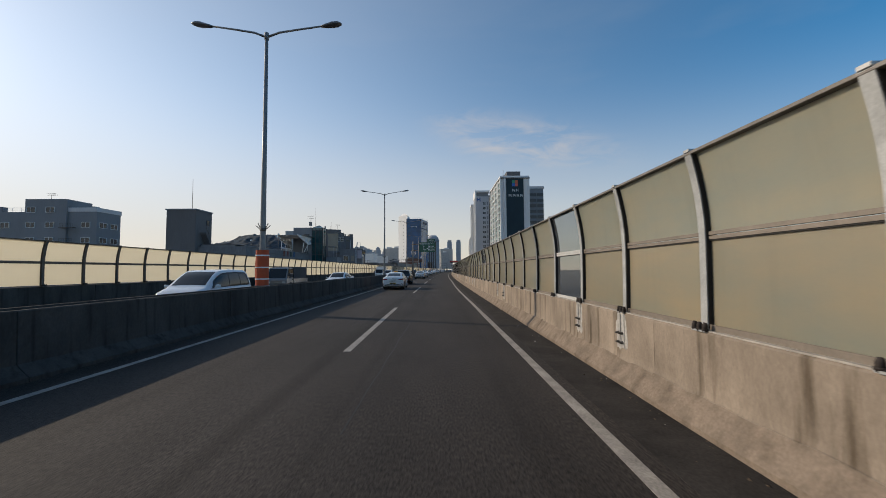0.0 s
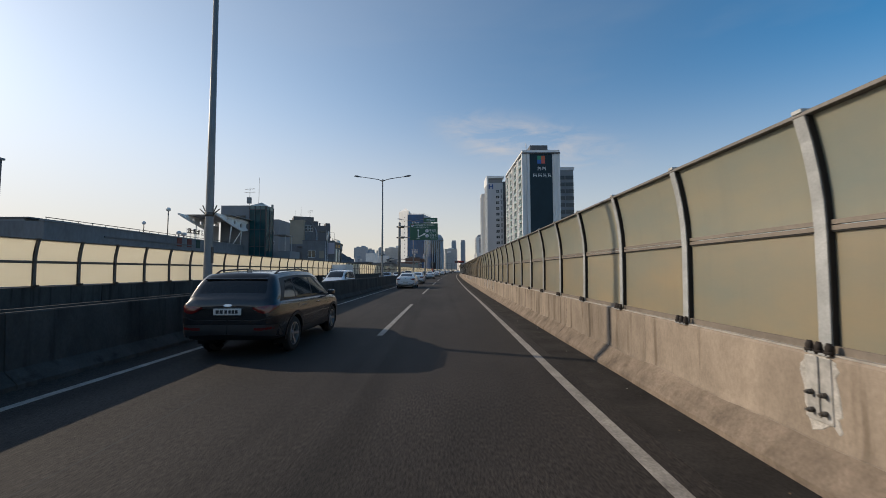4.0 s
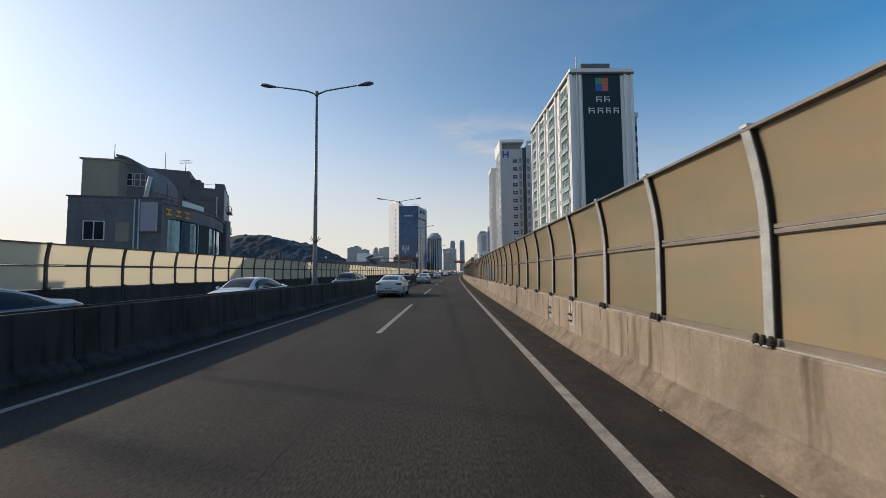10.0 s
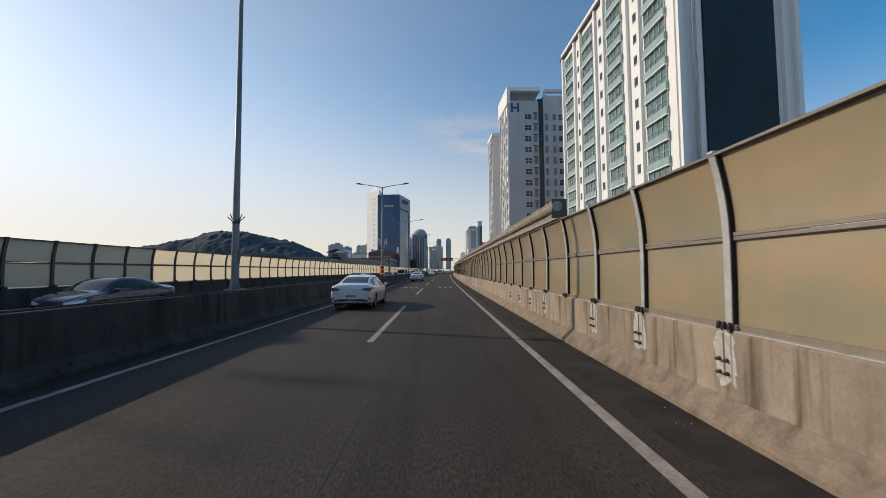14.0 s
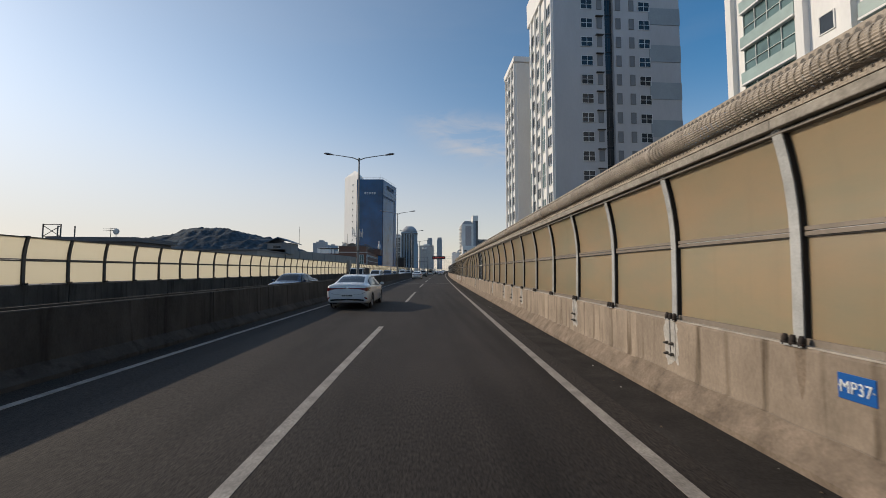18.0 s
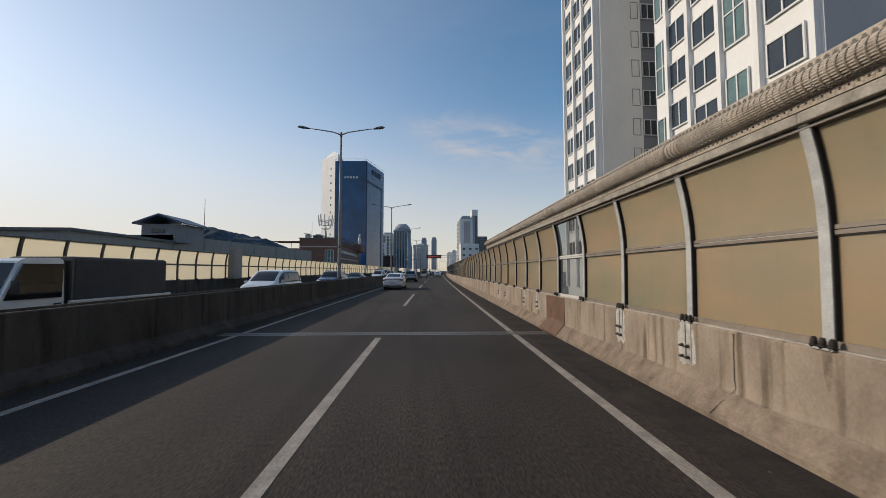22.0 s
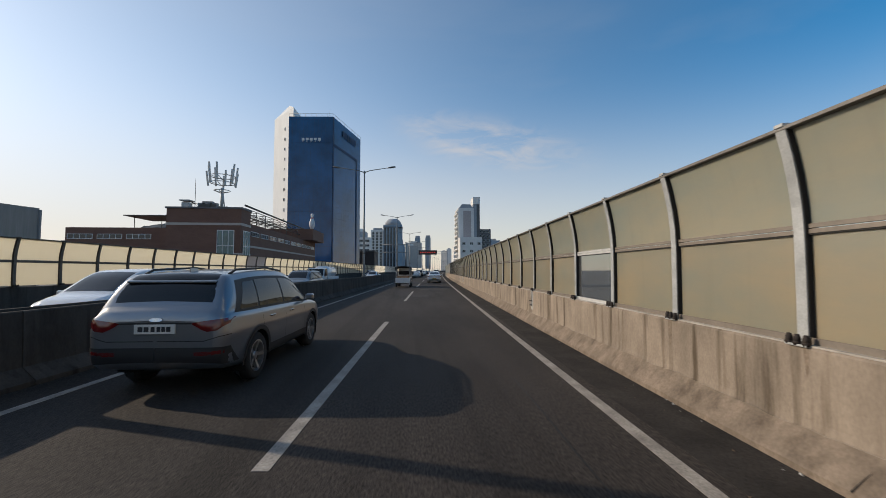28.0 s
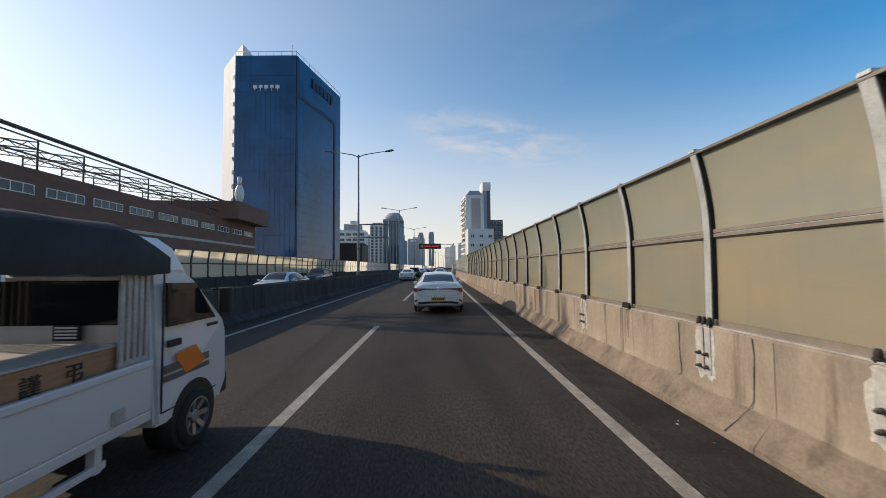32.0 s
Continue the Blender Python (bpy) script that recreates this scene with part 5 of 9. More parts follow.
FADED = surface("faded_red_banner", (0.16, 0.045, 0.035), rough=0.8, grain=0.05, stain=0.3, stain_scale=3)
for y, mt in ((87.3, FADED), (89.3, FADED), (91.2, plain("green_banner", (0.02, 0.05, 0.04), 0.7)), (93.3, plain("blue_banner", (0.03, 0.09, 0.20), 0.7))):
    bn = thing("wall_banner", pose(-34.36, y, 5.0, 0, 0, 90), "faded coloured banner on the hall wall", "banner", group="banners on the hall")
    bm = bmesh.new()
    box(bm, -0.45, -0.04, 0, 0.45, 0.03, 1.13, 0.015)
    part("cloth", bm, mt, bn)
for y, z in ((88.5, 0.72), (89.5, 0.62)):
    t = thing("roof_ventilator", pose(-35.3, y, 6.15), "round pale ventilator on a stub above the hall roof", "ventilator", group="roof ventilators")
    bm = bmesh.new()
    tube(bm, [(0, 0, 0), (0, 0, z)], 0.09, 10)
    part("stub", bm, SHEET, t)
    bm = bmesh.new()
    tube(bm, [(0, 0, z - 0.16), (0, 0, z - 0.05), (0, 0, z + 0.12), (0, 0, z + 0.26), (0, 0, z + 0.31)], [0.20, 0.30, 0.32, 0.20, 0.04], 14)
    part("cowl", bm, LIGHT_GREY, t)
# rooftop lettering
RS = thing("roof_sign", pose(-35.2, 92.7, 6.15, 0, 0, 90), "dark rooftop letters on a pale steel frame", "sign")
DARK_LETTER = plain("dark_letters", (0.035, 0.022, 0.018), 0.5)
for k in range(5):
    bm = bmesh.new()
    x = -2.6 + k * 0.56
    box(bm, x, -0.05, 0.95, x + 0.42, 0.05, 1.07)
    box(bm, x, -0.05, 1.30, x + 0.42, 0.05, 1.42)
    box(bm, x + (0.05 if k % 2 else 0.26), -0.05, 0.95, x + (0.15 if k % 2 else 0.36), 0.05, 1.62)
    part("lettering", bm, DARK_LETTER, RS)
bm = bmesh.new()
for k in range(6):
    tube(bm, [(-2.6 + 0.85 * k, 0.1, 0), (-2.6 + 0.85 * k, 0.1, 1.6)], 0.03, 5)
for z in (0.9, 1.6):
    tube(bm, [(-2.7, 0.1, z), (1.75, 0.1, z)], 0.025, 5)
part("frame", bm, FRAME_W, RS)


def lettering(body, mat, parent, at, width, height, name="lettering"):
    """Raised lettering in its local x, y plane, fitted to a width and a height."""
    me = WORDS[body].copy()
    xs, ys = [v.co.x for v in me.vertices], [v.co.y for v in me.vertices]
    me.transform(Matrix.Diagonal((width / (max(xs) - min(xs)), height / (max(ys) - min(ys)), 1, 1)) @ Matrix.Translation((-(max(xs) + min(xs)) / 2, -(max(ys) + min(ys)) / 2, 0)))
    me.name = name
    me.materials.clear()
    me.materials.append(mat)
    return part(name, me, None, parent, at=at)


lettering("GX", DARK_LETTER, RS, pose(0.95, -0.02, 1.2, 90, 0, 0), 1.15, 0.72, "letters")
# white canopy roof
CN = thing("white_canopy", pose(0, 0, 0), "white steel canopy with tapered beams pierced by round holes", "canopy")
for xb, y_tip in ((-39.7, 94.7), (-33.9, 93.9)):
    bm = bmesh.new()
    n, ln = 24, 105.2 - y_tip
    up = [(y_tip + ln * k / n, 10.55 - 0.2 * k / n) for k in range(n + 1)]
    belly = lambda f: 0.14 + 1.80 * min(f / 0.72, 1) ** 0.9 - 0.55 * max(0.0, (f - 0.72) / 0.28)
    lo = [(y, z - belly((y - y_tip) / ln)) for y, z in up]
    loops = [up + lo[::-1]]
    for k in range(5):
        f = 0.14 + 0.185 * k
        rh = 0.14 + 0.095 * k
        yc_, zc_ = y_tip + ln * f, 10.55 - 0.2 * f - 0.5 * belly(f)
        loops.append([(yc_ + rh * math.cos(2 * math.pi * q / 20), zc_ + rh * math.sin(2 * math.pi * q / 20)) for q in range(20)])
    edges = []
    for lp in loops:
        vs = [bm.verts.new((xb - 0.12, py_, pz_)) for py_, pz_ in lp]
        edges += [bm.edges.new((vs[q], vs[(q + 1) % len(vs)])) for q in range(len(vs))]
    bmesh.ops.triangle_fill(bm, use_beauty=True, edges=edges)
    out_ = bmesh.ops.extrude_face_region(bm, geom=bm.faces[:])
    bmesh.ops.translate(bm, vec=(0.24, 0, 0), verts=[g_ for g_ in out_["geom"] if isinstance(g_, bmesh.types.BMVert)])
    part("beam", bm, WHITE, CN, "tapered beam pierced by round holes")
for q in range(9):
    bm = bmesh.new()
    y = 97.2 + 0.98 * q
    tube(bm, [(-40.2, y, 10.50 - 0.02 * q), (-33.3, y, 10.50 - 0.02 * q)], 0.06, 6)
    part("purlin", bm, LIGHT_GREY, CN)
bm = bmesh.new()
box(bm, -40.6, 96.8, 10.58, -33.0, 105.6, 10.66, 0.01)
part("roof_sheet", bm, SHEET, CN)
for y0, y1 in ((100.2, 98.6), (101.2, 102.2), (103.6, 101.9)):
    bm = bmesh.new()
    tube(bm, [(-34.9, y0, 6.15), (-34.0, y1 + 0.4, 9.0)], 0.09, 8)
    part("strut", bm, WHITE, CN)
bm = bmesh.new()
tube(bm, [(-39.7, 99.0, 6.15), (-39.7, 99.0, 9.6)], 0.08, 8)
part("strut", bm, WHITE, CN)
slab(CN, "back_wall", -39.4, 100.6, 6.15, -38.9, 104.0, 9.5, LIGHT_GREY, "pale wall under the canopy")
for x, y, z in ((-35.4, 86.5, 9.6), (-46.2, 96.4, 9.1)):
    t = thing("globe_lamp", pose(x, y, GROUND_Z), "slim pole with a pale globe lamp", "lamp", group="globe lamps")
    bm = bmesh.new()
    tube(bm, [(0, 0, 0), (0, 0, z - GROUND_Z)], 0.06, 8)
    part("pole", bm, STEEL_DARK, t)
    bm = bmesh.new()
    bmesh.ops.create_icosphere(bm, subdivisions=2, radius=0.28, matrix=Matrix.Translation((0, 0, z - GROUND_Z + 0.2)))
    part("globe", bm, FRAME_W, t)

# --- stepped house group
D = thing("stepped_house", pose(-24.0, 124.3, 0, 0, 0, 14), "grey rendered house with a tan upper block and curved roof", "building")
slab(D, "wall", -7.1, 0.0, GROUND_Z, 0.0, 8.4, 8.5, SLATE)
slab(D, "rear_wall", -10.9, 8.4, GROUND_Z, 0.0, 18.0, 8.3, SLATE)
slab(D, "coping", -7.2, -0.1, 8.5, 0.1, 0.25, 8.62, DARK_GREY)
slab(D, "upper_wall", -10.9, 8.45, 8.3, -7.6, 16.0, 14.0, TAN, "tan rendered upper block")
slab(D, "upper_coping", -11.1, 8.3, 14.0, -7.5, 16.1, 14.15, TAN)
bm = bmesh.new()
arc_ = [(-8.9 + 3.9 * math.sin(q), 10.6 + 4.3 * math.cos(q)) for q in [radians(4 + 82 * n_ / 12) for n_ in range(13)]]
prism(bm, [(-8.9, 8.3), (-8.9, 14.9)] + arc_ + [(-5.0, 8.3)], 10.2, 17.5)
part("curved_roof", bm, SLATE, D, "grey barrel-shaped roof block")
bm = bmesh.new()
prism(bm, [(x, z + 0.02) for x, z in arc_] + [(x + 0.05, z + 0.22) for x, z in arc_[::-1]], 9.9, 17.6)
part("roof_edge", bm, SLATE, D)
dw = window_meshes(1.15, 1.5, 2, 2, 0.07, 0.05, FRAME_W, GLASS_DARK)
windows(D, dw, "S", 10.14, (-7.6, -6.3), (11.6,))
dw2 = window_meshes(1.6, 1.7, 2, 1, 0.08, 0.05, FRAME_W, GLASS_DARK)
windows(D, dw2, "S", -0.06, (-5.1,), (4.7, 0.6))
slab(D, "boarded_window", -3.5, -0.05, 4.6, -2.5, 0.0, 6.3, TAN, "tan boarded window")
for k in range(9):
    slab(D, "wall_joint", -7.12, -0.02, 1.2 + 0.85 * k, -0.02, 0.0, 1.23 + 0.85 * k, DARK_GREY)
for x in (-2.1, -1.75):
    bm = bmesh.new()
    tube(bm, [(x, -0.08, -2), (x, -0.08, 8.4)], 0.06, 8)
    part("drain_pipe", bm, LIGHT_GREY, D)
bm = bmesh.new()
tube(bm, [(-1.9, 1.2, 8.5), (-1.5, 1.2, 10.8)], 0.17, 10)
part("roof_duct", bm, AC_WHITE, D)
bm = bmesh.new()
tube(bm, [(-1.4, 4.5, 8.4), (-1.4, 4.5, 10.9), (-0.4, 4.5, 10.9), (-0.4, 4.5, 8.4)], 0.04, 6)
part("roof_frame", bm, STEEL_DARK, D)
antenna(-37.2, 134.5, 14.0, 3.2)
D2 = thing("apartment_block", pose(0, 0, 0), "pale grey flats beyond the tan house", "apartment building")
slab(D2, "wall", -62.8, 160, GROUND_Z, -57.0, 172, 18.2, BAND_GREY)
slab(D2, "wall", -57.0, 161.5, GROUND_Z, -52.8, 172, 18.6, MID_GREY)
windows(D2, aw, "S", 159.94, (-61.3,), [3.5 + 3.4 * k for k in range(4)])
windows(D2, aw, "S", 161.44, (-55.0,), [3.5 + 3.4 * k for k in range(4)])
E1 = thing("dark_flats", pose(-32.5, 149.3, 0, 0, 0, 25), "dark grey flats with iron balconies", "apartment building")
slab(E1, "wall", -10.1, 0, GROUND_Z, 0, 10.3, 14.9, DARK_GREY)
slab(E1, "upper_wall", -10.1, 0.1, 14.9, -4.6, 9.0, 17.3, DARK_GREY)
slab(E1, "stair_house", -4.6, 0.6, 14.9, -3.3, 5.0, 16.2, DARK_GREY)
slab(E1, "end_wall", 0, 0.1, GROUND_Z, 0.08, 10.2, 14.8, LIGHT_GREY, "pale end wall")
slab(E1, "parapet", -3.2, 0.0, 14.9, -2.75, 0.3, 15.7, DARK_GREY)
slab(E1, "parapet", -1.25, 0.0, 14.9, 0.0, 3.8, 15.7, DARK_GREY)
for y in (5.2, 8.4):
    slab(E1, "parapet_post", -0.5, y, 14.9, 0.0, y + 1.3, 15.6, DARK_GREY)
bm = bmesh.new()
tube(bm, [(-2.75, 0.15, 15.5), (-1.25, 0.15, 15.5)], 0.03, 6)
part("roof_rail", bm, STEEL, E1)
ew = window_meshes(1.7, 0.55, 3, 1, 0.05, 0.04, FRAME_D, GLASS_DARK)
windows(E1, ew, "S", -0.04, (-2.2,), (12.9, 9.6, 6.2))
ew2 = window_meshes(1.5, 2.6, 1, 2, 0.07, 0.04, FRAME_D, GLASS_DARK)
windows(E1, ew2, "S", -0.04, (-7.4,), (12.2,))
windows(E1, sw, "S", -0.04, (-4.9,), (12.8,))
ew3 = window_meshes(1.1, 1.9, 1, 1, 0.07, 0.04, FRAME_D, GLASS_DARK)
for z in (5.2, 8.6, 12.0):
    windows(E1, ew3, "E", 0.12, (5.4, 8.6), (z - 0.2,))
    bm = bmesh.new()
    box(bm, 0.08, 3.4, z - 0.25, 0.8, 7.0, z - 0.15)
    bal = part("balcony", bm, STEEL_DARK, E1, "black iron balcony")
    for r in range(5):
        bm = bmesh.new()
        zz_ = z + 0.2 * r - 0.05
        tube(bm, [(0.08, 3.45, zz_), (0.76, 3.45, zz_), (0.76, 6.95, zz_), (0.08, 6.95, zz_)], 0.025, 4)
        part("rail", bm, STEEL_DARK, bal)
bm = bmesh.new()
tube(bm, [(-0.95, -0.1, 0), (-0.95, -0.1, 13.6)], 0.08, 8)
part("drain_pipe", bm, AC_WHITE, E1)
antenna(-40.4, 147.3, 17.3, 3.0)
antenna(-38.3, 148.8, 17.3, 2.2, yagi=True)
# curved shop front
CV = thing("curved_office", pose(0, 0, 0), "low office with a curved blue glass front and grey cornice", "building")
ctr = Vector((-50.4, 127.3, 0))
RC = 26.4
def arc_wall(name, r0, r1, z0, z1, mat, a0=-6.5, a1=42, n=30, label="", parent=None):
    bm = bmesh.new()
    rings = []
    for k in range(n + 1):
        q = radians(a0 + (a1 - a0) * k / n)
        d = Vector((math.cos(q), math.sin(q), 0))
        rings.append([bm.verts.new(ctr + d * r + Vector((0, 0, z))) for r, z in ((r0, z0), (r1, z0), (r1, z1), (r0, z1))])
    for r, q in zip(rings, rings[1:]):
        for k in range(4):
            bm.faces.new((r[k], r[(k + 1) % 4], q[(k + 1) % 4], q[k]))
    bm.faces.new(rings[0]), bm.faces.new(rings[-1])
    return part(name, bm, mat, parent or CV, label)
glass_ = arc_wall("glass_front", RC - 0.6, RC - 0.25, GROUND_Z, 6.9, GLASS_SHOP, label="curved blue glass front")
arc_wall("cornice", RC - 1.2, RC, 6.9, 8.15, SLATE)
arc_wall("cornice_lip", RC - 1.2, RC + 0.12, 8.15, 8.32, DARK_GREY)
arc_wall("roof_deck", RC - 9.0, RC - 1.2, 7.2, 7.5, DARK_GREY)
arc_wall("roof_rail", RC - 0.62, RC - 0.56, 9.05, 9.12, STEEL_DARK)
arc_wall("roof_rail", RC - 0.62, RC - 0.56, 8.7, 8.75, STEEL_DARK)
for k in range(24):
    q = radians(-6 + 2 * k)
    d = Vector((math.cos(q), math.sin(q), 0))
    if k % 3 == 0:
        bm = bmesh.new()
        p = ctr + d * (RC - 0.22)
        tube(bm, [p + Vector((0, 0, GROUND_Z)), p + Vector((0, 0, 6.9))], 0.06, 5)
        part("mullion", bm, FRAME_D, glass_)
    bm = bmesh.new()
    p = ctr + d * (RC - 0.59)
    tube(bm, [p + Vector((0, 0, 8.3)), p + Vector((0, 0, 9.1))], 0.03, 5)
    part("rail_post", bm, STEEL_DARK, CV)
arc_wall("dark_bay", RC - 0.25, RC - 0.2, GROUND_Z, 6.9, NAVY, 7, 12, 5, "dark bay in the glass front")
arc_wall("roof_banner", RC - 0.5, RC - 0.42, 8.4, 9.0, SIGN_WHITE, 1, 10, 8, "pale banner along the roof edge")
slab(CV, "end_pier", -28.6, 141.0, GROUND_Z, -27.4, 142.0, 8.8, SLATE)
GOLD = plain("gold_letters", (0.50, 0.30, 0.05), 0.35, 0.6)
for k in range(3):
    a_ = -4.6 + 2.7 * k
    q = radians(a_)
    d = Vector((math.cos(q), math.sin(q), 0))
    p = ctr + d * (RC + 0.05) + Vector((0, 0, 7.15))
    bm = bmesh.new()
    box(bm, -0.38, -0.06, 0, 0.38, 0, 0.15)
    box(bm, -0.08, -0.06, 0.15, 0.08, 0, 0.46)
    box(bm, -0.34, -0.06, 0.46, 0.34, 0, 0.62)
    part("lettering", bm, GOLD, CV, at=Matrix.Translation(p) @ pose(0, 0, 0, 0, 0, a_ + 90))
slab(CV, "blade_sign", -25.4, 123.6, 5.5, -24.05, 123.85, 8.1, plain("pale_sign", (0.36, 0.34, 0.40), 0.6))

# --- flat shed and long warehouse
F1 = thing("flat_roof_house", pose(0, 0, 0), "low dark house with a flat roof and dish", "building")
slab(F1, "wall", -46, 225, GROUND_Z, -35.6, 233, 5.6, DARK_GREY)
slab(F1, "roof", -46.6, 224.4, 5.6, -35.0, 233.6, 6.2, DARK_GREY)
bm = bmesh.new()
tube(bm, [(-39.5, 227, 6.2), (-39.5, 227, 7.0)], 0.05, 6)
bmesh.ops.create_icosphere(bm, subdivisions=2, radius=0.45, matrix=Matrix.Translation((-39.5, 227, 7.2)) @ Matrix.Diagonal((1, 0.4, 1, 1)))
part("dish", bm, AC_WHITE, F1)
antenna(-41, 228, 6.2, 1.6, yagi=True)
G1 = thing("warehouse", pose(0, 0, 0), "long grey sheet-metal warehouse", "warehouse")
slab(G1, "wall", -45, 246, GROUND_Z, -27.5, 262, 5.5, SHEET)
bm = bmesh.new()
vs = [bm.verts.new(p) for p in ((-27.5, 262, GROUND_Z), (-14.6, 284, GROUND_Z), (-14.6, 284, 5.6), (-27.5, 262, 6.6), (-45, 262, GROUND_Z), (-45, 284, GROUND_Z), (-45, 284, 5.6), (-45, 262, 6.6))]
for q in ((0, 1, 2, 3), (1, 5, 6, 2), (5, 4, 7, 6), (4, 0, 3, 7), (3, 2, 6, 7), (0, 4, 5, 1)):
    bm.faces.new([vs[k] for k in q])
part("long_wall", bm, SHEET, G1)
for k in range(7):
    f = k / 6.0
    slab(G1, "wall_rib", -27.46 + 12.9 * f - 0.06, 262 + 22 * f - 0.06, GROUND_Z, -27.46 + 12.9 * f + 0.06, 262 + 22 * f + 0.06, 6.5 - f, MID_GREY)
slab(G1, "flat_roof", -45.3, 245.7, 5.5, -27.2, 262, 5.8, DARK_GREY)
G2 = thing("roof_house", pose(0, 0, 0), "dark upper storey with a shallow gable roof", "building")
slab(G2, "wall", -31.7, 262, 5.5, -26.2, 267, 8.1, MID_GREY)
bm = bmesh.new()
prism(bm, [(-32.3, 8.0), (-29.0, 9.2), (-25.6, 8.0), (-25.6, 8.2), (-29.0, 9.45), (-32.3, 8.2)], 261, 268)
part("gable_roof", bm, ROOF_BLUE, G2)
windows(G2, ew, "S", 261.94, (-29.5,), (6.9,))
antenna(-25.6, 266, 8.2, 4.2)
LT = thing("lattice_mast", pose(-66, 247, GROUND_Z), "dark steel lattice mast far off", "mast")
for x, y in ((-1.6, 0), (1.6, 0), (-1.6, 3), (1.6, 3)):
    bm = bmesh.new()
    tube(bm, [(x, y, 0), (x, y, 19.5)], 0.12, 6)
    part("leg", bm, STEEL_DARK, LT)
for k in range(9):
    z = 1 + 2.3 * k
    for p0, p1 in (((-1.6, 0, z), (1.6, 0, z)), ((-1.6, 0, z), (1.6, 0, min(19.4, z + 2.1))), ((1.6, 0, z), (-1.6, 0, min(19.4, z + 2.1)))):
        bm = bmesh.new()
        tube(bm, [p0, p1], 0.07, 5)
        part("brace", bm, STEEL_DARK, LT)

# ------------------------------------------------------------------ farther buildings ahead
# haze over the far towers and blocks exists only in these wall tones
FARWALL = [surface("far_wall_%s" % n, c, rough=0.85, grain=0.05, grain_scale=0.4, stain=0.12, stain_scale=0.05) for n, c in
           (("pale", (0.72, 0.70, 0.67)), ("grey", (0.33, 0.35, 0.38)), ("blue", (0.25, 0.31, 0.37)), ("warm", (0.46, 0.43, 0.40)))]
R = thing("apartment_tower", pose(0, 0, 0), "pale stepped apartment tower with a brown panel", "apartment building")
slab(R, "wall", 44, 516, GROUND_Z, 54.7, 534, 44.0, FARWALL[0])
bm = bmesh.new()
prism(bm, [(44.6, 44.0), (46.6, 46.6), (52.2, 46.6), (54.2, 44.0)], 516.4, 533)
part("roof_gable", bm, FARWALL[1], R)
slab(R, "lift_tower", 54.7, 518, GROUND_Z, 57.0, 528, 49.5, FARWALL[1])
slab(R, "lift_head", 54.6, 517.8, 47.0, 59.4, 528.2, 52.0, FARWALL[0])
slab(R, "lift_tower", 57.0, 518.4, GROUND_Z, 59.3, 527.6, 47.0, DARK_GREY, "dark lift tower side")
slab(R, "front_panel", 47.4, 515.8, 24, 52.8, 516, 42.0, surface("brown_panel", (0.40, 0.355, 0.345), rough=0.7), "brown panel")
slab(R, "podium", 43.6, 505, GROUND_Z, 58, 516, 23.0, FARWALL[0])
fw = window_meshes(2.1, 1.7, 2, 1, 0.1, 0.08, FRAME_W, GLASS_DARK, False)
windows(R, fw, "W", 43.94, [518 + 3.4 * k for k in range(5)], [4 + 3.1 * k for k in range(13)])
for k in range(13):
    slab(R, "balcony", 43.2, 516.4, 3.0 + 3.1 * k, 43.98, 533.6, 3.9 + 3.1 * k, FARWALL[0])
windows(R, fw, "S", 504.94, [46 + 5.0 * k for k in range(3)], (8, 13, 18))
R2 = thing("apartment_tower", pose(0, 0, 0), "darker apartment tower behind the pale one", "apartment building")
slab(R2, "wall", 59.6, 530, GROUND_Z, 69.5, 545, 31, DARK_GREY)
windows(R2, fw, "S", 529.9, [61.5 + 3.0 * k for k in range(3)], [6 + 3.2 * k for k in range(8)])
RT = thing("round_top_tower", pose(0, 0, 0), "pale glazed office tower with a dark domed top", "office building")
bm = bmesh.new()
column(bm, [(-22, 790), (-2, 790), (4, 797), (4, 815), (-22, 815)], GROUND_Z, 64)
part("wall", bm, FARWALL[2], RT)
bm = bmesh.new()
tube(bm, [(-9, 802, 64), (-9, 802, 69), (-9, 802, 73.5)], [12.5, 11, 6.5], 8)
part("round_top", bm, FARWALL[1], RT, "dark faceted dome")
slab(RT, "roof_ring", -22.4, 789.6, 60.5, 4.3, 815.4, 61.6, DARK_GREY)
slab(RT, "side_block", -39, 792, GROUND_Z, -22, 815, 57, FARWALL[0])
slab(RT, "side_roof", -36, 794, 57, -24, 812, 60, FARWALL[1])
for k in range(5):
    slab(RT, "glazing_strip", -20.6 + 4.1 * k, 789.75, GROUND_Z, -18.4 + 4.1 * k, 790, 60, GLASS_DARK)
for k in range(3):
    slab(RT, "glazing_strip", -37.2 + 5.2 * k, 791.75, GROUND_Z, -34.4 + 5.2 * k, 792, 55, GLASS_DARK)
for k in range(14):
    slab(RT, "floor_band", -39.1, 791.7, 2 + 4.0 * k, -22, 791.74, 2.8 + 4.0 * k, FARWALL[0])
for x, hw, h in ((61.6, 11.5, 150), (106.6, 11.0, 152)):
    t = thing("high_rise_tower", pose(x, 1922, GROUND_Z), "slim far high-rise tower with haze put into its colour", "apartment building", group="far high-rise towers")
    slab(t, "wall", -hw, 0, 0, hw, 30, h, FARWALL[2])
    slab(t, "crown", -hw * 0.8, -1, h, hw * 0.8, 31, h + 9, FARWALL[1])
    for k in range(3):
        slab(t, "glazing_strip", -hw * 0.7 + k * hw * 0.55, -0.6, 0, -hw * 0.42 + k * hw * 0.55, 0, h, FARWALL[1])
PB = thing("school_block", pose(0, 0, 0), "pale block with rows of dark windows", "building")
slab(PB, "wall", -36, 556, GROUND_Z, -18.6, 575, 27, FARWALL[0])
slab(PB, "roof_house", -33, 558, 27, -22, 570, 31.5, FARWALL[1])
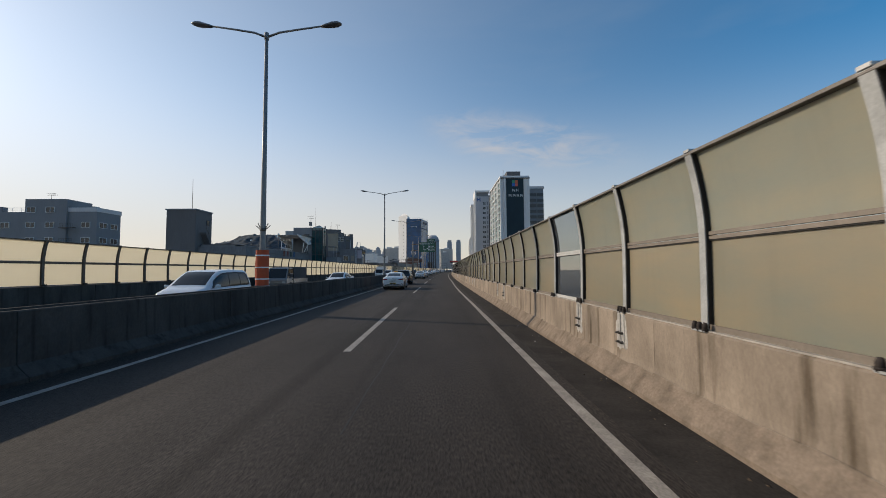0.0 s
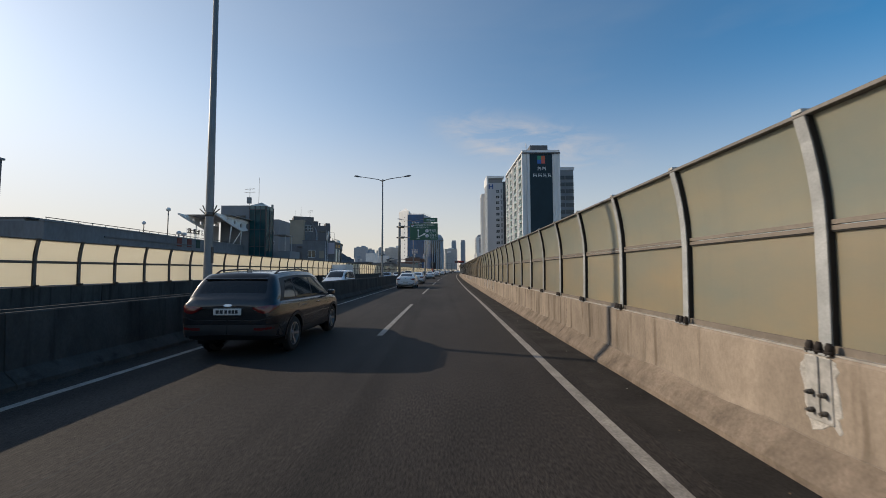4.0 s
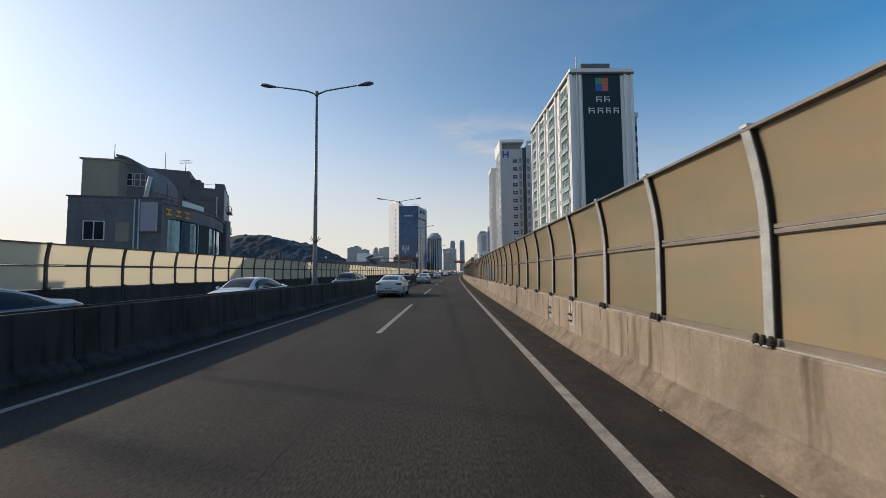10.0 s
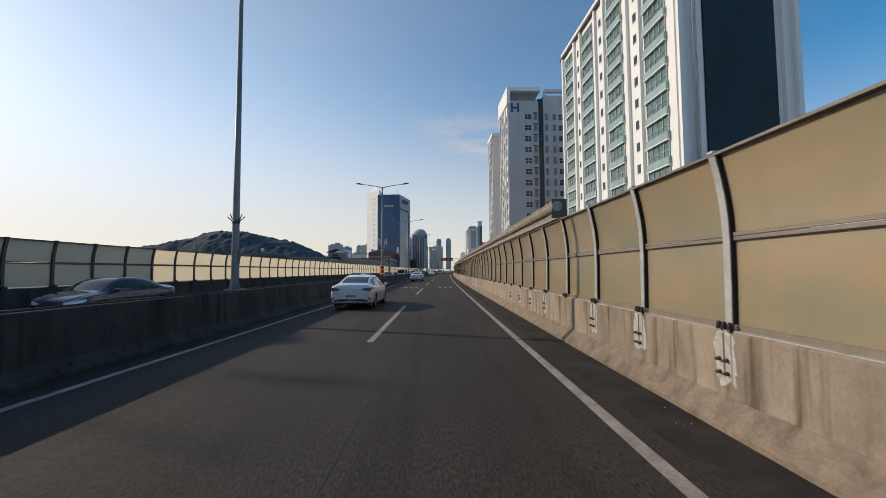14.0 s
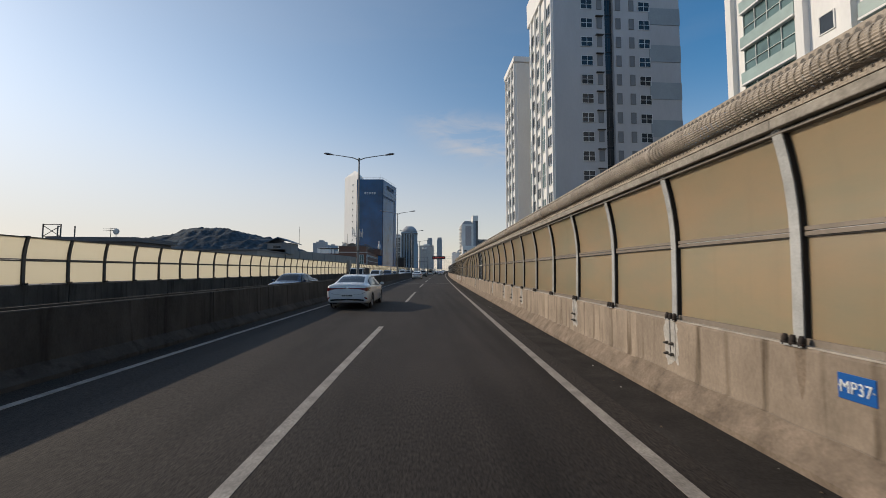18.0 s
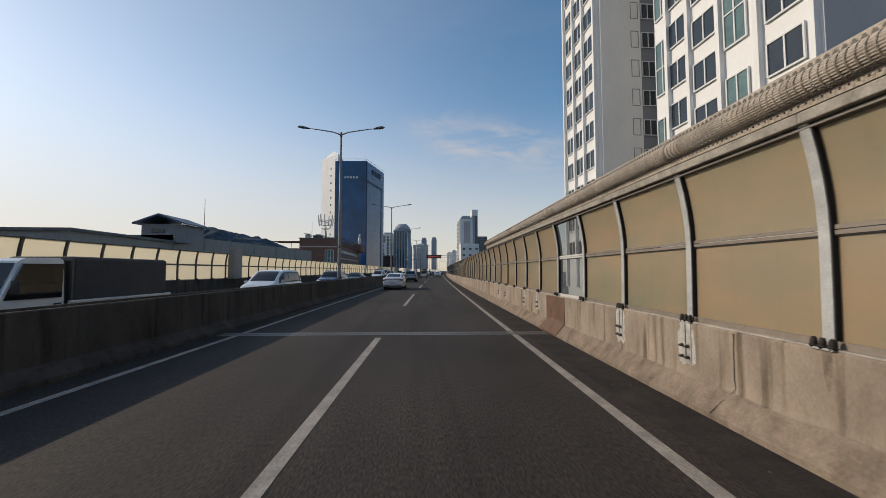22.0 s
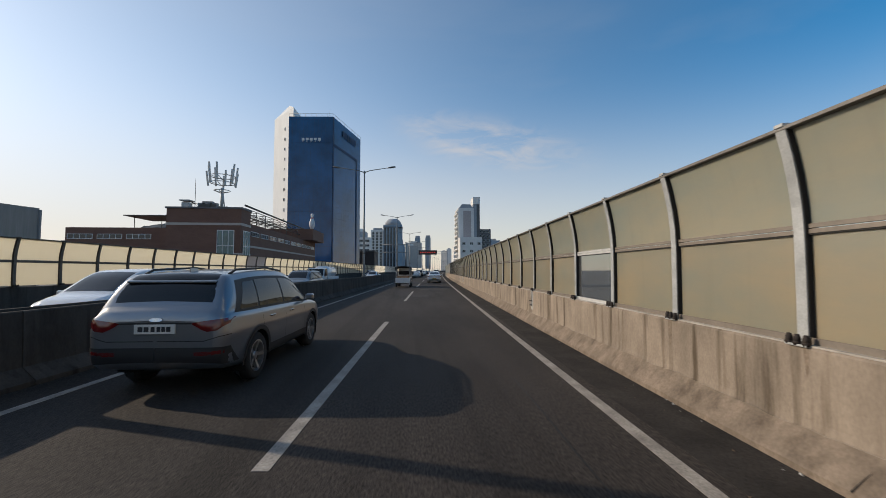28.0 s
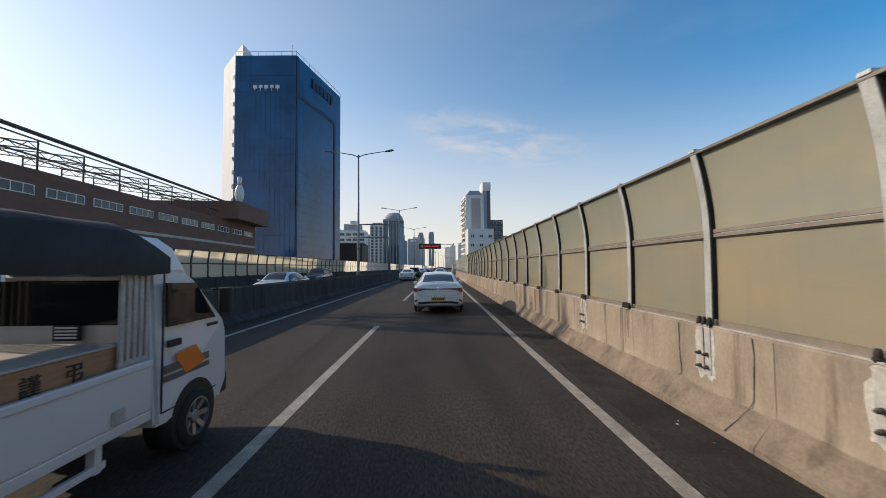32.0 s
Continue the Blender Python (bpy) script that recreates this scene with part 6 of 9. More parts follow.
slab(PB, "roof_house", -29, 560, 31.5, -25, 568, 34, FARWALL[0])
windows(PB, window_meshes(3.2, 1.8, 3, 1, 0.1, 0.08, FRAME_W, GLASS_DARK, False), "S", 555.9, [-33.8 + 4.3 * k for k in range(4)], [5.4 + 3.6 * k for k in range(6)])
DB = thing("dark_shed", pose(0, 0, 0), "low dark brown shed behind the noise wall", "building")
slab(DB, "wall", -14, 430, GROUND_Z, -5.5, 450, 10, surface("dark_brown_sheet", (0.05, 0.035, 0.03), rough=0.7))
slab(DB, "roof", -14.4, 429.6, 10, -5.1, 450.4, 10.5, DARK_GREY)
# skyline of far blocks
rng = random.Random(7)
for k in range(56):
    az = radians(-13 + 23 * rng.random())
    dist = 620 + 1150 * rng.random()
    x, y = dist * math.sin(az) + 20, dist * math.cos(az)
    if -60 < x - line(min(y, 900)).x < 45:
        x += 110 if rng.random() < 0.45 else -120
    w, d_, h = 12 + 22 * rng.random(), 12 + 10 * rng.random(), 18 + dist * (0.022 + 0.030 * rng.random())
    t = thing("far_block", pose(x, y, GROUND_Z, 0, 0, rng.uniform(-20, 20)), "far city block on the skyline in muted haze tones", "building", group="far city blocks")
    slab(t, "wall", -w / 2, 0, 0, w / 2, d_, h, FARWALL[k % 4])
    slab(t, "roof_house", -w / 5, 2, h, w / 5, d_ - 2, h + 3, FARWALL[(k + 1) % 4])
# wooded hill, the haze before it mixed into its blue-grey colour
HILLMAT = surface("haze_blue_hill", (0.036, 0.055, 0.072), rough=1.0, grain=0.7, grain_scale=0.09, stain=0.35, stain_scale=0.012, world_space=True, bump=0.6, bump_scale=0.1)
bm = bmesh.new()
nx, ny = 220, 40
gr = []
for j in range(ny + 1):
    row = []
    for i in range(nx + 1):
        x = -1350 + 1250 * i / nx
        y = 1180 + 520 * j / ny
        env = math.exp(-((x + 640) / 190) ** 2) * 120 + math.exp(-((x + 420) / 150) ** 2) * 62 + math.exp(-((x + 930) / 220) ** 2) * 74
        env *= math.sin(math.pi * min(1, j / ny)) ** 0.7
        h = env * (1 + 0.12 * noise.noise((x * 0.012, y * 0.012, 0))) + 6 * noise.noise((x * 0.06, y * 0.06, 3)) * min(1, env / 20) + 4 * noise.noise((x * 0.2, y * 0.2, 5)) * min(1, env / 20) + 5 * abs(noise.noise((x * 0.09, y * 0.09, 8))) * min(1, env / 20)
        row.append(bm.verts.new((x, y, GROUND_Z + max(0, h))))
    gr.append(row)
for j in range(ny):
    for i in range(nx):
        bm.faces.new((gr[j][i], gr[j][i + 1], gr[j + 1][i + 1], gr[j + 1][i])).smooth = True
tagged(part("hill", bm, HILLMAT), "dark wooded hill on the skyline, blued for haze", "hill", kind="structure")

# ------------------------------------------------------------------ vehicles
def car_paint(name, color, rough=0.25, metal=0.0):
    return surface(name, color, rough=rough, metal=metal, grain=0.015, grain_scale=80, stain=0.03, stain_scale=2, coat=0.7, spec=0.5)


P_WHITE = car_paint("white_car_paint", (0.66, 0.67, 0.68))
P_SILVER = car_paint("silver_car_paint", (0.25, 0.265, 0.29), 0.3, 0.75)
P_GREY = car_paint("grey_car_paint", (0.20, 0.21, 0.22), 0.3, 0.6)
P_BLACK = car_paint("black_car_paint", (0.012, 0.012, 0.014))
P_BLUE = car_paint("dark_blue_car_paint", (0.015, 0.025, 0.06))
P_ORANGE = car_paint("taxi_orange", (0.72, 0.30, 0.02))
CAR_GLASS = surface("tinted_car_glass", (0.012, 0.014, 0.016), rough=0.05, grain=0.0, stain=0.1, spec=0.45)
RUBBER = surface("tyre_rubber", (0.018, 0.018, 0.018), rough=0.85, grain=0.1, stain=0.15)
RIM = surface("alloy_rim", (0.38, 0.38, 0.39), rough=0.35, metal=0.8, grain=0.05, stain=0.15, stain_scale=9)
TRIM = surface("black_plastic_trim", (0.02, 0.02, 0.021), rough=0.55, grain=0.05, stain=0.1)
WELL = surface("wheel_well_liner", (0.006, 0.006, 0.006), rough=0.9, grain=0.1, stain=0.1)
TAIL = plain("red_tail_lens", (0.13, 0.008, 0.008), 0.15, coat=0.6)
HEAD = plain("clear_head_lens", (0.55, 0.57, 0.58), 0.12, 0.3, coat=0.6)
PLATE_W = plain("white_number_plate", (0.60, 0.60, 0.58), 0.5)
PLATE_Y = plain("yellow_number_plate", (0.55, 0.36, 0.02), 0.5)
INK = plain("plate_ink", (0.02, 0.02, 0.025), 0.6)
CHROME = plain("chrome_trim", (0.6, 0.6, 0.61), 0.15, 1.0)


def wheel_meshes(r, w, spokes=5):
    bm = bmesh.new()
    n = 28
    prof = [(r * 0.66, -w / 2 + 0.01), (r * 0.90, -w / 2), (r * 0.985, -w / 2 + 0.03), (r, 0), (r * 0.985, w / 2 - 0.03), (r * 0.90, w / 2), (r * 0.66, w / 2 - 0.01)]
    rings = [[bm.verts.new((x, q * math.cos(2 * math.pi * k / n), q * math.sin(2 * math.pi * k / n))) for k in range(n)] for q, x in prof]
    for a, b in zip(rings, rings[1:]):
        for k in range(n):
            bm.faces.new((a[k], a[(k + 1) % n], b[(k + 1) % n], b[k])).smooth = True
    tyre = mesh_of("tyre", bm, RUBBER)
    bm = bmesh.new()
    # dish, hub and spokes in one
    ro, rim_x = r * 0.67, w / 2 - 0.03
    prof = [(ro, w / 2 - 0.008), (ro * 0.93, w / 2 - 0.006), (ro * 0.90, rim_x - 0.06), (0.02, rim_x - 0.075)]
    rings = [[bm.verts.new((x, q * math.cos(2 * math.pi * k / n), q * math.sin(2 * math.pi * k / n))) for k in range(n)] for q, x in prof]
    for i, (a, b) in enumerate(zip(rings, rings[1:])):
        for k in range(n):
            f = bm.faces.new((a[k], a[(k + 1) % n], b[(k + 1) % n], b[k]))
            f.material_index = 1 if i == 2 else 0
    for s in range(spokes):
        q = 2 * math.pi * s / spokes
        for o in (-0.035, 0.035) if spokes < 8 else (0,):
            a = Vector((0, math.cos(q + o * 1.5), math.sin(q + o * 1.5)))
            t = Vector((0, -a.z, a.y))
            hw = 0.018
            vs = []
            for rr, x in ((0.03, rim_x - 0.02), (ro * 0.92, rim_x + 0.015)):
                for e in (-hw, hw):
                    vs.append(bm.verts.new(a * rr + t * e + Vector((x, 0, 0))))
            lo = [bm.verts.new(v.co - Vector((0.05, 0, 0))) for v in vs]
            for f in ((0, 1, 3, 2),):
                bm.faces.new([vs[i] for i in f])
            bm.faces.new((vs[0], vs[2], lo[2], lo[0])), bm.faces.new((vs[1], lo[1], lo[3], vs[3]))
    tube(bm, [(rim_x - 0.07, 0, 0), (rim_x + 0.0, 0, 0)], [0.075, 0.055], 12)
    rim = mesh_of("rim", bm, [RIM, TRIM])
    return tyre, rim


W_SPORT, W_MULTI = wheel_meshes(0.325, 0.22, 5), wheel_meshes(0.325, 0.22, 10)
W_SUV, W_SMALL = wheel_meshes(0.355, 0.23, 5), wheel_meshes(0.262, 0.16, 7)


# stations along a car from its tail to its nose: y, half width, underside, belt height, top height, half width of the top
SEDAN = [(-2.42, 0.70, 0.44, 0.83, 0.90, 0.50), (-2.385, 0.80, 0.35, 0.93, 1.02, 0.60), (-2.25, 0.87, 0.27, 0.985, 1.085, 0.68), (-1.95, 0.91, 0.23, 0.99, 1.105, 0.70),
         (-1.75, 0.92, 0.21, 0.985, 1.14, 0.69), (-1.35, 0.925, 0.20, 0.975, 1.275, 0.645), (-0.95, 0.93, 0.19, 0.965, 1.385, 0.61), (-0.45, 0.93, 0.18, 0.955, 1.455, 0.605),
         (0.0, 0.93, 0.18, 0.945, 1.47, 0.61), (0.40, 0.93, 0.18, 0.935, 1.445, 0.61), (0.75, 0.925, 0.18, 0.925, 1.35, 0.635), (1.15, 0.92, 0.18, 0.91, 1.13, 0.70),
         (1.40, 0.915, 0.18, 0.895, 0.995, 0.75), (1.60, 0.905, 0.18, 0.875, 0.955, 0.75), (1.95, 0.88, 0.19, 0.825, 0.895, 0.71), (2.20, 0.82, 0.20, 0.755, 0.815, 0.62),
         (2.36, 0.70, 0.24, 0.66, 0.71, 0.50), (2.42, 0.55, 0.32, 0.55, 0.58, 0.36)]
SUV = [(-2.25, 0.74, 0.52, 0.93, 1.00, 0.56), (-2.22, 0.84, 0.44, 1.01, 1.10, 0.68), (-2.14, 0.895, 0.36, 1.055, 1.18, 0.775), (-2.00, 0.915, 0.33, 1.065, 1.42, 0.735),
       (-1.84, 0.925, 0.31, 1.065, 1.585, 0.69), (-1.60, 0.93, 0.28, 1.06, 1.625, 0.675), (-1.00, 0.935, 0.27, 1.05, 1.67, 0.67), (-0.30, 0.935, 0.26, 1.04, 1.675, 0.67),
       (0.30, 0.935, 0.26, 1.03, 1.64, 0.665), (0.65, 0.93, 0.26, 1.02, 1.53, 0.68), (1.00, 0.93, 0.26, 1.01, 1.30, 0.72), (1.25, 0.925, 0.26, 0.995, 1.12, 0.775),
       (1.45, 0.92, 0.26, 0.975, 1.065, 0.78), (1.85, 0.89, 0.28, 0.915, 0.995, 0.73), (2.10, 0.82, 0.30, 0.835, 0.90, 0.63), (2.22, 0.68, 0.36, 0.735, 0.785, 0.50), (2.26, 0.54, 0.42, 0.62, 0.655, 0.40)]
MPV = [(-2.25, 0.78, 0.46, 0.95, 1.06, 0.64), (-2.22, 0.87, 0.38, 1.00, 1.22, 0.74), (-2.10, 0.91, 0.32, 1.02, 1.50, 0.735), (-1.92, 0.92, 0.29, 1.02, 1.66, 0.72),
       (-1.40, 0.925, 0.27, 1.015, 1.72, 0.715), (-0.40, 0.925, 0.25, 1.01, 1.725, 0.71), (0.35, 0.925, 0.25, 1.00, 1.67, 0.70), (0.75, 0.92, 0.25, 0.99, 1.52, 0.705),
       (1.20, 0.92, 0.25, 0.98, 1.25, 0.75), (1.50, 0.91, 0.25, 0.96, 1.07, 0.78), (1.85, 0.88, 0.27, 0.90, 0.98, 0.73), (2.10, 0.81, 0.30, 0.82, 0.88, 0.63), (2.22, 0.68, 0.36, 0.73, 0.77, 0.50), (2.26, 0.54, 0.42, 0.62, 0.65, 0.40)]
CARS = {"sedan": (SEDAN, 0.325, -1.40, 1.44), "suv": (SUV, 0.355, -1.30, 1.38), "mpv": (MPV, 0.33, -1.36, 1.40), "box": (MPV, 0.32, -1.36, 1.40)}


def station(tab, y):
    """The numbers of a car's cross-section at y, flowing smoothly from one station to the next."""
    y = min(max(y, tab[0][0]), tab[-1][0])
    for i in range(len(tab) - 1):
        if y <= tab[i + 1][0]:
            break
    a, b = tab[i], tab[i + 1]
    h = b[0] - a[0]
    f = (y - a[0]) / h
    out = []
    for c in range(1, 6):
        d = (b[c] - a[c]) / h
        da = (d + (a[c] - tab[i - 1][c]) / (a[0] - tab[i - 1][0])) / 2 if i > 0 else d
        db = (d + (tab[i + 2][c] - b[c]) / (tab[i + 2][0] - b[0])) / 2 if i + 2 < len(tab) else d
        f2, f3 = f * f, f * f * f
        out.append((2 * f3 - 3 * f2 + 1) * a[c] + (f3 - 2 * f2 + f) * h * da + (3 * f2 - 2 * f3) * b[c] + (f3 - f2) * h * db)
    return out


def section(tab, y):
    """Half a cross-section, from the underside's middle over the side to the top's middle."""
    hw, zb, zs, zr, wr = station(tab, y)
    d = zs - zb
    low = [(0.0, zb), (0.45 * hw, zb), (0.86 * hw, zb + 0.01), (0.945 * hw, zb + 0.05), (0.968 * hw, zb + 0.14 * d), (0.975 * hw, zb + 0.26 * d), (0.983 * hw, zb + 0.38 * d), (0.992 * hw, zb + 0.50 * d),
           (1.0 * hw, zb + 0.62 * d), (0.999 * hw, zb + 0.74 * d), (0.984 * hw, zb + 0.82 * d), (0.978 * hw, zb + 0.92 * d), (0.955 * hw, zs)]
    xb, ze = 0.935 * hw, zr - min(0.05, 0.4 * (zr - zs))
    z1 = zs + min(0.012, 0.2 * (ze - zs))
    side = [(xb + (wr - xb) * f + 0.030 * math.sin(math.pi * f) * min(1, (ze - zs) / 0.3), z1 + (ze - z1) * f) for f in (0.0, 0.2, 0.4, 0.6, 0.8, 1.0)]
    k = zr - ze
    top = [(0.955 * wr, ze + 0.55 * k), (0.87 * wr, ze + 0.82 * k), (0.6 * wr, ze + 0.97 * k), (0.3 * wr, zr + 0.006), (0.0, zr + 0.010)]
    return low + side + top


BELT, EAVE = 13, 18      # where the glass begins and ends in a half section


def half_at(tab, y, z):
    """Half width of the body at a place along it and a height."""
    h = section(tab, y)
    if z <= h[0][1] or z >= h[-1][1]:
        return 0.0
    for a, b in zip(h[1:], h[2:]):
        if z <= b[1]:
            return a[0] + (b[0] - a[0]) * (z - a[1]) / max(1e-6, b[1] - a[1])
    return 0.0


LENSES, SHELLS = {}, {}


def lens(name, mat, tab, rows, sgn, front=False, lift=0.012):
    key = (name, mat.name, tab[0], len(tab), tuple(rows), sgn, front)
    if key not in LENSES:
        LENSES[key] = mesh_of(name, conform(tab, rows, sgn, front, lift), mat)
    return LENSES[key]


def conform(tab, rows, sgn, front=False, lift=0.012, n=4, m=4):
    """A lens or trim lying on the rounded tail or nose of a body; rows give x, upper and lower height."""
    bm = bmesh.new()
    end, way = (tab[-1][0], -1) if front else (tab[0][0], 1)
    grid_ = []
    for j, ((x0, a0, b0), (x1, a1, b1)) in enumerate(zip(rows, rows[1:])):
        for k in range(m if j < len(rows) - 2 else m + 1):
            f = k / m
            x, a, b = x0 + (x1 - x0) * f, a0 + (a1 - a0) * f, b0 + (b1 - b0) * f
            col = []
            for q in range(n + 1):
                z = b + (a - b) * q / n
                y = end
                while half_at(tab, y, z) < abs(x) and abs(y - end) < 0.7:
                    y += 0.008 * way
                col.append(bm.verts.new((sgn * (x + 0.004), y - lift * way, z)))
            grid_.append(col)
    for c, d in zip(grid_, grid_[1:]):
        for q in range(n):
            bm.faces.new((c[q], d[q], d[q + 1], c[q + 1])).smooth = True
    return bm


def shell(kind, paint):
    """The painted body in one skin, with round openings over the wheels."""
    if (kind, paint.name) in SHELLS:
        return SHELLS[kind, paint.name]
    tab, r, yr, yf = CARS[kind]
    y0, y1 = tab[0][0], tab[-1][0]
    ys = sorted({round(y0 + (y1 - y0) * i / 74, 4) for i in range(75)} | {s_[0] for s_ in tab[:3] + tab[-3:]})
    bm = bmesh.new()
    rings = []
    for y in ys:
        h = section(tab, y)
        rings.append([bm.verts.new((x, y, z)) for x, z in h] + [bm.verts.new((-x, y, z)) for x, z in h[-2:0:-1]])
    n = len(rings[0])
    ro = r + 0.045
    def gap(v):
        return min(math.hypot(v.co.y - yw, v.co.z - r) for yw in (yr, yf)) / ro if abs(v.co.x) > 0.5 and v.co.z < 1.2 else 9
    for a, b in zip(rings, rings[1:]):
        for k in range(n):
            q = (a[k], a[(k + 1) % n], b[(k + 1) % n], b[k])
            if all(gap(v) < 1 for v in q):
                continue
            bm.faces.new(q).smooth = True
    bm.faces.new(rings[0][::-1]), bm.faces.new(rings[-1])
    for v in [v for v in bm.verts if not v.link_faces]:
        bm.verts.remove(v)
    for v in bm.verts:
        if gap(v) < 1:
            yw = yr if abs(v.co.y - yr) < abs(v.co.y - yf) else yf
            f = ro / max(1e-4, math.hypot(v.co.y - yw, v.co.z - r))
            v.co.y, v.co.z = yw + (v.co.y - yw) * f, r + (v.co.z - r) * f
    me = mesh_of("body", bm, paint)
    SHELLS[kind, paint.name] = me
    return me


def side_patch(tab, ya, yb, sgn, f0, f1, n=8, slope_a=0.0, slope_b=0.0, lift=0.006):
    """A pane or stripe on the side of the cabin, from f0 to f1 of the way from belt to eave."""
    bm = bmesh.new()
    rows = []
    for j in range(6):
        f = f0 + (f1 - f0) * j / 5
        row = []
        for k in range(n + 1):
            y = ya + slope_a * f + (yb + slope_b * f - ya - slope_a * f) * k / n
            s_ = section(tab, y)[BELT:EAVE + 1]
            u = f * 5
            i = min(4, int(u))
            x = s_[i][0] + (s_[i + 1][0] - s_[i][0]) * (u - i)
            z = s_[i][1] + (s_[i + 1][1] - s_[i][1]) * (u - i)
            row.append(bm.verts.new((sgn * (x + lift), y, z + lift * 0.4)))
        rows.append(row)
    for a, b in zip(rows, rows[1:]):
        for k in range(n):
            bm.faces.new((a[k], a[k + 1], b[k + 1], b[k])).smooth = True
    return bm


def top_patch(tab, ya, yb, n=8, lift=0.006, width=0.93):
    """Windscreen or rear window, laid on the sloping end of the cabin."""
    bm = bmesh.new()
    rows = []
    for j in range(n + 1):
        y = ya + (yb - ya) * j / n
        s_ = section(tab, y)[EAVE:]
        h = [(x * width, z + lift) for x, z in s_]
        rows.append([bm.verts.new((x, y, z)) for x, z in h] + [bm.verts.new((-x, y, z)) for x, z in h[-2::-1]])
    for a, b in zip(rows, rows[1:]):
        for k in range(len(a) - 1):
            bm.faces.new((a[k], a[k + 1], b[k + 1], b[k])).smooth = True
    return bm


KIT = {}


def kit(key, make, mats):
    """One mesh for alike pieces of all cars of a kind."""
    if key not in KIT:
        KIT[key] = mesh_of(key[0], make(), mats)
    return KIT[key]


def strip_on_side(tab, ya, yb, z0, z1, sgn, lift=0.004, n=10, lean=0.0):
    """A gap, stripe or moulding on the painted side between two heights."""
    bm = bmesh.new()
    rows = []
    for j in range(7):
        z = z0 + (z1 - z0) * j / 6
        rows.append([bm.verts.new((sgn * (half_at(tab, y, z) + lift), y, z)) for y in [ya + (yb - ya) * k / n + lean * (1 - j / 6) for k in range(n + 1)]])
    for a, b in zip(rows, rows[1:]):
        for k in range(n):
            bm.faces.new((a[k], a[k + 1], b[k + 1], b[k])).smooth = True
    return bm


def wheel_well(tab, r, yw, sgn):
    bm = bmesh.new()
    x = half_at(tab, yw, r + 0.2)
    n, ro = 26, r + 0.05
    a = [bm.verts.new((sgn * (x - 0.012), yw + ro * math.cos(q), r + ro * math.sin(q))) for q in [math.pi * (-0.12 + 1.24 * k / n) for k in range(n + 1)]]
    b = [bm.verts.new((sgn * (x - 0.32), v.co.y, v.co.z)) for v in a]
    for k in range(n):
        bm.faces.new((a[k], a[k + 1], b[k + 1], b[k])).smooth = True
    bm.faces.new(b)
    return bm


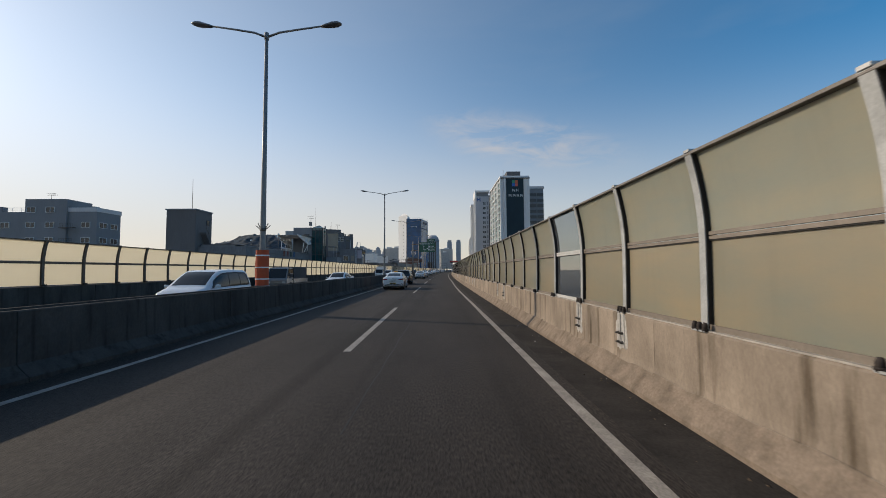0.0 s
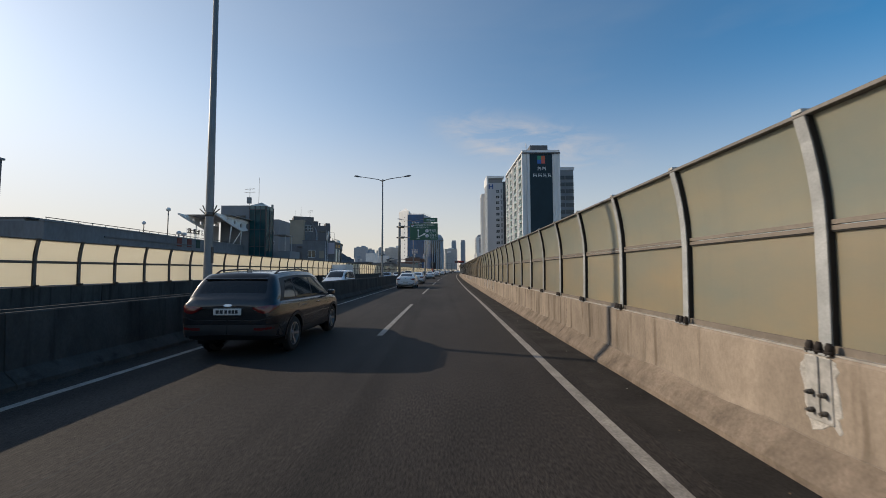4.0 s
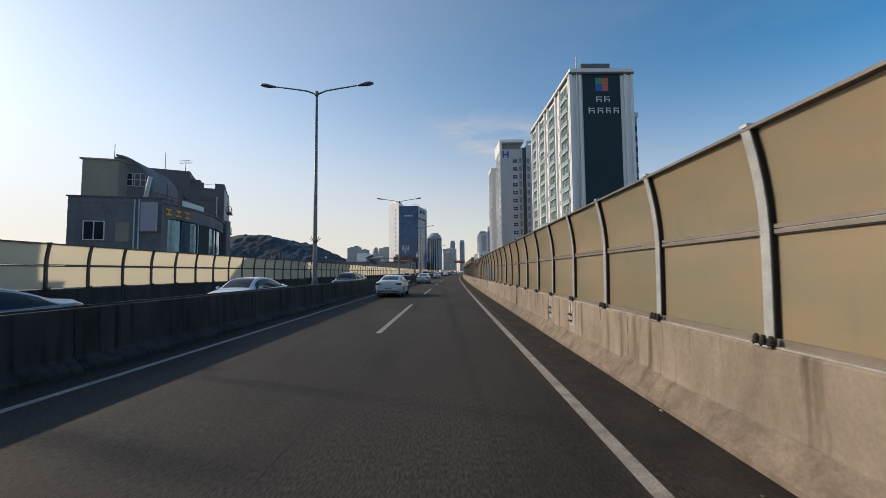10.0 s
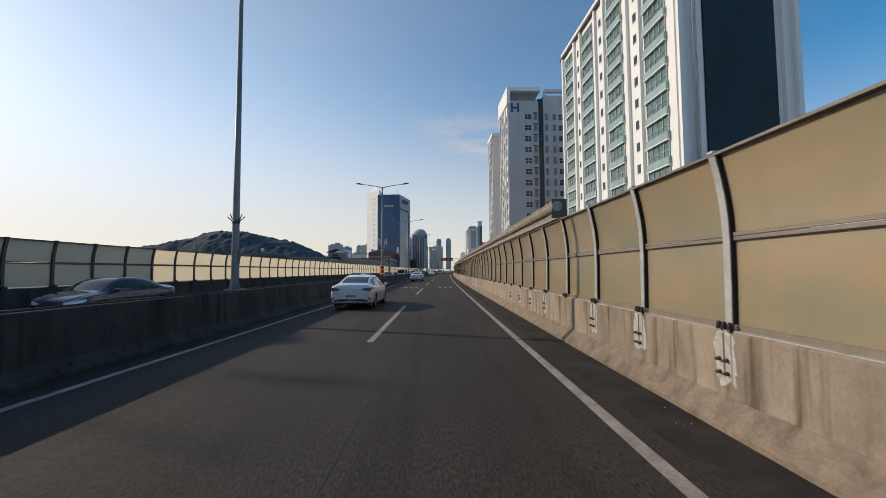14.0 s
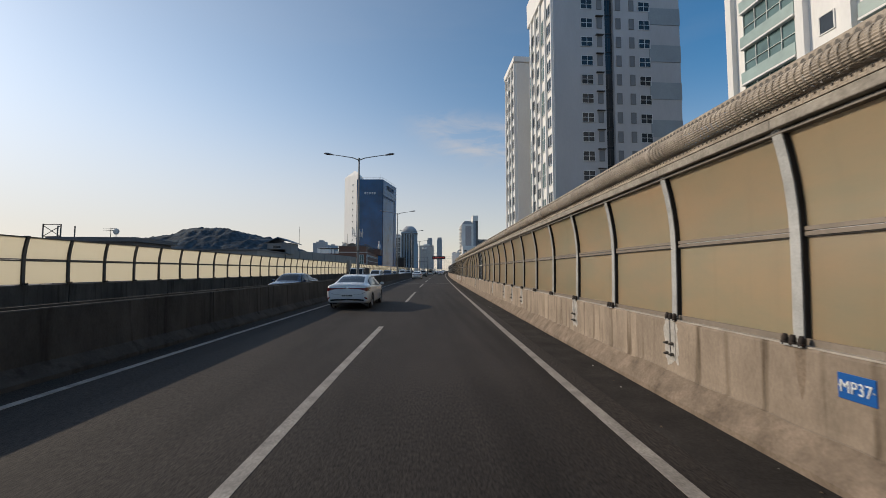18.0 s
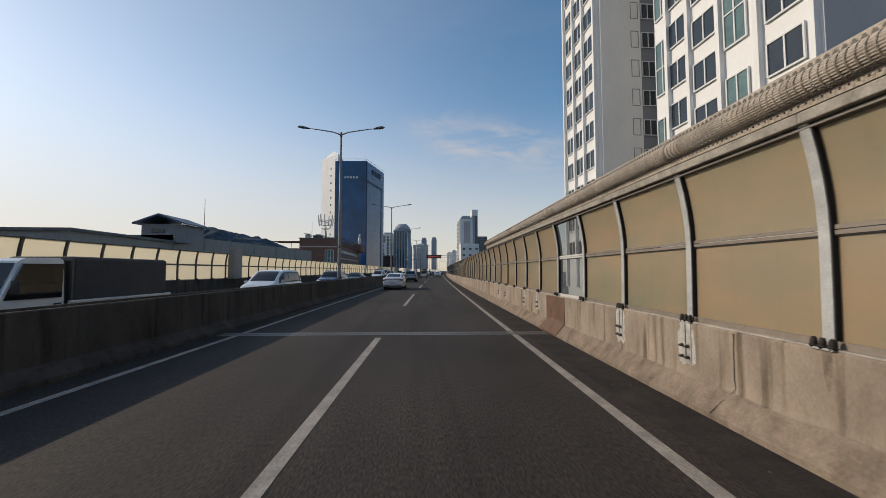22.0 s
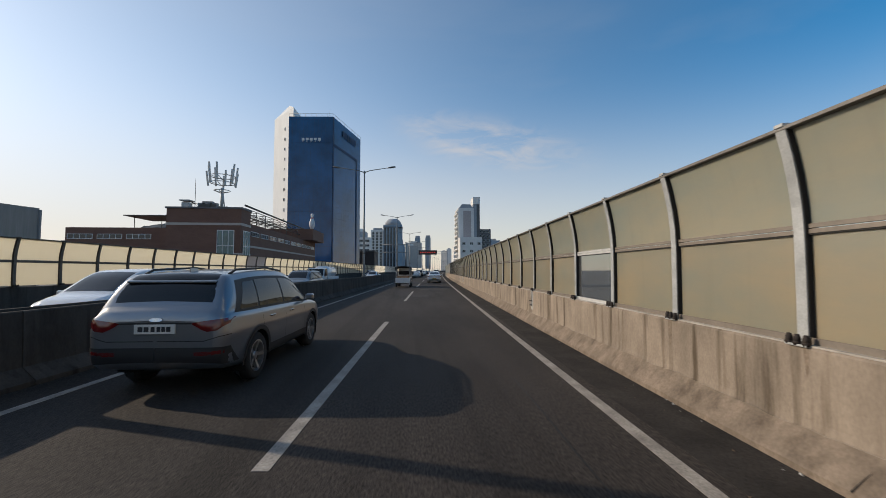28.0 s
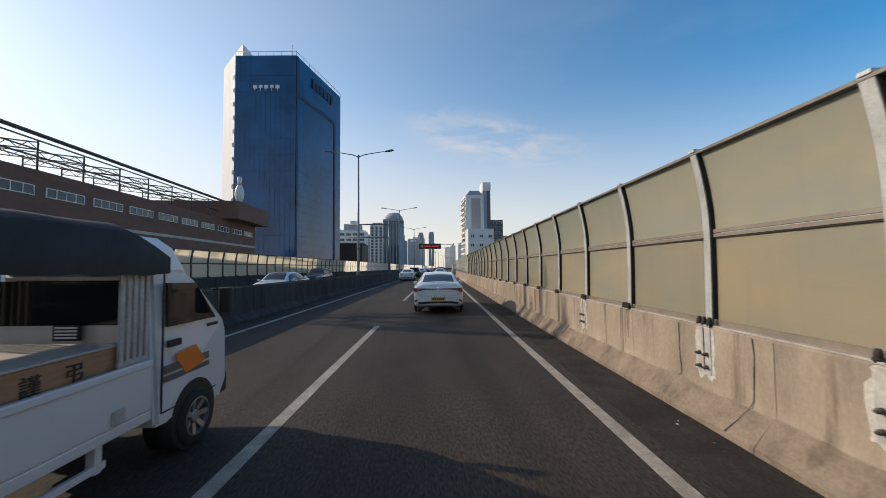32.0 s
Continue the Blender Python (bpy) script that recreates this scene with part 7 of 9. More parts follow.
def car(m, label, paint, kind="sedan", wheels=None, plate=PLATE_W, tail="wide", group="cars on the expressway", category="car", name="car", scale=1.0):
    t = thing(name, m if scale == 1.0 else m @ Matrix.Diagonal((1.0, scale, 1.0, 1)), label, category, group)
    tab, r, yr, yf = CARS[kind]
    tall = kind != "sedan"
    y0, y1 = tab[0][0], tab[-1][0]
    part("body", shell(kind, paint), None, t)
    roof = {"sedan": (-1.80, -1.00, 0.52, 1.33), "suv": (-2.105, -1.74, 0.50, 1.20), "mpv": (-2.17, -1.98, 0.50, 1.40), "box": (-2.17, -1.98, 0.50, 1.40)}[kind]
    part("rear_window", kit(("rear_window", kind), lambda: top_patch(tab, roof[0], roof[1]), CAR_GLASS), None, t)
    part("windscreen", kit(("windscreen", kind), lambda: top_patch(tab, roof[2], roof[3]), CAR_GLASS), None, t)
    ya, yb, ym, yq = {"sedan": (-1.62, 1.10, -0.22, -1.18), "suv": (-1.86, 1.02, -0.20, -1.22), "mpv": (-2.02, 1.22, -0.15, -1.15), "box": (-2.02, 1.22, -0.15, -1.15)}[kind]
    for sgn in (-1, 1):
        part("window_trim", kit(("window_trim", kind, sgn), lambda: side_patch(tab, ya - 0.10, yb + 0.12, sgn, 0.0, 0.90, 24, 0.30, -0.30, 0.003), TRIM), None, t, "black window surround")
        part("side_window", kit(("side_window", kind, sgn, 0), lambda: side_patch(tab, ym + 0.035, yb, sgn, 0.06, 0.82, 12, 0.02, -0.42), CAR_GLASS), None, t)
        part("side_window", kit(("side_window", kind, sgn, 1), lambda: side_patch(tab, yq + 0.02, ym - 0.035, sgn, 0.06, 0.82, 12, 0.10, 0.02), CAR_GLASS), None, t)
        part("quarter_window", kit(("quarter_window", kind, sgn), lambda: side_patch(tab, ya + 0.02, yq - 0.025, sgn, 0.07, 0.80, 6, 0.42, 0.10), CAR_GLASS), None, t)
        yk = yb - 0.14
        hb, zk = half_at(tab, yk, station(tab, yk)[2] - 0.01), station(tab, yk)[2]
        def mirror():
            bm = bmesh.new()
            box(bm, sgn * (hb + 0.02) - 0.035, yk - 0.03, zk + 0.01, sgn * (hb + 0.02) + 0.035, yk + 0.04, zk + 0.05)
            x0, x1 = sorted((sgn * (hb + 0.03), sgn * (hb + 0.20)))
            box(bm, x0, yk - 0.04, zk + 0.025, x1, yk + 0.09, zk + 0.155, 0.035)
            return bm
        part("mirror", kit(("mirror", kind, paint.name, sgn), mirror, paint), None, t)
        zh = station(tab, 0)[2] - 0.12
        for yh in (ym - 0.62, ym + 0.28):
            def handle():
                bm = bmesh.new()
                xs = half_at(tab, yh, zh)
                box(bm, sgn * (xs + 0.006) - 0.016, yh - 0.10, zh - 0.014, sgn * (xs + 0.006) + 0.016, yh + 0.10, zh + 0.014, 0.006)
                return bm
            part("door_handle", kit(("door_handle", kind, paint.name, sgn, yh), handle, CHROME if tall else paint), None, t)
        zlo, zhi = tab[8][2] + 0.14, station(tab, 0)[2] - 0.012
        for yd in (ym + 1.05, ym, yq + 0.06):
            part("door_gap", kit(("door_gap", kind, sgn, yd), lambda: strip_on_side(tab, yd - 0.004, yd + 0.004, zlo if yd > yq + 0.1 else zhi - 0.36, zhi, sgn, 0.002, 1), TRIM), None, t)
        part("sill", kit(("sill", kind, sgn), lambda: strip_on_side(tab, yr + r + 0.06, yf - r - 0.06, tab[8][2] + 0.012, tab[8][2] + (0.20 if kind == "suv" else 0.05), sgn, 0.006), TRIM), None, t, "dark sill")
        if kind == "suv":
            for yw in (yr, yf):
                def flare():
                    bm = bmesh.new()
                    rows = []
                    for rr in (r + 0.042, r + 0.105):
                        row = []
                        for k in range(21):
                            q = math.pi * (-0.04 + 1.08 * k / 20)
                            y, z = yw + rr * math.cos(q), r + rr * math.sin(q)
                            row.append(bm.verts.new((sgn * (half_at(tab, y, max(z, station(tab, y)[1] + 0.06)) + 0.010), y, z)))
                        rows.append(row)
                    for k in range(20):
                        bm.faces.new((rows[0][k], rows[0][k + 1], rows[1][k + 1], rows[1][k])).smooth = True
                    return bm
                part("arch_cladding", kit(("arch_cladding", kind, sgn, yw), flare, TRIM), None, t, "black wheel arch cladding")
    wm = wheels or (W_SUV if kind == "suv" else W_SPORT)
    for yw in (yr, yf):
        for sgn in (-1, 1):
            x0 = half_at(tab, yw, r + 0.2)
            part("wheel_arch", kit(("wheel_arch", kind, sgn, yw), lambda: wheel_well(tab, r, yw, sgn), WELL), None, t)
            w = part("wheel", wm[0], None, t, "tyre on an alloy rim", pose(sgn * (x0 - 0.125), yw, r, 0, 0, 0 if sgn > 0 else 180))
            part("rim", wm[1], None, w)
    zs = station(tab, y0 + 0.14)[2]
    for sgn in (-1, 1):
        if tail == "wide":
            rows = [(0.42, zs - 0.085, zs - 0.10), (0.52, zs - 0.065, zs - 0.145), (0.66, zs - 0.045, zs - 0.175), (0.80, zs - 0.03, zs - 0.17), (0.895, zs - 0.035, zs - 0.10)]
        elif tail == "square":
            rows = [(0.44, zs - 0.07, zs - 0.20), (0.56, zs - 0.055, zs - 0.215), (0.72, zs - 0.045, zs - 0.21), (0.84, zs - 0.04, zs - 0.19), (0.905, zs - 0.05, zs - 0.12)]
        elif tail == "slim":
            rows = [(0.03, zs - 0.075, zs - 0.105), (0.45, zs - 0.065, zs - 0.115), (0.65, zs - 0.06, zs - 0.15), (0.80, zs - 0.05, zs - 0.21), (0.895, zs - 0.06, zs - 0.17)]
        else:
            rows = [(0.46, zs - 0.085, zs - 0.10), (0.58, zs - 0.065, zs - 0.17), (0.66, zs - 0.055, zs - 0.20), (0.78, zs - 0.04, zs - 0.185), (0.89, zs - 0.03, zs - 0.10)]
        part("tail_lamp", lens("tail_lamp", TAIL, tab, rows, sgn), None, t, "red tail lamp")
        up = 0.0 if not tall else 0.16
        part("head_lamp", lens("head_lamp", HEAD, tab, [(0.40, 0.66 + up, 0.60 + up), (0.58, 0.70 + up, 0.58 + up), (0.74, 0.735 + up, 0.60 + up), (0.85, 0.75 + up, 0.66 + up)], sgn, True), None, t, "clear head lamp")
        zr_ = 0.50 if not tall else 0.60
        part("reflector", lens("reflector", TAIL, tab, [(0.72, zr_ + 0.035, zr_ - 0.005), (0.78, zr_ + 0.02, zr_ - 0.045), (0.83, zr_ - 0.01, zr_ - 0.075)] if not tall else [(0.50, zr_, zr_ - 0.045), (0.70, zr_ + 0.005, zr_ - 0.05), (0.86, zr_ + 0.02, zr_ - 0.02)], sgn), None, t, "red bumper reflector")
        part("bumper_gap", lens("bumper_gap", TRIM, tab, [(0.02, 0.652, 0.645), (0.55, 0.652, 0.645), (0.66, 0.70, 0.692), (0.80, 0.78, 0.772), (0.90, 0.80, 0.792)] if not tall else [(0.02, 0.745, 0.735), (0.62, 0.745, 0.735), (0.80, 0.80, 0.79), (0.905, 0.82, 0.81)], sgn, lift=0.005), None, t)
        part("rear_valance", lens("rear_valance", TRIM, tab, [(0.0, 0.46, 0.40), (0.45, 0.46, 0.38), (0.70, 0.43, 0.36)] if not tall else [(0.0, 0.66, 0.47), (0.5, 0.66, 0.46), (0.78, 0.66, 0.44), (0.895, 0.66, 0.42)], sgn), None, t)
    zp = 0.545 if plate is PLATE_Y else (zs - 0.155 if tail == "square" else 0.60)
    if tall:
        zp = 0.90
    yp = y0
    while half_at(tab, yp, zp) < 0.26:
        yp += 0.005
    bm = bmesh.new()
    box(bm, -0.26, yp - 0.022, zp - 0.062, 0.26, yp + 0.02, zp + 0.062, 0.006)
    pl = part("number_plate", bm, plate, t)
    for x0, x1 in ((-0.21, -0.15), (-0.135, -0.075), (-0.045, 0.005), (0.03, 0.075), (0.09, 0.135), (0.15, 0.205)):
        bm = bmesh.new()
        box(bm, x0, yp - 0.0255, zp - 0.032, x1, yp - 0.02, zp + 0.032)
        part("plate_bar", bm, INK, pl)
    if kind == "suv":
        part("lamp_bar", kit(("lamp_bar", kind), lambda: conform(tab, [(-0.47, zs - 0.082, zs - 0.102), (0.0, zs - 0.075, zs - 0.10), (0.47, zs - 0.082, zs - 0.102)], 1, n=1, m=8), TRIM), None, t, "dark bar between the tail lamps")
    part("badge", kit(("badge", kind, tail), lambda: conform(tab, [(-0.085, zs - 0.035, zs - 0.05), (-0.05, zs - 0.02, zs - 0.065), (0.05, zs - 0.02, zs - 0.065), (0.085, zs - 0.035, zs - 0.05)], 1, n=2, m=2), CHROME), None, t)
    part("grille", lens("grille", TRIM, tab, [(-0.48, 0.56, 0.42), (-0.2, 0.585, 0.40), (0.2, 0.585, 0.40), (0.48, 0.56, 0.42)], 1, True), None, t)
    if kind == "suv":
        for sgn in (-1, 1):
            bm = bmesh.new()
            tube(bm, [(sgn * 0.60, -1.62, 1.61), (sgn * 0.61, -1.45, 1.675), (sgn * 0.615, -0.4, 1.71), (sgn * 0.61, 0.25, 1.655)], 0.018, 6)
            part("roof_rail", bm, TRIM, t)
        part("roof_spoiler", kit(("roof_spoiler", kind, paint.name), lambda: spoiler(), paint), None, t)
    zr = station(tab, roof[1] + 0.25)[3]
    bm = bmesh.new()
    prism(bm, [(-0.014, zr - 0.01), (0.014, zr - 0.01), (0.004, zr + 0.06), (-0.004, zr + 0.06)], roof[1] + 0.18, roof[1] + 0.36)
    part("roof_aerial", bm, paint, t)
    return t


def spoiler():
    bm = bmesh.new()
    box(bm, -0.60, -1.98, 1.565, 0.60, -1.70, 1.60, 0.014)
    for v in bm.verts:
        v.co.z += (v.co.y + 1.70) * 0.10 - 0.05 * (v.co.x / 0.6) ** 2
    return bm


def at_road(s, lat, away=True):
    return on_line(s, lat, 0.004, 0 if away else 180)


taxi = car(at_road(35.0, -3.68), "white taxi with orange side stripes and roof lamp", P_WHITE, wheels=W_MULTI, plate=PLATE_Y, name="taxi", category="taxi")
for sgn in (-1, 1):
    part("stripe", strip_on_side(SEDAN, -1.62, -1.22, 0.34, 0.968, sgn, 0.005, 6, 0.78), P_ORANGE, taxi, "orange stripe")
    part("stripe", strip_on_side(SEDAN, -0.88, -0.56, 0.34, 0.968, sgn, 0.005, 6, 0.62), P_ORANGE, taxi, "orange stripe")
    part("stripe", side_patch(SEDAN, -1.66, -1.34, sgn, 0.0, 1.0, 5, 0.52, 0.52, 0.010), P_ORANGE, taxi, "orange stripe")
bm = bmesh.new()
box(bm, -0.15, -0.22, 1.475, 0.15, -0.08, 1.575, 0.02)
part("roof_lamp", bm, P_ORANGE, taxi, "orange taxi roof lamp")
for k in range(4):
    bm = strip_on_side(SEDAN, 0.22 + 0.13 * k, 0.31 + 0.13 * k, 0.70, 0.79, 1, 0.004, 1)
    part("lettering", bm, INK, taxi)
for x0, x1, z, h in ((0.02, 0.40, 0.885, 0.045), (-0.30, 0.28, 0.76, 0.022), (-0.34, 0.16, 0.695, 0.014)):
    part("lettering", conform(SEDAN, [(x0, z + h, z), ((x0 + x1) / 2, z + h, z), (x1, z + h, z)], 1, n=1, m=3), INK, taxi)
car(at_road(87.75, -3.85), "white saloon car with square red tail lamps on the expressway", P_WHITE, wheels=W_MULTI, tail="square")
for s in (75.1, 117.3, 146.5, 188.0, 243.0):
    car(at_road(s, -3.8), "white saloon car standing ahead in the traffic", P_WHITE, wheels=W_SPORT, tail="slim" if s > 150 else "wide")
car(at_road(265.5, -3.75), "silver grey SUV with black cladding on the expressway", P_SILVER, "suv", tail="hook")
lead = car(at_road(310.4, 0.1), "white taxi saloon with a full-width tail lamp", P_WHITE, plate=PLATE_Y, tail="slim", name="taxi", category="taxi")
for sgn in (-1, 1):
    part("stripe", side_patch(SEDAN, -1.72, -1.38, sgn, 0.0, 1.0, 5, 0.52, 0.52, 0.010), P_ORANGE, lead, "orange stripe")
car(at_road(46.0, -4.0), "black SUV with roof rails standing in the traffic", P_BLACK, "suv", tail="hook")
# traffic farther on
for s, lat, p, k, lb in ((344.5, -4.0, P_WHITE, "sedan", "white saloon car far ahead in traffic"), (353.5, 0.1, P_WHITE, "sedan", "white saloon car far ahead in traffic"),
                         (358, -4.1, P_BLACK, "suv", "black SUV far ahead in traffic"), (371, 0.1, P_GREY, "mpv", "grey van far ahead in traffic"),
                         (377, -4.0, P_WHITE, "sedan", "white saloon car far ahead in traffic"), (392, 0.0, P_WHITE, "suv", "white SUV far ahead in traffic"),
                         (399, -4.0, P_BLUE, "sedan", "dark saloon car far ahead in traffic"), (418, 0.0, P_BLACK, "sedan", "black saloon car far ahead in traffic"), (424, -4.0, P_SILVER, "sedan", "silver saloon car far ahead in traffic")):
    car(at_road(s, lat), lb, p, k)
# oncoming side
for s, lat, p, k, lb in ((16.2, -9.4, P_WHITE, "box", "white boxy compact car on the oncoming side"), (37.5, -9.4, P_WHITE, "sedan", "white saloon car on the oncoming side"),
                         (70.4, -9.4, P_WHITE, "mpv", "white people carrier with roof rails, oncoming"), (96.3, -9.4, P_SILVER, "sedan", "silver saloon car on the oncoming side"),
                         (108, -9.4, P_WHITE, "sedan", "white saloon car on the oncoming side"), (125.4, -9.4, P_BLACK, "suv", "black SUV on the oncoming side"), (171.1, -9.4, P_SILVER, "sedan", "silver saloon car on the oncoming side"), (143, -12.9, P_BLUE, "sedan", "dark blue saloon car, oncoming"),
                         (195.0, -9.4, P_BLUE, "sedan", "dark blue saloon car on the oncoming side"), (229, -9.4, P_WHITE, "mpv", "white van on the oncoming side"),
                         (242, -9.4, P_BLUE, "suv", "dark blue SUV on the oncoming side"), (252, -9.4, P_BLACK, "sedan", "black saloon car on the oncoming side"),
                         (270.2, -9.4, P_WHITE, "mpv", "white people carrier on the oncoming side"), (286, -9.4, P_GREY, "suv", "grey SUV on the oncoming side"),
                         (318, -9.4, P_WHITE, "sedan", "white saloon car on the oncoming side"), (336, -12.9, P_BLACK, "suv", "black SUV on the oncoming side")):
    car(at_road(s, lat, False), lb, p, k, scale=0.88 if k == "box" else 1.0)


def truck(m, label, cab_paint, load="open", length=4.9, width=1.7, small=False):
    """A cab-over light truck; its front looks along +y, its middle at the origin."""
    t = thing("light_truck", m, label, "truck", "light trucks")
    L2, w = length / 2, width / 2
    zc, dz = 0.42, 0.08 if small else 0.0
    H = 1.67 if small else 1.95
    yc = L2 - (1.05 if small else 1.45)
    bm = bmesh.new()
    o = [(yc, zc - 0.08), (L2 - 0.12, zc - 0.12), (L2, zc + 0.05), (L2 - 0.015, zc + 0.5 + dz), (L2 - 0.10, zc + 0.62 + dz), (L2 - 0.48, H - 0.1), (L2 - 0.60, H - 0.02), (yc + 0.06, H), (yc, H - 0.04)]
    for sgn in (0,):
        a = [bm.verts.new((-w * (0.97 if z > 1.2 else 1.0) + (0.06 if z > H - 0.15 else 0), y, z)) for y, z in o]
        b = [bm.verts.new((w * (0.97 if z > 1.2 else 1.0) - (0.06 if z > H - 0.15 else 0), y, z)) for y, z in o]
        n = len(o)
        for k in range(n):
            bm.faces.new((a[k], a[(k + 1) % n], b[(k + 1) % n], b[k]))
        bm.faces.new(a), bm.faces.new(b[::-1])
        bmesh.ops.bevel(bm, geom=bm.edges[:], offset=0.03, segments=2, affect='EDGES')
    part("cab", bm, cab_paint, t)
    for sgn in (-1, 1):
        bm = bmesh.new()
        x = sgn * (w * 0.985 + 0.006)
        pts = [(yc + 0.12, zc + 0.66 + dz), (L2 - (0.22 if small else 0.16), zc + 0.66 + dz), (L2 - (0.56 if small else 0.50), H - 0.14), (yc + 0.10, H - 0.13)]
        vs = [bm.verts.new((x + d, y, z)) for d in (0, -sgn * 0.02) for y, z in pts]
        for q in ((0, 1, 2, 3), (7, 6, 5, 4), (0, 4, 5, 1), (1, 5, 6, 2), (2, 6, 7, 3), (3, 7, 4, 0)):
            bm.faces.new([vs[k] for k in q])
        part("side_window", bm, CAR_GLASS, t)
        bm = bmesh.new()
        for q in ((yc + 0.05, zc + 0.02, yc + 0.062, zc + 1.2), (yc + 0.05, zc + 0.02, L2 - 0.2, zc + 0.032)):
            box(bm, x - 0.006, q[0], q[1], x + 0.006, q[2], q[3])
        part("door_gap", bm, TRIM, t)
        bm = bmesh.new()
        box(bm, x - 0.012, yc + 0.12, zc + 0.48 + dz, x + 0.018, yc + 0.28, zc + 0.54 + dz, 0.006)
        part("door_handle", bm, TRIM, t)
        bm = bmesh.new()
        tube(bm, [(x, L2 - 0.30, zc + 0.95 + dz), (x + sgn * 0.08, L2 - 0.24, zc + 0.95 + dz)], 0.015, 6)
        x0, x1 = sorted((x + sgn * 0.05, x + sgn * 0.19))
        box(bm, x0, L2 - 0.28, zc + 0.78, x1, L2 - 0.21, zc + 1.05, 0.02)
        part("mirror", bm, TRIM, t)
        if small:
            bm = bmesh.new()
            box(bm, x - 0.004, yc + 0.08, zc + 0.27, x + 0.004, L2 - 0.08, zc + 0.32)
            box(bm, x - 0.004, yc + 0.08, zc + 0.34, x + 0.004, L2 - 0.08, zc + 0.41)
            part("grey_stripe", bm, P_GREY, t)
            bm = bmesh.new()
            vs = [bm.verts.new((x + sgn * 0.007, y, z)) for y, z in ((yc + 0.36, zc + 0.28), (yc + 0.66, zc + 0.34), (yc + 0.50, zc + 0.52), (yc + 0.20, zc + 0.48))]
            bm.faces.new(vs)
            part("door_decal", bm, plain("orange_decal", (0.75, 0.20, 0.02), 0.4), t, "orange and yellow door decal")
            bm = bmesh.new()
            box(bm, x - 0.004, L2 - 0.36, zc + 0.66, x + 0.005, L2 - 0.18, zc + 0.69)
            part("lettering", bm, INK, t)
    bm = bmesh.new()
    vs = [bm.verts.new((x, y, z)) for x, y, z in ((-w * 0.86, L2 - 0.115, zc + 0.66 + dz), (w * 0.86, L2 - 0.115, zc + 0.66 + dz), (w * 0.82, L2 - 0.475, H - 0.12), (-w * 0.82, L2 - 0.475, H - 0.12))]
    bm.faces.new(vs)
    for v in bm.verts:
        v.co.y += 0.02
    part("windscreen", bm, CAR_GLASS, t)
    bm = bmesh.new()
    box(bm, -w * 0.98, L2 - 0.1, zc - 0.1, w * 0.98, L2 + 0.05, zc + 0.12, 0.03)
    part("front_bumper", bm, TRIM if small else cab_paint, t)
    for sgn in (-1, 1):
        bm = bmesh.new()
        box(bm, sgn * w * 0.72 - 0.13, L2 - 0.05, zc + 0.22, sgn * w * 0.72 + 0.13, L2 + 0.02, zc + 0.38, 0.02)
        part("head_lamp", bm, HEAD, t)
    bm = bmesh.new()
    box(bm, -0.40, -L2 + 0.1, 0.34, -0.28, L2 - 0.4, 0.50)
    box(bm, 0.28, -L2 + 0.1, 0.34, 0.40, L2 - 0.4, 0.50)
    for k in range(5):
        box(bm, -0.28, -L2 + 0.2 + k * 0.6, 0.38, 0.28, -L2 + 0.28 + k * 0.6, 0.46)
    part("chassis", bm, TRIM, t)
    zb = 0.52 if small else 0.66
    bm = bmesh.new()
    box(bm, -w, -L2, zb - 0.08, w, yc - 0.06, zb, 0.01)
    part("bed_floor", bm, cab_paint, t)
    hb = 0.40 if small else 0.32
    if small:
        bm = bmesh.new()
        prism(bm, [(-w * 0.88, H - 0.02), (w * 0.88, H - 0.02), (w * 0.84, H + 0.18), (w * 0.72, H + 0.27), (-w * 0.72, H + 0.27), (-w * 0.84, H + 0.18)], yc + 0.02, yc + 0.44)
        for v in bm.verts:
            if v.co.y > yc + 0.4 and v.co.z > H:
                v.co.y -= 0.14 if v.co.z < H + 0.2 else 0.22
        part("roof_deflector", bm, cab_paint, t, "white wind deflector")
        for yy in (-L2 + 0.45, -L2 + 1.0, yc - 0.5):
            bm = bmesh.new()
            box(bm, w - 0.10, yy - 0.03, 0.24, w - 0.04, yy + 0.03, zb - 0.08)
            part("guard_stay", bm, cab_paint, t)
        bm = bmesh.new()
        box(bm, w - 0.06, -L2 + 0.4, 0.26, w - 0.03, yc - 0.45, 0.31)
        part("side_guard", bm, cab_paint, t)
    for sgn in (-1, 1):
        bm = bmesh.new()
        x0, x1 = sorted((sgn * w, sgn * (w - 0.035)))
        box(bm, x0, -L2, zb, x1, yc - 0.06, zb + hb, 0.012)
        x0, x1 = sorted((sgn * (w + 0.014), sgn * (w - 0.04)))
        box(bm, x0, -L2, zb + hb - 0.05, x1, yc - 0.06, zb + hb + 0.008, 0.01)
        sd = part("bed_side", bm, cab_paint, t)
        for yy in (-L2 + 0.35, yc - 0.4):
            bm = bmesh.new()
            box(bm, sgn * (w + 0.012) - 0.012, yy - 0.05, zb + 0.02, sgn * (w + 0.012) + 0.012, yy + 0.05, zb + 0.12, 0.004)
            part("latch", bm, STEEL, sd)
    bm = bmesh.new()
    box(bm, -w + 0.04, -L2 - 0.03, zb, w - 0.04, -L2, zb + hb, 0.012)
    part("tailgate", bm, cab_paint, t)
    wm, r = (W_SMALL, 0.262) if small else (W_SPORT, 0.325)
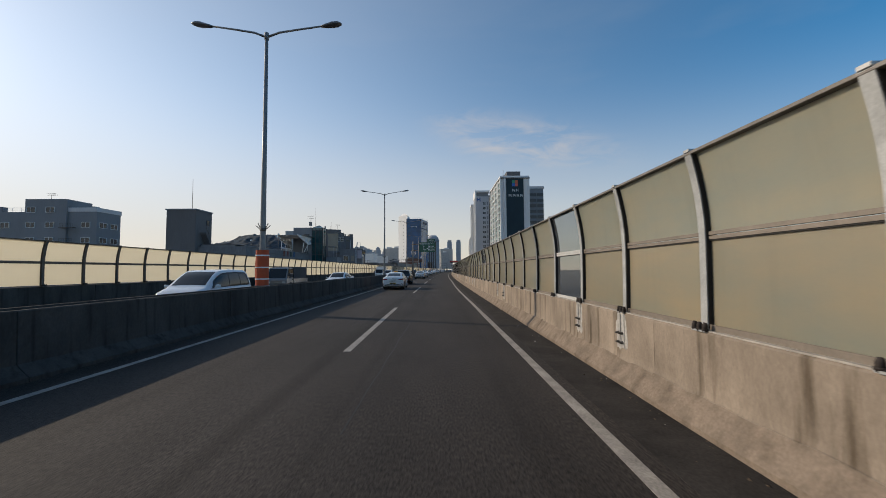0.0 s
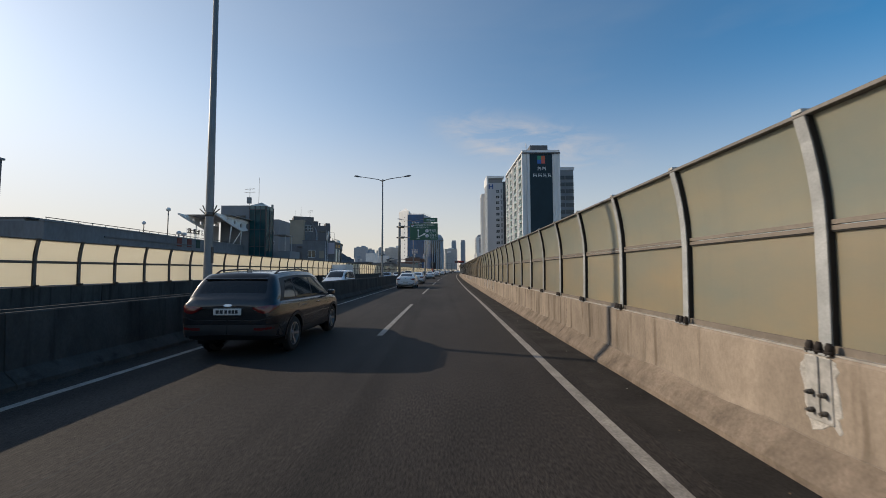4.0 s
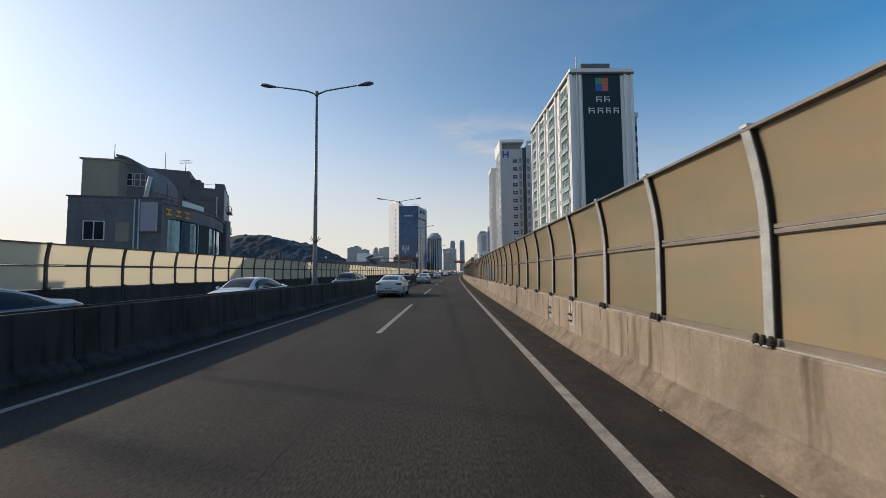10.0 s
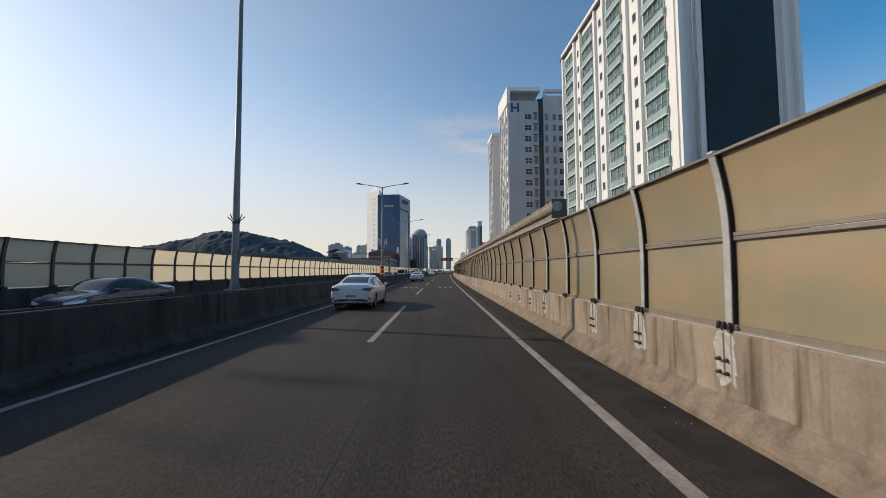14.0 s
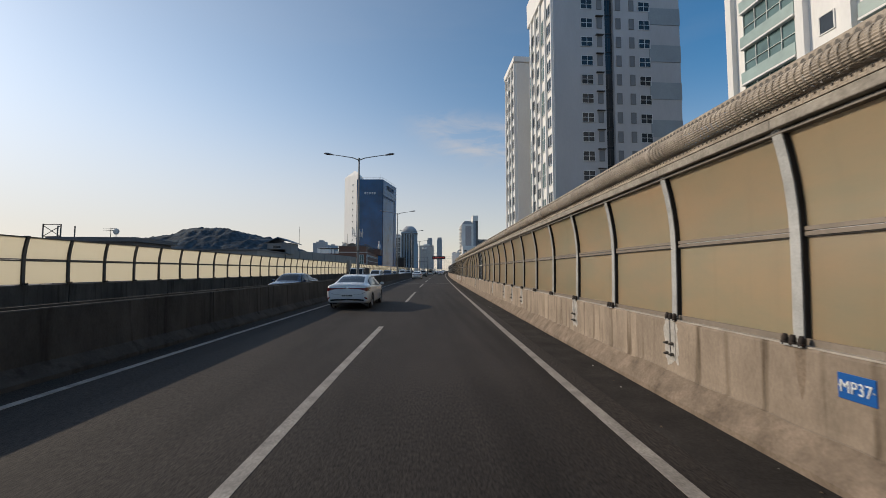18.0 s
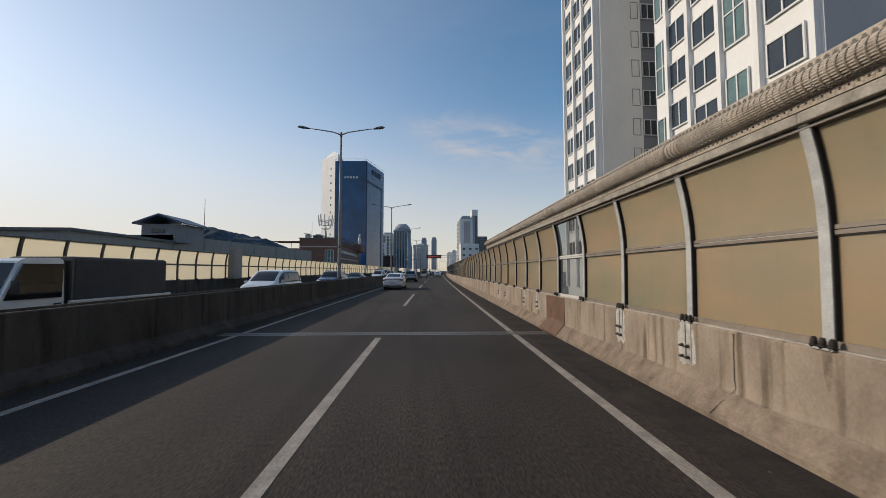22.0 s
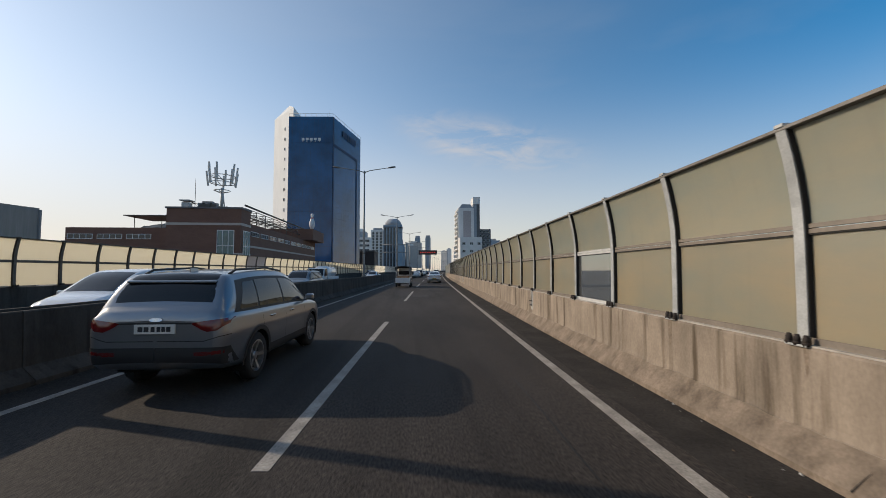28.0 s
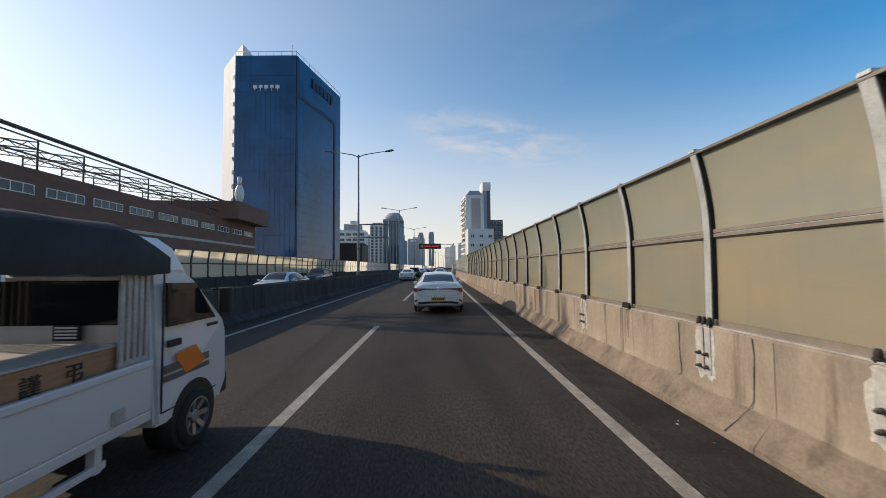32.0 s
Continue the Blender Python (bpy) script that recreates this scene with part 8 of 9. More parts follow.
    for yw in (L2 - 0.55 if small else L2 - 0.85, -L2 + 0.8):
        for sgn in (-1, 1):
            bm = bmesh.new()
            tube(bm, [(sgn * (w - 0.25), yw, r + 0.03), (sgn * (w + (0.004 if yw > 0 else -0.03)), yw, r + 0.03)], r + 0.06, 24)
            if yw > 0:
                part("wheel_arch", bm, TRIM, t)
            else:
                bm.free()
            wh = part("wheel", wm[0], None, t, "tyre on a silver rim", pose(sgn * (w - 0.035), yw, r, 0, 0, 0 if sgn > 0 else 180))
            part("rim", wm[1], None, wh)
    if load == "tarp":
        TARP = surface("black_tarpaulin", (0.018, 0.019, 0.02), rough=0.75, grain=0.1, stain=0.3, stain_scale=4, bump=0.5, bump_scale=9)
        bm = bmesh.new()
        ny_, nx_ = 18, 10
        g_ = []
        for j in range(ny_ + 1):
            y = -L2 - 0.05 + (yc + 0.10 + L2) * j / ny_
            row = []
            for i in range(nx_ + 1):
                u = -1 + 2 * i / nx_
                z = 2.04 - 0.06 * u * u - (0.04 if abs(u) > 0.95 else 0) + 0.02 * noise.noise((u * 3, y * 2.5, 0))
                if j >= ny_ - 2:
                    z -= (0.05, 0.11, 0.18)[j - ny_ + 2]
                row.append(bm.verts.new((u * (w + 0.05), y, z)))
            g_.append(row)
        for j in range(ny_):
            for i in range(nx_):
                bm.faces.new((g_[j][i], g_[j][i + 1], g_[j + 1][i + 1], g_[j + 1][i])).smooth = True
        for i_ in (0, nx_):
            low = [bm.verts.new((r_[i_].co.x * 1.0, r_[i_].co.y, 1.62 + 0.05 * noise.noise((r_[i_].co.y * 3, i_, 1)))) for r_ in g_]
            for k in range(ny_):
                bm.faces.new((g_[k][i_], g_[k + 1][i_], low[k + 1], low[k])).smooth = True
        part("tarpaulin", bm, TARP, t, "black tarpaulin roof over the bed")
        for sgn in (-1, 1):
            for yy in (-L2 + 0.1, -0.9, yc - 0.15):
                bm = bmesh.new()
                tube(bm, [(sgn * (w - 0.06), yy, zb + 0.1), (sgn * (w - 0.06), yy, 1.93)], 0.02, 6)
                part("bow", bm, STEEL, t)
        bm = bmesh.new()
        box(bm, -w * 0.86, yc - 0.035, 1.20, w * 0.86, yc - 0.012, H - 0.10, 0.01)
        part("rear_window", bm, CAR_GLASS, t)
        for sgn in (-1, 1):
            x = sgn * (w - 0.045)
            bm = bmesh.new()
            box(bm, x - 0.014, yc - 0.36, zb + hb + 0.01, x + 0.014, yc - 0.07, zb + hb + 0.05, 0.004)
            guard = part("side_rack", bm, STEEL, t, "row of steel bars beside the cab")
            for k in range(5):
                bm = bmesh.new()
                box(bm, x - 0.012, yc - 0.35 + 0.062 * k, zb + hb + 0.04, x + 0.012, yc - 0.315 + 0.062 * k, 1.67, 0.003)
                part("bar", bm, STEEL, guard)
    elif load == "box":
        bm = bmesh.new()
        box(bm, -w, -L2, zb, w, yc - 0.1, 2.45, 0.03)
        part("cargo_box", bm, surface("white_cargo_box", (0.60, 0.60, 0.59), rough=0.5, grain=0.03, stain=0.1), t)
    elif load == "rack":
        bm = bmesh.new()
        box(bm, -w + 0.02, yc - 0.16, 1.9, w - 0.02, yc - 0.12, 1.96)
        guard = part("cab_guard", bm, STEEL_DARK, t)
        for k in range(8):
            bm = bmesh.new()
            box(bm, -w + 0.02 + k * 0.2, yc - 0.16, zb, -w + 0.07 + k * 0.2, yc - 0.12, 1.9)
            part("bar", bm, STEEL_DARK, guard)
        bm = bmesh.new()
        box(bm, -w + 0.08, -L2 + 0.06, zb, w - 0.08, yc - 0.2, 2.0, 0.08)
        part("load", bm, surface("dark_load_cover", (0.05, 0.05, 0.055), rough=0.8, stain=0.3), t, "dark covered load")
    elif load == "tank":
        bm = bmesh.new()
        tube(bm, [(0, -L2, 1.45), (0, -L2 + 0.1, 1.45), (0, yc - 0.25, 1.45), (0, yc - 0.15, 1.45)], [0.5, 0.72, 0.72, 0.5], 24)
        part("tank", bm, P_WHITE, t, "white water tank")
    return t


labo = truck(at_road(296.95, -2.95), "small white truck with a black tarpaulin on the expressway", P_WHITE, "tarp", 3.5, 1.40, True)
crate = thing("wooden_crate", labo.matrix_basis @ pose(0, -0.55, 0.52), "long tan plywood crate lying on the truck bed", "crate")
PLY = surface("plywood_crate", (0.34, 0.19, 0.10), rough=0.7, grain=0.15, grain_scale=12, stain=0.15, stain_scale=2, stretch=(3, 0.6, 3))
bm = bmesh.new()
box(bm, -0.55, -1.0, 0.004, 0.62, 0.95, 0.56, 0.015)
part("case", bm, PLY, crate)
bm = bmesh.new()
box(bm, -0.56, -1.02, 0.56, 0.63, 0.97, 0.58, 0.008)
part("lid", bm, BAND, crate, "pale plywood lid")
for yy, word in ((0.56, "謹"), (0.84, "弔")):
    lettering(word, INK, crate, pose(0.626, yy - 0.25, 0.455, 90, 0, 90), 0.12, 0.12)
sign_ = thing("bed_notice", labo.matrix_basis @ pose(0.0, 0.64, 1.08), "small black notice on the cab back", "notice")
bm = bmesh.new()
box(bm, -0.11, -0.012, 0, 0.11, 0.012, 0.13, 0.004)
part("board", bm, INK, sign_)
for k in range(4):
    bm = bmesh.new()
    box(bm, -0.09, -0.016, 0.02 + 0.027 * k, 0.09, -0.011, 0.034 + 0.027 * k)
    part("lettering", bm, SIGN_WHITE, sign_)
truck(at_road(33.6, -12.9, False), "dark light truck with a high load, oncoming", P_GREY, "rack")
truck(at_road(83.5, -12.9, False), "white light truck on the oncoming side", P_WHITE, "box")
truck(at_road(216.7, -9.4, False), "white light truck with a dark covered load, oncoming", P_WHITE, "rack")
truck(at_road(303.5, -12.9, False), "white tanker truck on the oncoming side", P_WHITE, "tank", 6.4, 2.0)

# ------------------------------------------------------------------ road sign on the median
SIGN_GREEN = surface("green_sign_sheeting", (0.006, 0.085, 0.052), rough=0.35, grain=0.02, stain=0.06, stain_scale=2)
SIGN_PAINT = plain("white_sign_sheeting", (0.72, 0.74, 0.74), 0.4)
SIGN_BLUE = plain("blue_sign_ink", (0.02, 0.045, 0.22), 0.4)


def sized_text(body, width, height, mat, parent, x, y, z, name="lettering"):
    """Raised lettering facing -y, its middle at x, z, fitted to a width and a height."""
    return lettering(body, mat, parent, pose(x, y, z, 90, 0, 0), width, height, name)


RSG = thing("road_sign", on_line(87.4, 0, 0), "green expressway direction sign on a grey cantilever pole", "road sign")
PX, PY = -6.32, 0.35
bm = bmesh.new()
tube(bm, [(PX, PY, 0.63), (PX, PY, 8.05), (PX, PY, 8.14), (PX, PY, 8.19)], [0.175, 0.165, 0.13, 0.03], 20)
part("pole", bm, POLE, RSG)
bm = bmesh.new()
box(bm, PX - 0.32, PY - 0.32, 0.62, PX + 0.32, PY + 0.32, 0.66, 0.01)
part("base_plate", bm, STEEL_DARK, RSG)
for z in (6.10, 7.53):
    bm = bmesh.new()
    tube(bm, [(PX - 0.34, PY - 0.22, z), (-1.35, PY - 0.22, z)], 0.075, 12)
    arm = part("arm", bm, POLE, RSG)
    bm = bmesh.new()
    tube(bm, [(PX - 0.36, PY - 0.22, z), (PX - 0.16, PY - 0.22, z)], 0.10, 12)
    part("end_collar", bm, STEEL_DARK, arm)
    bm = bmesh.new()
    tube(bm, [(PX + 0.14, PY - 0.22, z), (PX + 0.28, PY - 0.22, z), (PX + 0.5, PY - 0.22, z), (PX + 0.66, PY - 0.22, z)], [0.12, 0.155, 0.155, 0.10], 14)
    part("flange", bm, STEEL_DARK, arm)
BX0, BZ0, BW, BH = -4.88, 5.76, 3.7, 2.2
bm = bmesh.new()
box(bm, BX0, -0.03, BZ0, BX0 + BW, 0.03, BZ0 + BH, 0.012)
board = part("board", bm, SIGN_GREEN, RSG, "green board with white lettering")
bm = bmesh.new()
lattice(bm, [BX0 + 0.02, BX0 + 0.045, BX0 + BW - 0.045, BX0 + BW - 0.02], [BZ0 + 0.02, BZ0 + 0.045, BZ0 + BH - 0.045, BZ0 + BH - 0.02], -0.034, -0.029, lambda i, j: i == 1 and j == 1)
part("border", bm, SIGN_GREEN, board)
for z in (6.10, 7.53):
    bm = bmesh.new()
    box(bm, BX0 + 0.1, 0.03, z - 0.05, BX0 + BW - 0.1, 0.07, z + 0.05)
    part("stiffener", bm, STEEL, RSG)
FY = -0.036
sized_text("내부순환로", 1.48, 0.30, SIGN_PAINT, board, BX0 + 1.34, FY, BZ0 + 1.94)
sized_text("(성산·홍은)", 1.10, 0.27, SIGN_PAINT, board, BX0 + 2.68, FY, BZ0 + 1.94)
sized_text("Naebu Expressway", 1.84, 0.20, SIGN_PAINT, board, BX0 + 1.53, FY, BZ0 + 1.63)
sized_text("1km", 0.36, 0.15, SIGN_PAINT, board, BX0 + 1.09, FY, BZ0 + 0.20)
sized_text("종암로", 0.90, 0.32, SIGN_PAINT, board, BX0 + 3.03, FY, BZ0 + 1.24)
sized_text("Jongam - ro", 0.96, 0.18, SIGN_PAINT, board, BX0 + 3.06, FY, BZ0 + 0.92)
sized_text("월곡역", 0.90, 0.32, SIGN_PAINT, board, BX0 + 3.05, FY, BZ0 + 0.57)
sized_text("Wolgok Stn", 0.92, 0.18, SIGN_PAINT, board, BX0 + 3.07, FY, BZ0 + 0.25)


def plate_shape(name, pts, mat, parent, label="", y=-0.036):
    bm = bmesh.new()
    a = [bm.verts.new((x, y - 0.003, z)) for x, z in pts]
    b = [bm.verts.new((x, -0.03, z)) for x, z in pts]
    n = len(pts)
    bm.faces.new(a), bm.faces.new(b[::-1])
    for k in range(n):
        bm.faces.new((a[k], a[(k + 1) % n], b[(k + 1) % n], b[k]))
    return part(name, bm, mat, parent, label)


def hexagon(cx, cz, w, h):
    return [(cx - w / 2, cz), (cx - w * 0.34, cz + h / 2), (cx + w * 0.34, cz + h / 2), (cx + w / 2, cz), (cx + w * 0.34, cz - h / 2), (cx - w * 0.34, cz - h / 2)]


for cx, cz, num in ((2.27, 1.20, "51"), (2.27, 0.54, "20")):
    sh = plate_shape("route_shield", hexagon(BX0 + cx, BZ0 + cz, 0.46, 0.40), SIGN_PAINT, board, "white hexagon shield")
    sized_text(num, 0.26, 0.25, SIGN_BLUE, sh, BX0 + cx, -0.042, BZ0 + cz)
sh = plate_shape("route_shield", [(BX0 + 0.14, BZ0 + 2.08), (BX0 + 0.50, BZ0 + 2.08), (BX0 + 0.50, BZ0 + 1.83), (BX0 + 0.32, BZ0 + 1.72), (BX0 + 0.14, BZ0 + 1.83)], SIGN_PAINT, board, "white route shield")
sized_text("30", 0.24, 0.17, SIGN_BLUE, sh, BX0 + 0.32, -0.042, BZ0 + 1.88)
plate_shape("shield_band", [(BX0 + 0.15, BZ0 + 2.0), (BX0 + 0.49, BZ0 + 2.0), (BX0 + 0.49, BZ0 + 2.07), (BX0 + 0.15, BZ0 + 2.07)], plain("shield_red", (0.30, 0.03, 0.03), 0.4), sh, y=-0.041)
AX, AZ = BX0 + 1.09, BZ0
plate_shape("arrow", [(AX - 0.055, AZ + 0.33), (AX + 0.055, AZ + 0.33), (AX + 0.05, AZ + 1.22), (AX + 0.14, AZ + 1.22), (AX, AZ + 1.47), (AX - 0.14, AZ + 1.22), (AX - 0.05, AZ + 1.22)], SIGN_PAINT, board)
plate_shape("arrow", [(AX + 0.02, AZ + 0.33), (AX + 0.78, AZ + 0.68), (AX + 0.82, AZ + 0.59), (AX + 1.0, AZ + 0.86), (AX + 0.68, AZ + 0.89), (AX + 0.73, AZ + 0.79), (AX + 0.0, AZ + 0.46)], SIGN_PAINT, board, y=-0.0372)
bm = bmesh.new()
box(bm, BX0 + 1.83, -0.025, 8.1, BX0 + 3.66, 0.025, 8.69, 0.012)
tb = part("small_board", bm, SIGN_GREEN, RSG, "small green name board")
sized_text("하월곡", 1.06, 0.33, SIGN_PAINT, tb, BX0 + 2.75, -0.030, 8.39)
for x in (BX0 + 2.38, BX0 + 3.14):
    bm = bmesh.new()
    box(bm, x - 0.035, 0.025, 7.5, x + 0.035, 0.07, 8.6)
    part("bracket", bm, STEEL_DARK, RSG)
HAZ = [plain("hazard_yellow", (0.42, 0.26, 0.02), 0.6), plain("hazard_black", (0.02, 0.02, 0.02), 0.6)]
HB = thing("hazard_board", on_line(88.692, PX - 0.03, 0.64), "small board with diagonal yellow and black stripes on the median end", "hazard board")
bm = bmesh.new()
box(bm, -0.26, -0.03, 0.0, 0.26, 0.0, 0.42, 0.004)
brd = part("board", bm, HAZ[0], HB)
for k in range(4):
    bm = bmesh.new()
    x = -0.25 + 0.14 * k
    pts = [(x, 0.01), (x + 0.07, 0.01), (min(0.255, x + 0.19), 0.41), (min(0.25, x + 0.12), 0.41)]
    a = [bm.verts.new((px_, -0.034, z)) for px_, z in pts]
    b = [bm.verts.new((px_, -0.029, z)) for px_, z in pts]
    bm.faces.new(a), bm.faces.new(b[::-1])
    for q in range(4):
        bm.faces.new((a[q], a[(q + 1) % 4], b[(q + 1) % 4], b[q]))
    part("stripe", bm, HAZ[1], brd)

# ------------------------------------------------------------------ seams and repairs in the asphalt
TAR = surface("tar_seam", (0.013, 0.012, 0.011), rough=0.7, grain=0.3, grain_scale=40, stain=0.3, world_space=True)
PATCH = surface("pale_road_patch", (0.075, 0.068, 0.060), rough=0.9, grain=0.5, grain_scale=55, stain=0.3, stain_scale=1.2, bump=0.5, world_space=True)
rng = random.Random(11)


def tar_line(s0, s1, lat0, lat1):
    bm = bmesh.new()
    n = max(4, int((s1 - s0) / 0.35))
    rows = []
    for i in range(n + 1):
        f = i / n
        la = lat0 + (lat1 - lat0) * f + 0.03 * noise.noise((s0 + f * (s1 - s0), lat0 * 3, 1.0))
        w = 0.008 + 0.006 * noise.noise((f * n * 0.8, s0, 4.0))
        rows.append([bm.verts.new(line(s0 + (s1 - s0) * f, la + e * w, 0.0022)) for e in (-1, 1)])
    for a, b in zip(rows, rows[1:]):
        bm.faces.new((a[0], a[1], b[1], b[0]))
    part("tar_seam", bm, TAR, road)


for s0, ln, la, slant in ((4, 9, -0.75, 0.1), (72, 7, -1.15, 0.05), (90, 8, -1.2, -0.12), (111, 12, -0.9, 0.1), (129, 13, -0.95, 0.0), (151, 6, 0.9, 0.2), (196, 9, -1.0, 0.1), (222, 12, -1.05, 0.12), (258, 6, 1.2, -0.1), (34, 8, -3.2, 0.1), (182, 9, -3.4, 0.1)):
    tar_line(s0, s0 + ln, la, la + slant)
for s0, la, w, ln in ((282.5, -0.83, 0.95, 0.75), (291.3, -0.80, 0.85, 0.7)):
    bm = bmesh.new()
    ribbon(bm, [(la - w / 2, 0.0005), (la - w / 2, 0.003), (la + w / 2, 0.003), (la + w / 2, 0.0005)], s0, s0 + ln, 1.0)
    part("road_patch", bm, PATCH, road, "paler rectangular repair in the asphalt")

# ------------------------------------------------------------------ painted speed numerals
def numeral_seven(s, lat):
    pts = [(0.0, 0.0), (0.17, 0.0), (0.19, 2.95), (-0.60, 2.95), (-0.60, 2.15), (-0.42, 2.15), (-0.42, 2.72), (0.03, 2.72)]
    bm = bmesh.new()
    a = [bm.verts.new((x, y, 0.005)) for x, y in pts]
    b = [bm.verts.new((x, y, 0.0005)) for x, y in pts]
    n = len(pts)
    bm.faces.new(a), bm.faces.new(b[::-1])
    for k in range(n):
        bm.faces.new((a[k], a[(k + 1) % n], b[(k + 1) % n], b[k]))
    part("speed_numeral", bm, LINE_PAINT, road, "white painted numeral seven", on_line(s, lat) @ Matrix.Diagonal((0.94, 0.87, 1, 1)))


def numeral_zero(s, lat):
    bm = bmesh.new()
    rings = []
    for k in range(40):
        q = 2 * math.pi * k / 40
        c, d = math.cos(q), math.sin(q)
        ex = 0.42
        ux, uy = math.copysign(abs(c) ** 0.62, c), math.copysign(abs(d) ** ex, d)
        o, i = (0.37 * ux, 1.50 + 1.50 * uy), (0.21 * ux, 1.50 + 1.24 * uy)
        rings.append([bm.verts.new((*o, 0.0005)), bm.verts.new((*o, 0.005)), bm.verts.new((*i, 0.005)), bm.verts.new((*i, 0.0005))])
    for k in range(40):
        r, q = rings[k], rings[(k + 1) % 40]
        for m in range(4):
            bm.faces.new((r[m], r[(m + 1) % 4], q[(m + 1) % 4], q[m]))
    part("speed_numeral", bm, LINE_PAINT, road, "white painted numeral nought", on_line(s, lat) @ Matrix.Diagonal((0.94, 0.87, 1, 1)))


numeral_seven(164.22, -0.18)
numeral_zero(164.22, 0.70)
numeral_seven(164.4, -3.55)
numeral_zero(164.4, -2.68)

# ------------------------------------------------------------------ noise reducer pipe along the wall's top
PIPE_MAT = surface("weathered_reducer_pipe", (0.385, 0.332, 0.275), rough=0.7, metal=0.1, grain=0.35, grain_scale=55, stain=0.35, stain_scale=3, bump=0.4, bump_scale=70)
BEAM_MAT = surface("weathered_cap_beam", (0.30, 0.275, 0.24), rough=0.7, metal=0.15, grain=0.2, grain_scale=40, stain=0.4, stain_scale=4, bump=0.3)
PIPE_X, PIPE_Z, PIPE_R, RINGS = -0.20, 3.245, 0.121, 26


def ring_band(bm, y0, y1, r_high, r_low, n):
    """One band of the pipe between two stations, slotted along its length where the radii differ."""
    rows = []
    for y in (y0, y1):
        rows.append([bm.verts.new((PIPE_X + math.cos(a) * q, y, PIPE_Z + math.sin(a) * q)) for a, q in ((2 * math.pi * k / n, r_low if k % 2 else r_high) for k in range(n))])
    for k in range(n):
        bm.faces.new((rows[0][k], rows[0][(k + 1) % n], rows[1][(k + 1) % n], rows[1][k]))


bm = bmesh.new()
step = PITCH / RINGS
for k in range(RINGS):
    ring_band(bm, step * k, step * (k + 0.10), PIPE_R - 0.014, PIPE_R - 0.014, 24)
    ring_band(bm, step * (k + 0.10), step * (k + 0.24), PIPE_R + 0.003, PIPE_R + 0.003, 24)
    ring_band(bm, step * (k + 0.24), step * (k + 1.0), PIPE_R, PIPE_R - 0.006, 60)
pipe_mesh = mesh_of("pipe", bm, PIPE_MAT)
bm = bmesh.new()
box(bm, -0.18, 0.0, 2.946, 0.05, PITCH, 3.05, 0.012)
beam_mesh = mesh_of("cap_beam", bm, BEAM_MAT)
bm = bmesh.new()
tube(bm, [(PIPE_X, -0.05, PIPE_Z), (PIPE_X, 0.05, PIPE_Z)], PIPE_R + 0.007, 24)
collar_mesh = mesh_of("collar", bm, PIPE_MAT)
bm = bmesh.new()
for k in range(RINGS):
    y = step * (k + 0.5)
    box(bm, -0.188, y - step * 0.46, 3.052, -0.172, y + step * 0.46, 3.135)
    box(bm, -0.194, y - 0.008, 3.085, -0.187, y + 0.008, 3.103, mat=1)
saddle_mesh = mesh_of("saddle_strip", bm, [PIPE_MAT, BOLT_CAP])
# the crest strip with its dark scallops
bm = bmesh.new()
box(bm, PIPE_X - 0.004, 0.0, 3.33, PIPE_X + 0.012, PITCH, 3.436)
for k in range(RINGS):
    y = step * (k + 0.5)
    prism_pts = [(y + step * 0.36 * math.cos(math.pi * q / 6), 3.366 + 0.050 * math.sin(math.pi * q / 6)) for q in range(7)]
    near_ = [bm.verts.new((PIPE_X - 0.009, py_, pz_)) for py_, pz_ in prism_pts]
    back_ = [bm.verts.new((PIPE_X - 0.004, py_, pz_)) for py_, pz_ in prism_pts]
    bm.faces.new(near_[::-1]).material_index = 1
    for q in range(6):
        bm.faces.new((near_[q], near_[q + 1], back_[q + 1], back_[q])).material_index = 1
crest_mesh = mesh_of("crest_strip", bm, [PIPE_MAT, STEEL_DARK])
bm = bmesh.new()
box(bm, -0.165, 0.0, 3.05, -0.06, PITCH, 3.145)
bed_mesh = mesh_of("pipe_bed", bm, STEEL_DARK)
reducer = thing("noise_reducer", pose(0, 0, 0), "ribbed noise reducer pipe along the top of the wall", "noise reducer", kind="structure")
for k in range(60, 112):
    m = on_line(POST0 + PITCH * k, W_LAT)
    part("cap_beam", beam_mesh, None, reducer, at=m)
    part("pipe_bed", bed_mesh, None, reducer, at=m)
    part("saddle_strip", saddle_mesh, None, reducer, at=m)
    part("pipe", pipe_mesh, None, reducer, at=m)
    part("crest_strip", crest_mesh, None, reducer, at=m)
    if (k - 60) % 3 == 0:
        part("collar", collar_mesh, None, reducer, at=m)
bm = bmesh.new()
box(bm, -0.33, -0.012, 2.95, 0.05, 0.012, 3.43, 0.006)
part("end_plate", bm, STEEL_DARK, reducer, "dark end plate", on_line(POST0 + PITCH * 60, W_LAT))
bm = bmesh.new()
tube(bm, [(PIPE_X, 0.0, PIPE_Z), (PIPE_X, 0.05, PIPE_Z), (PIPE_X, 0.09, PIPE_Z)], [PIPE_R, PIPE_R - 0.01, 0.06], 24)
part("end_cap", bm, PIPE_MAT, reducer, "rounded end cap", on_line(POST0 + PITCH * 112, W_LAT))

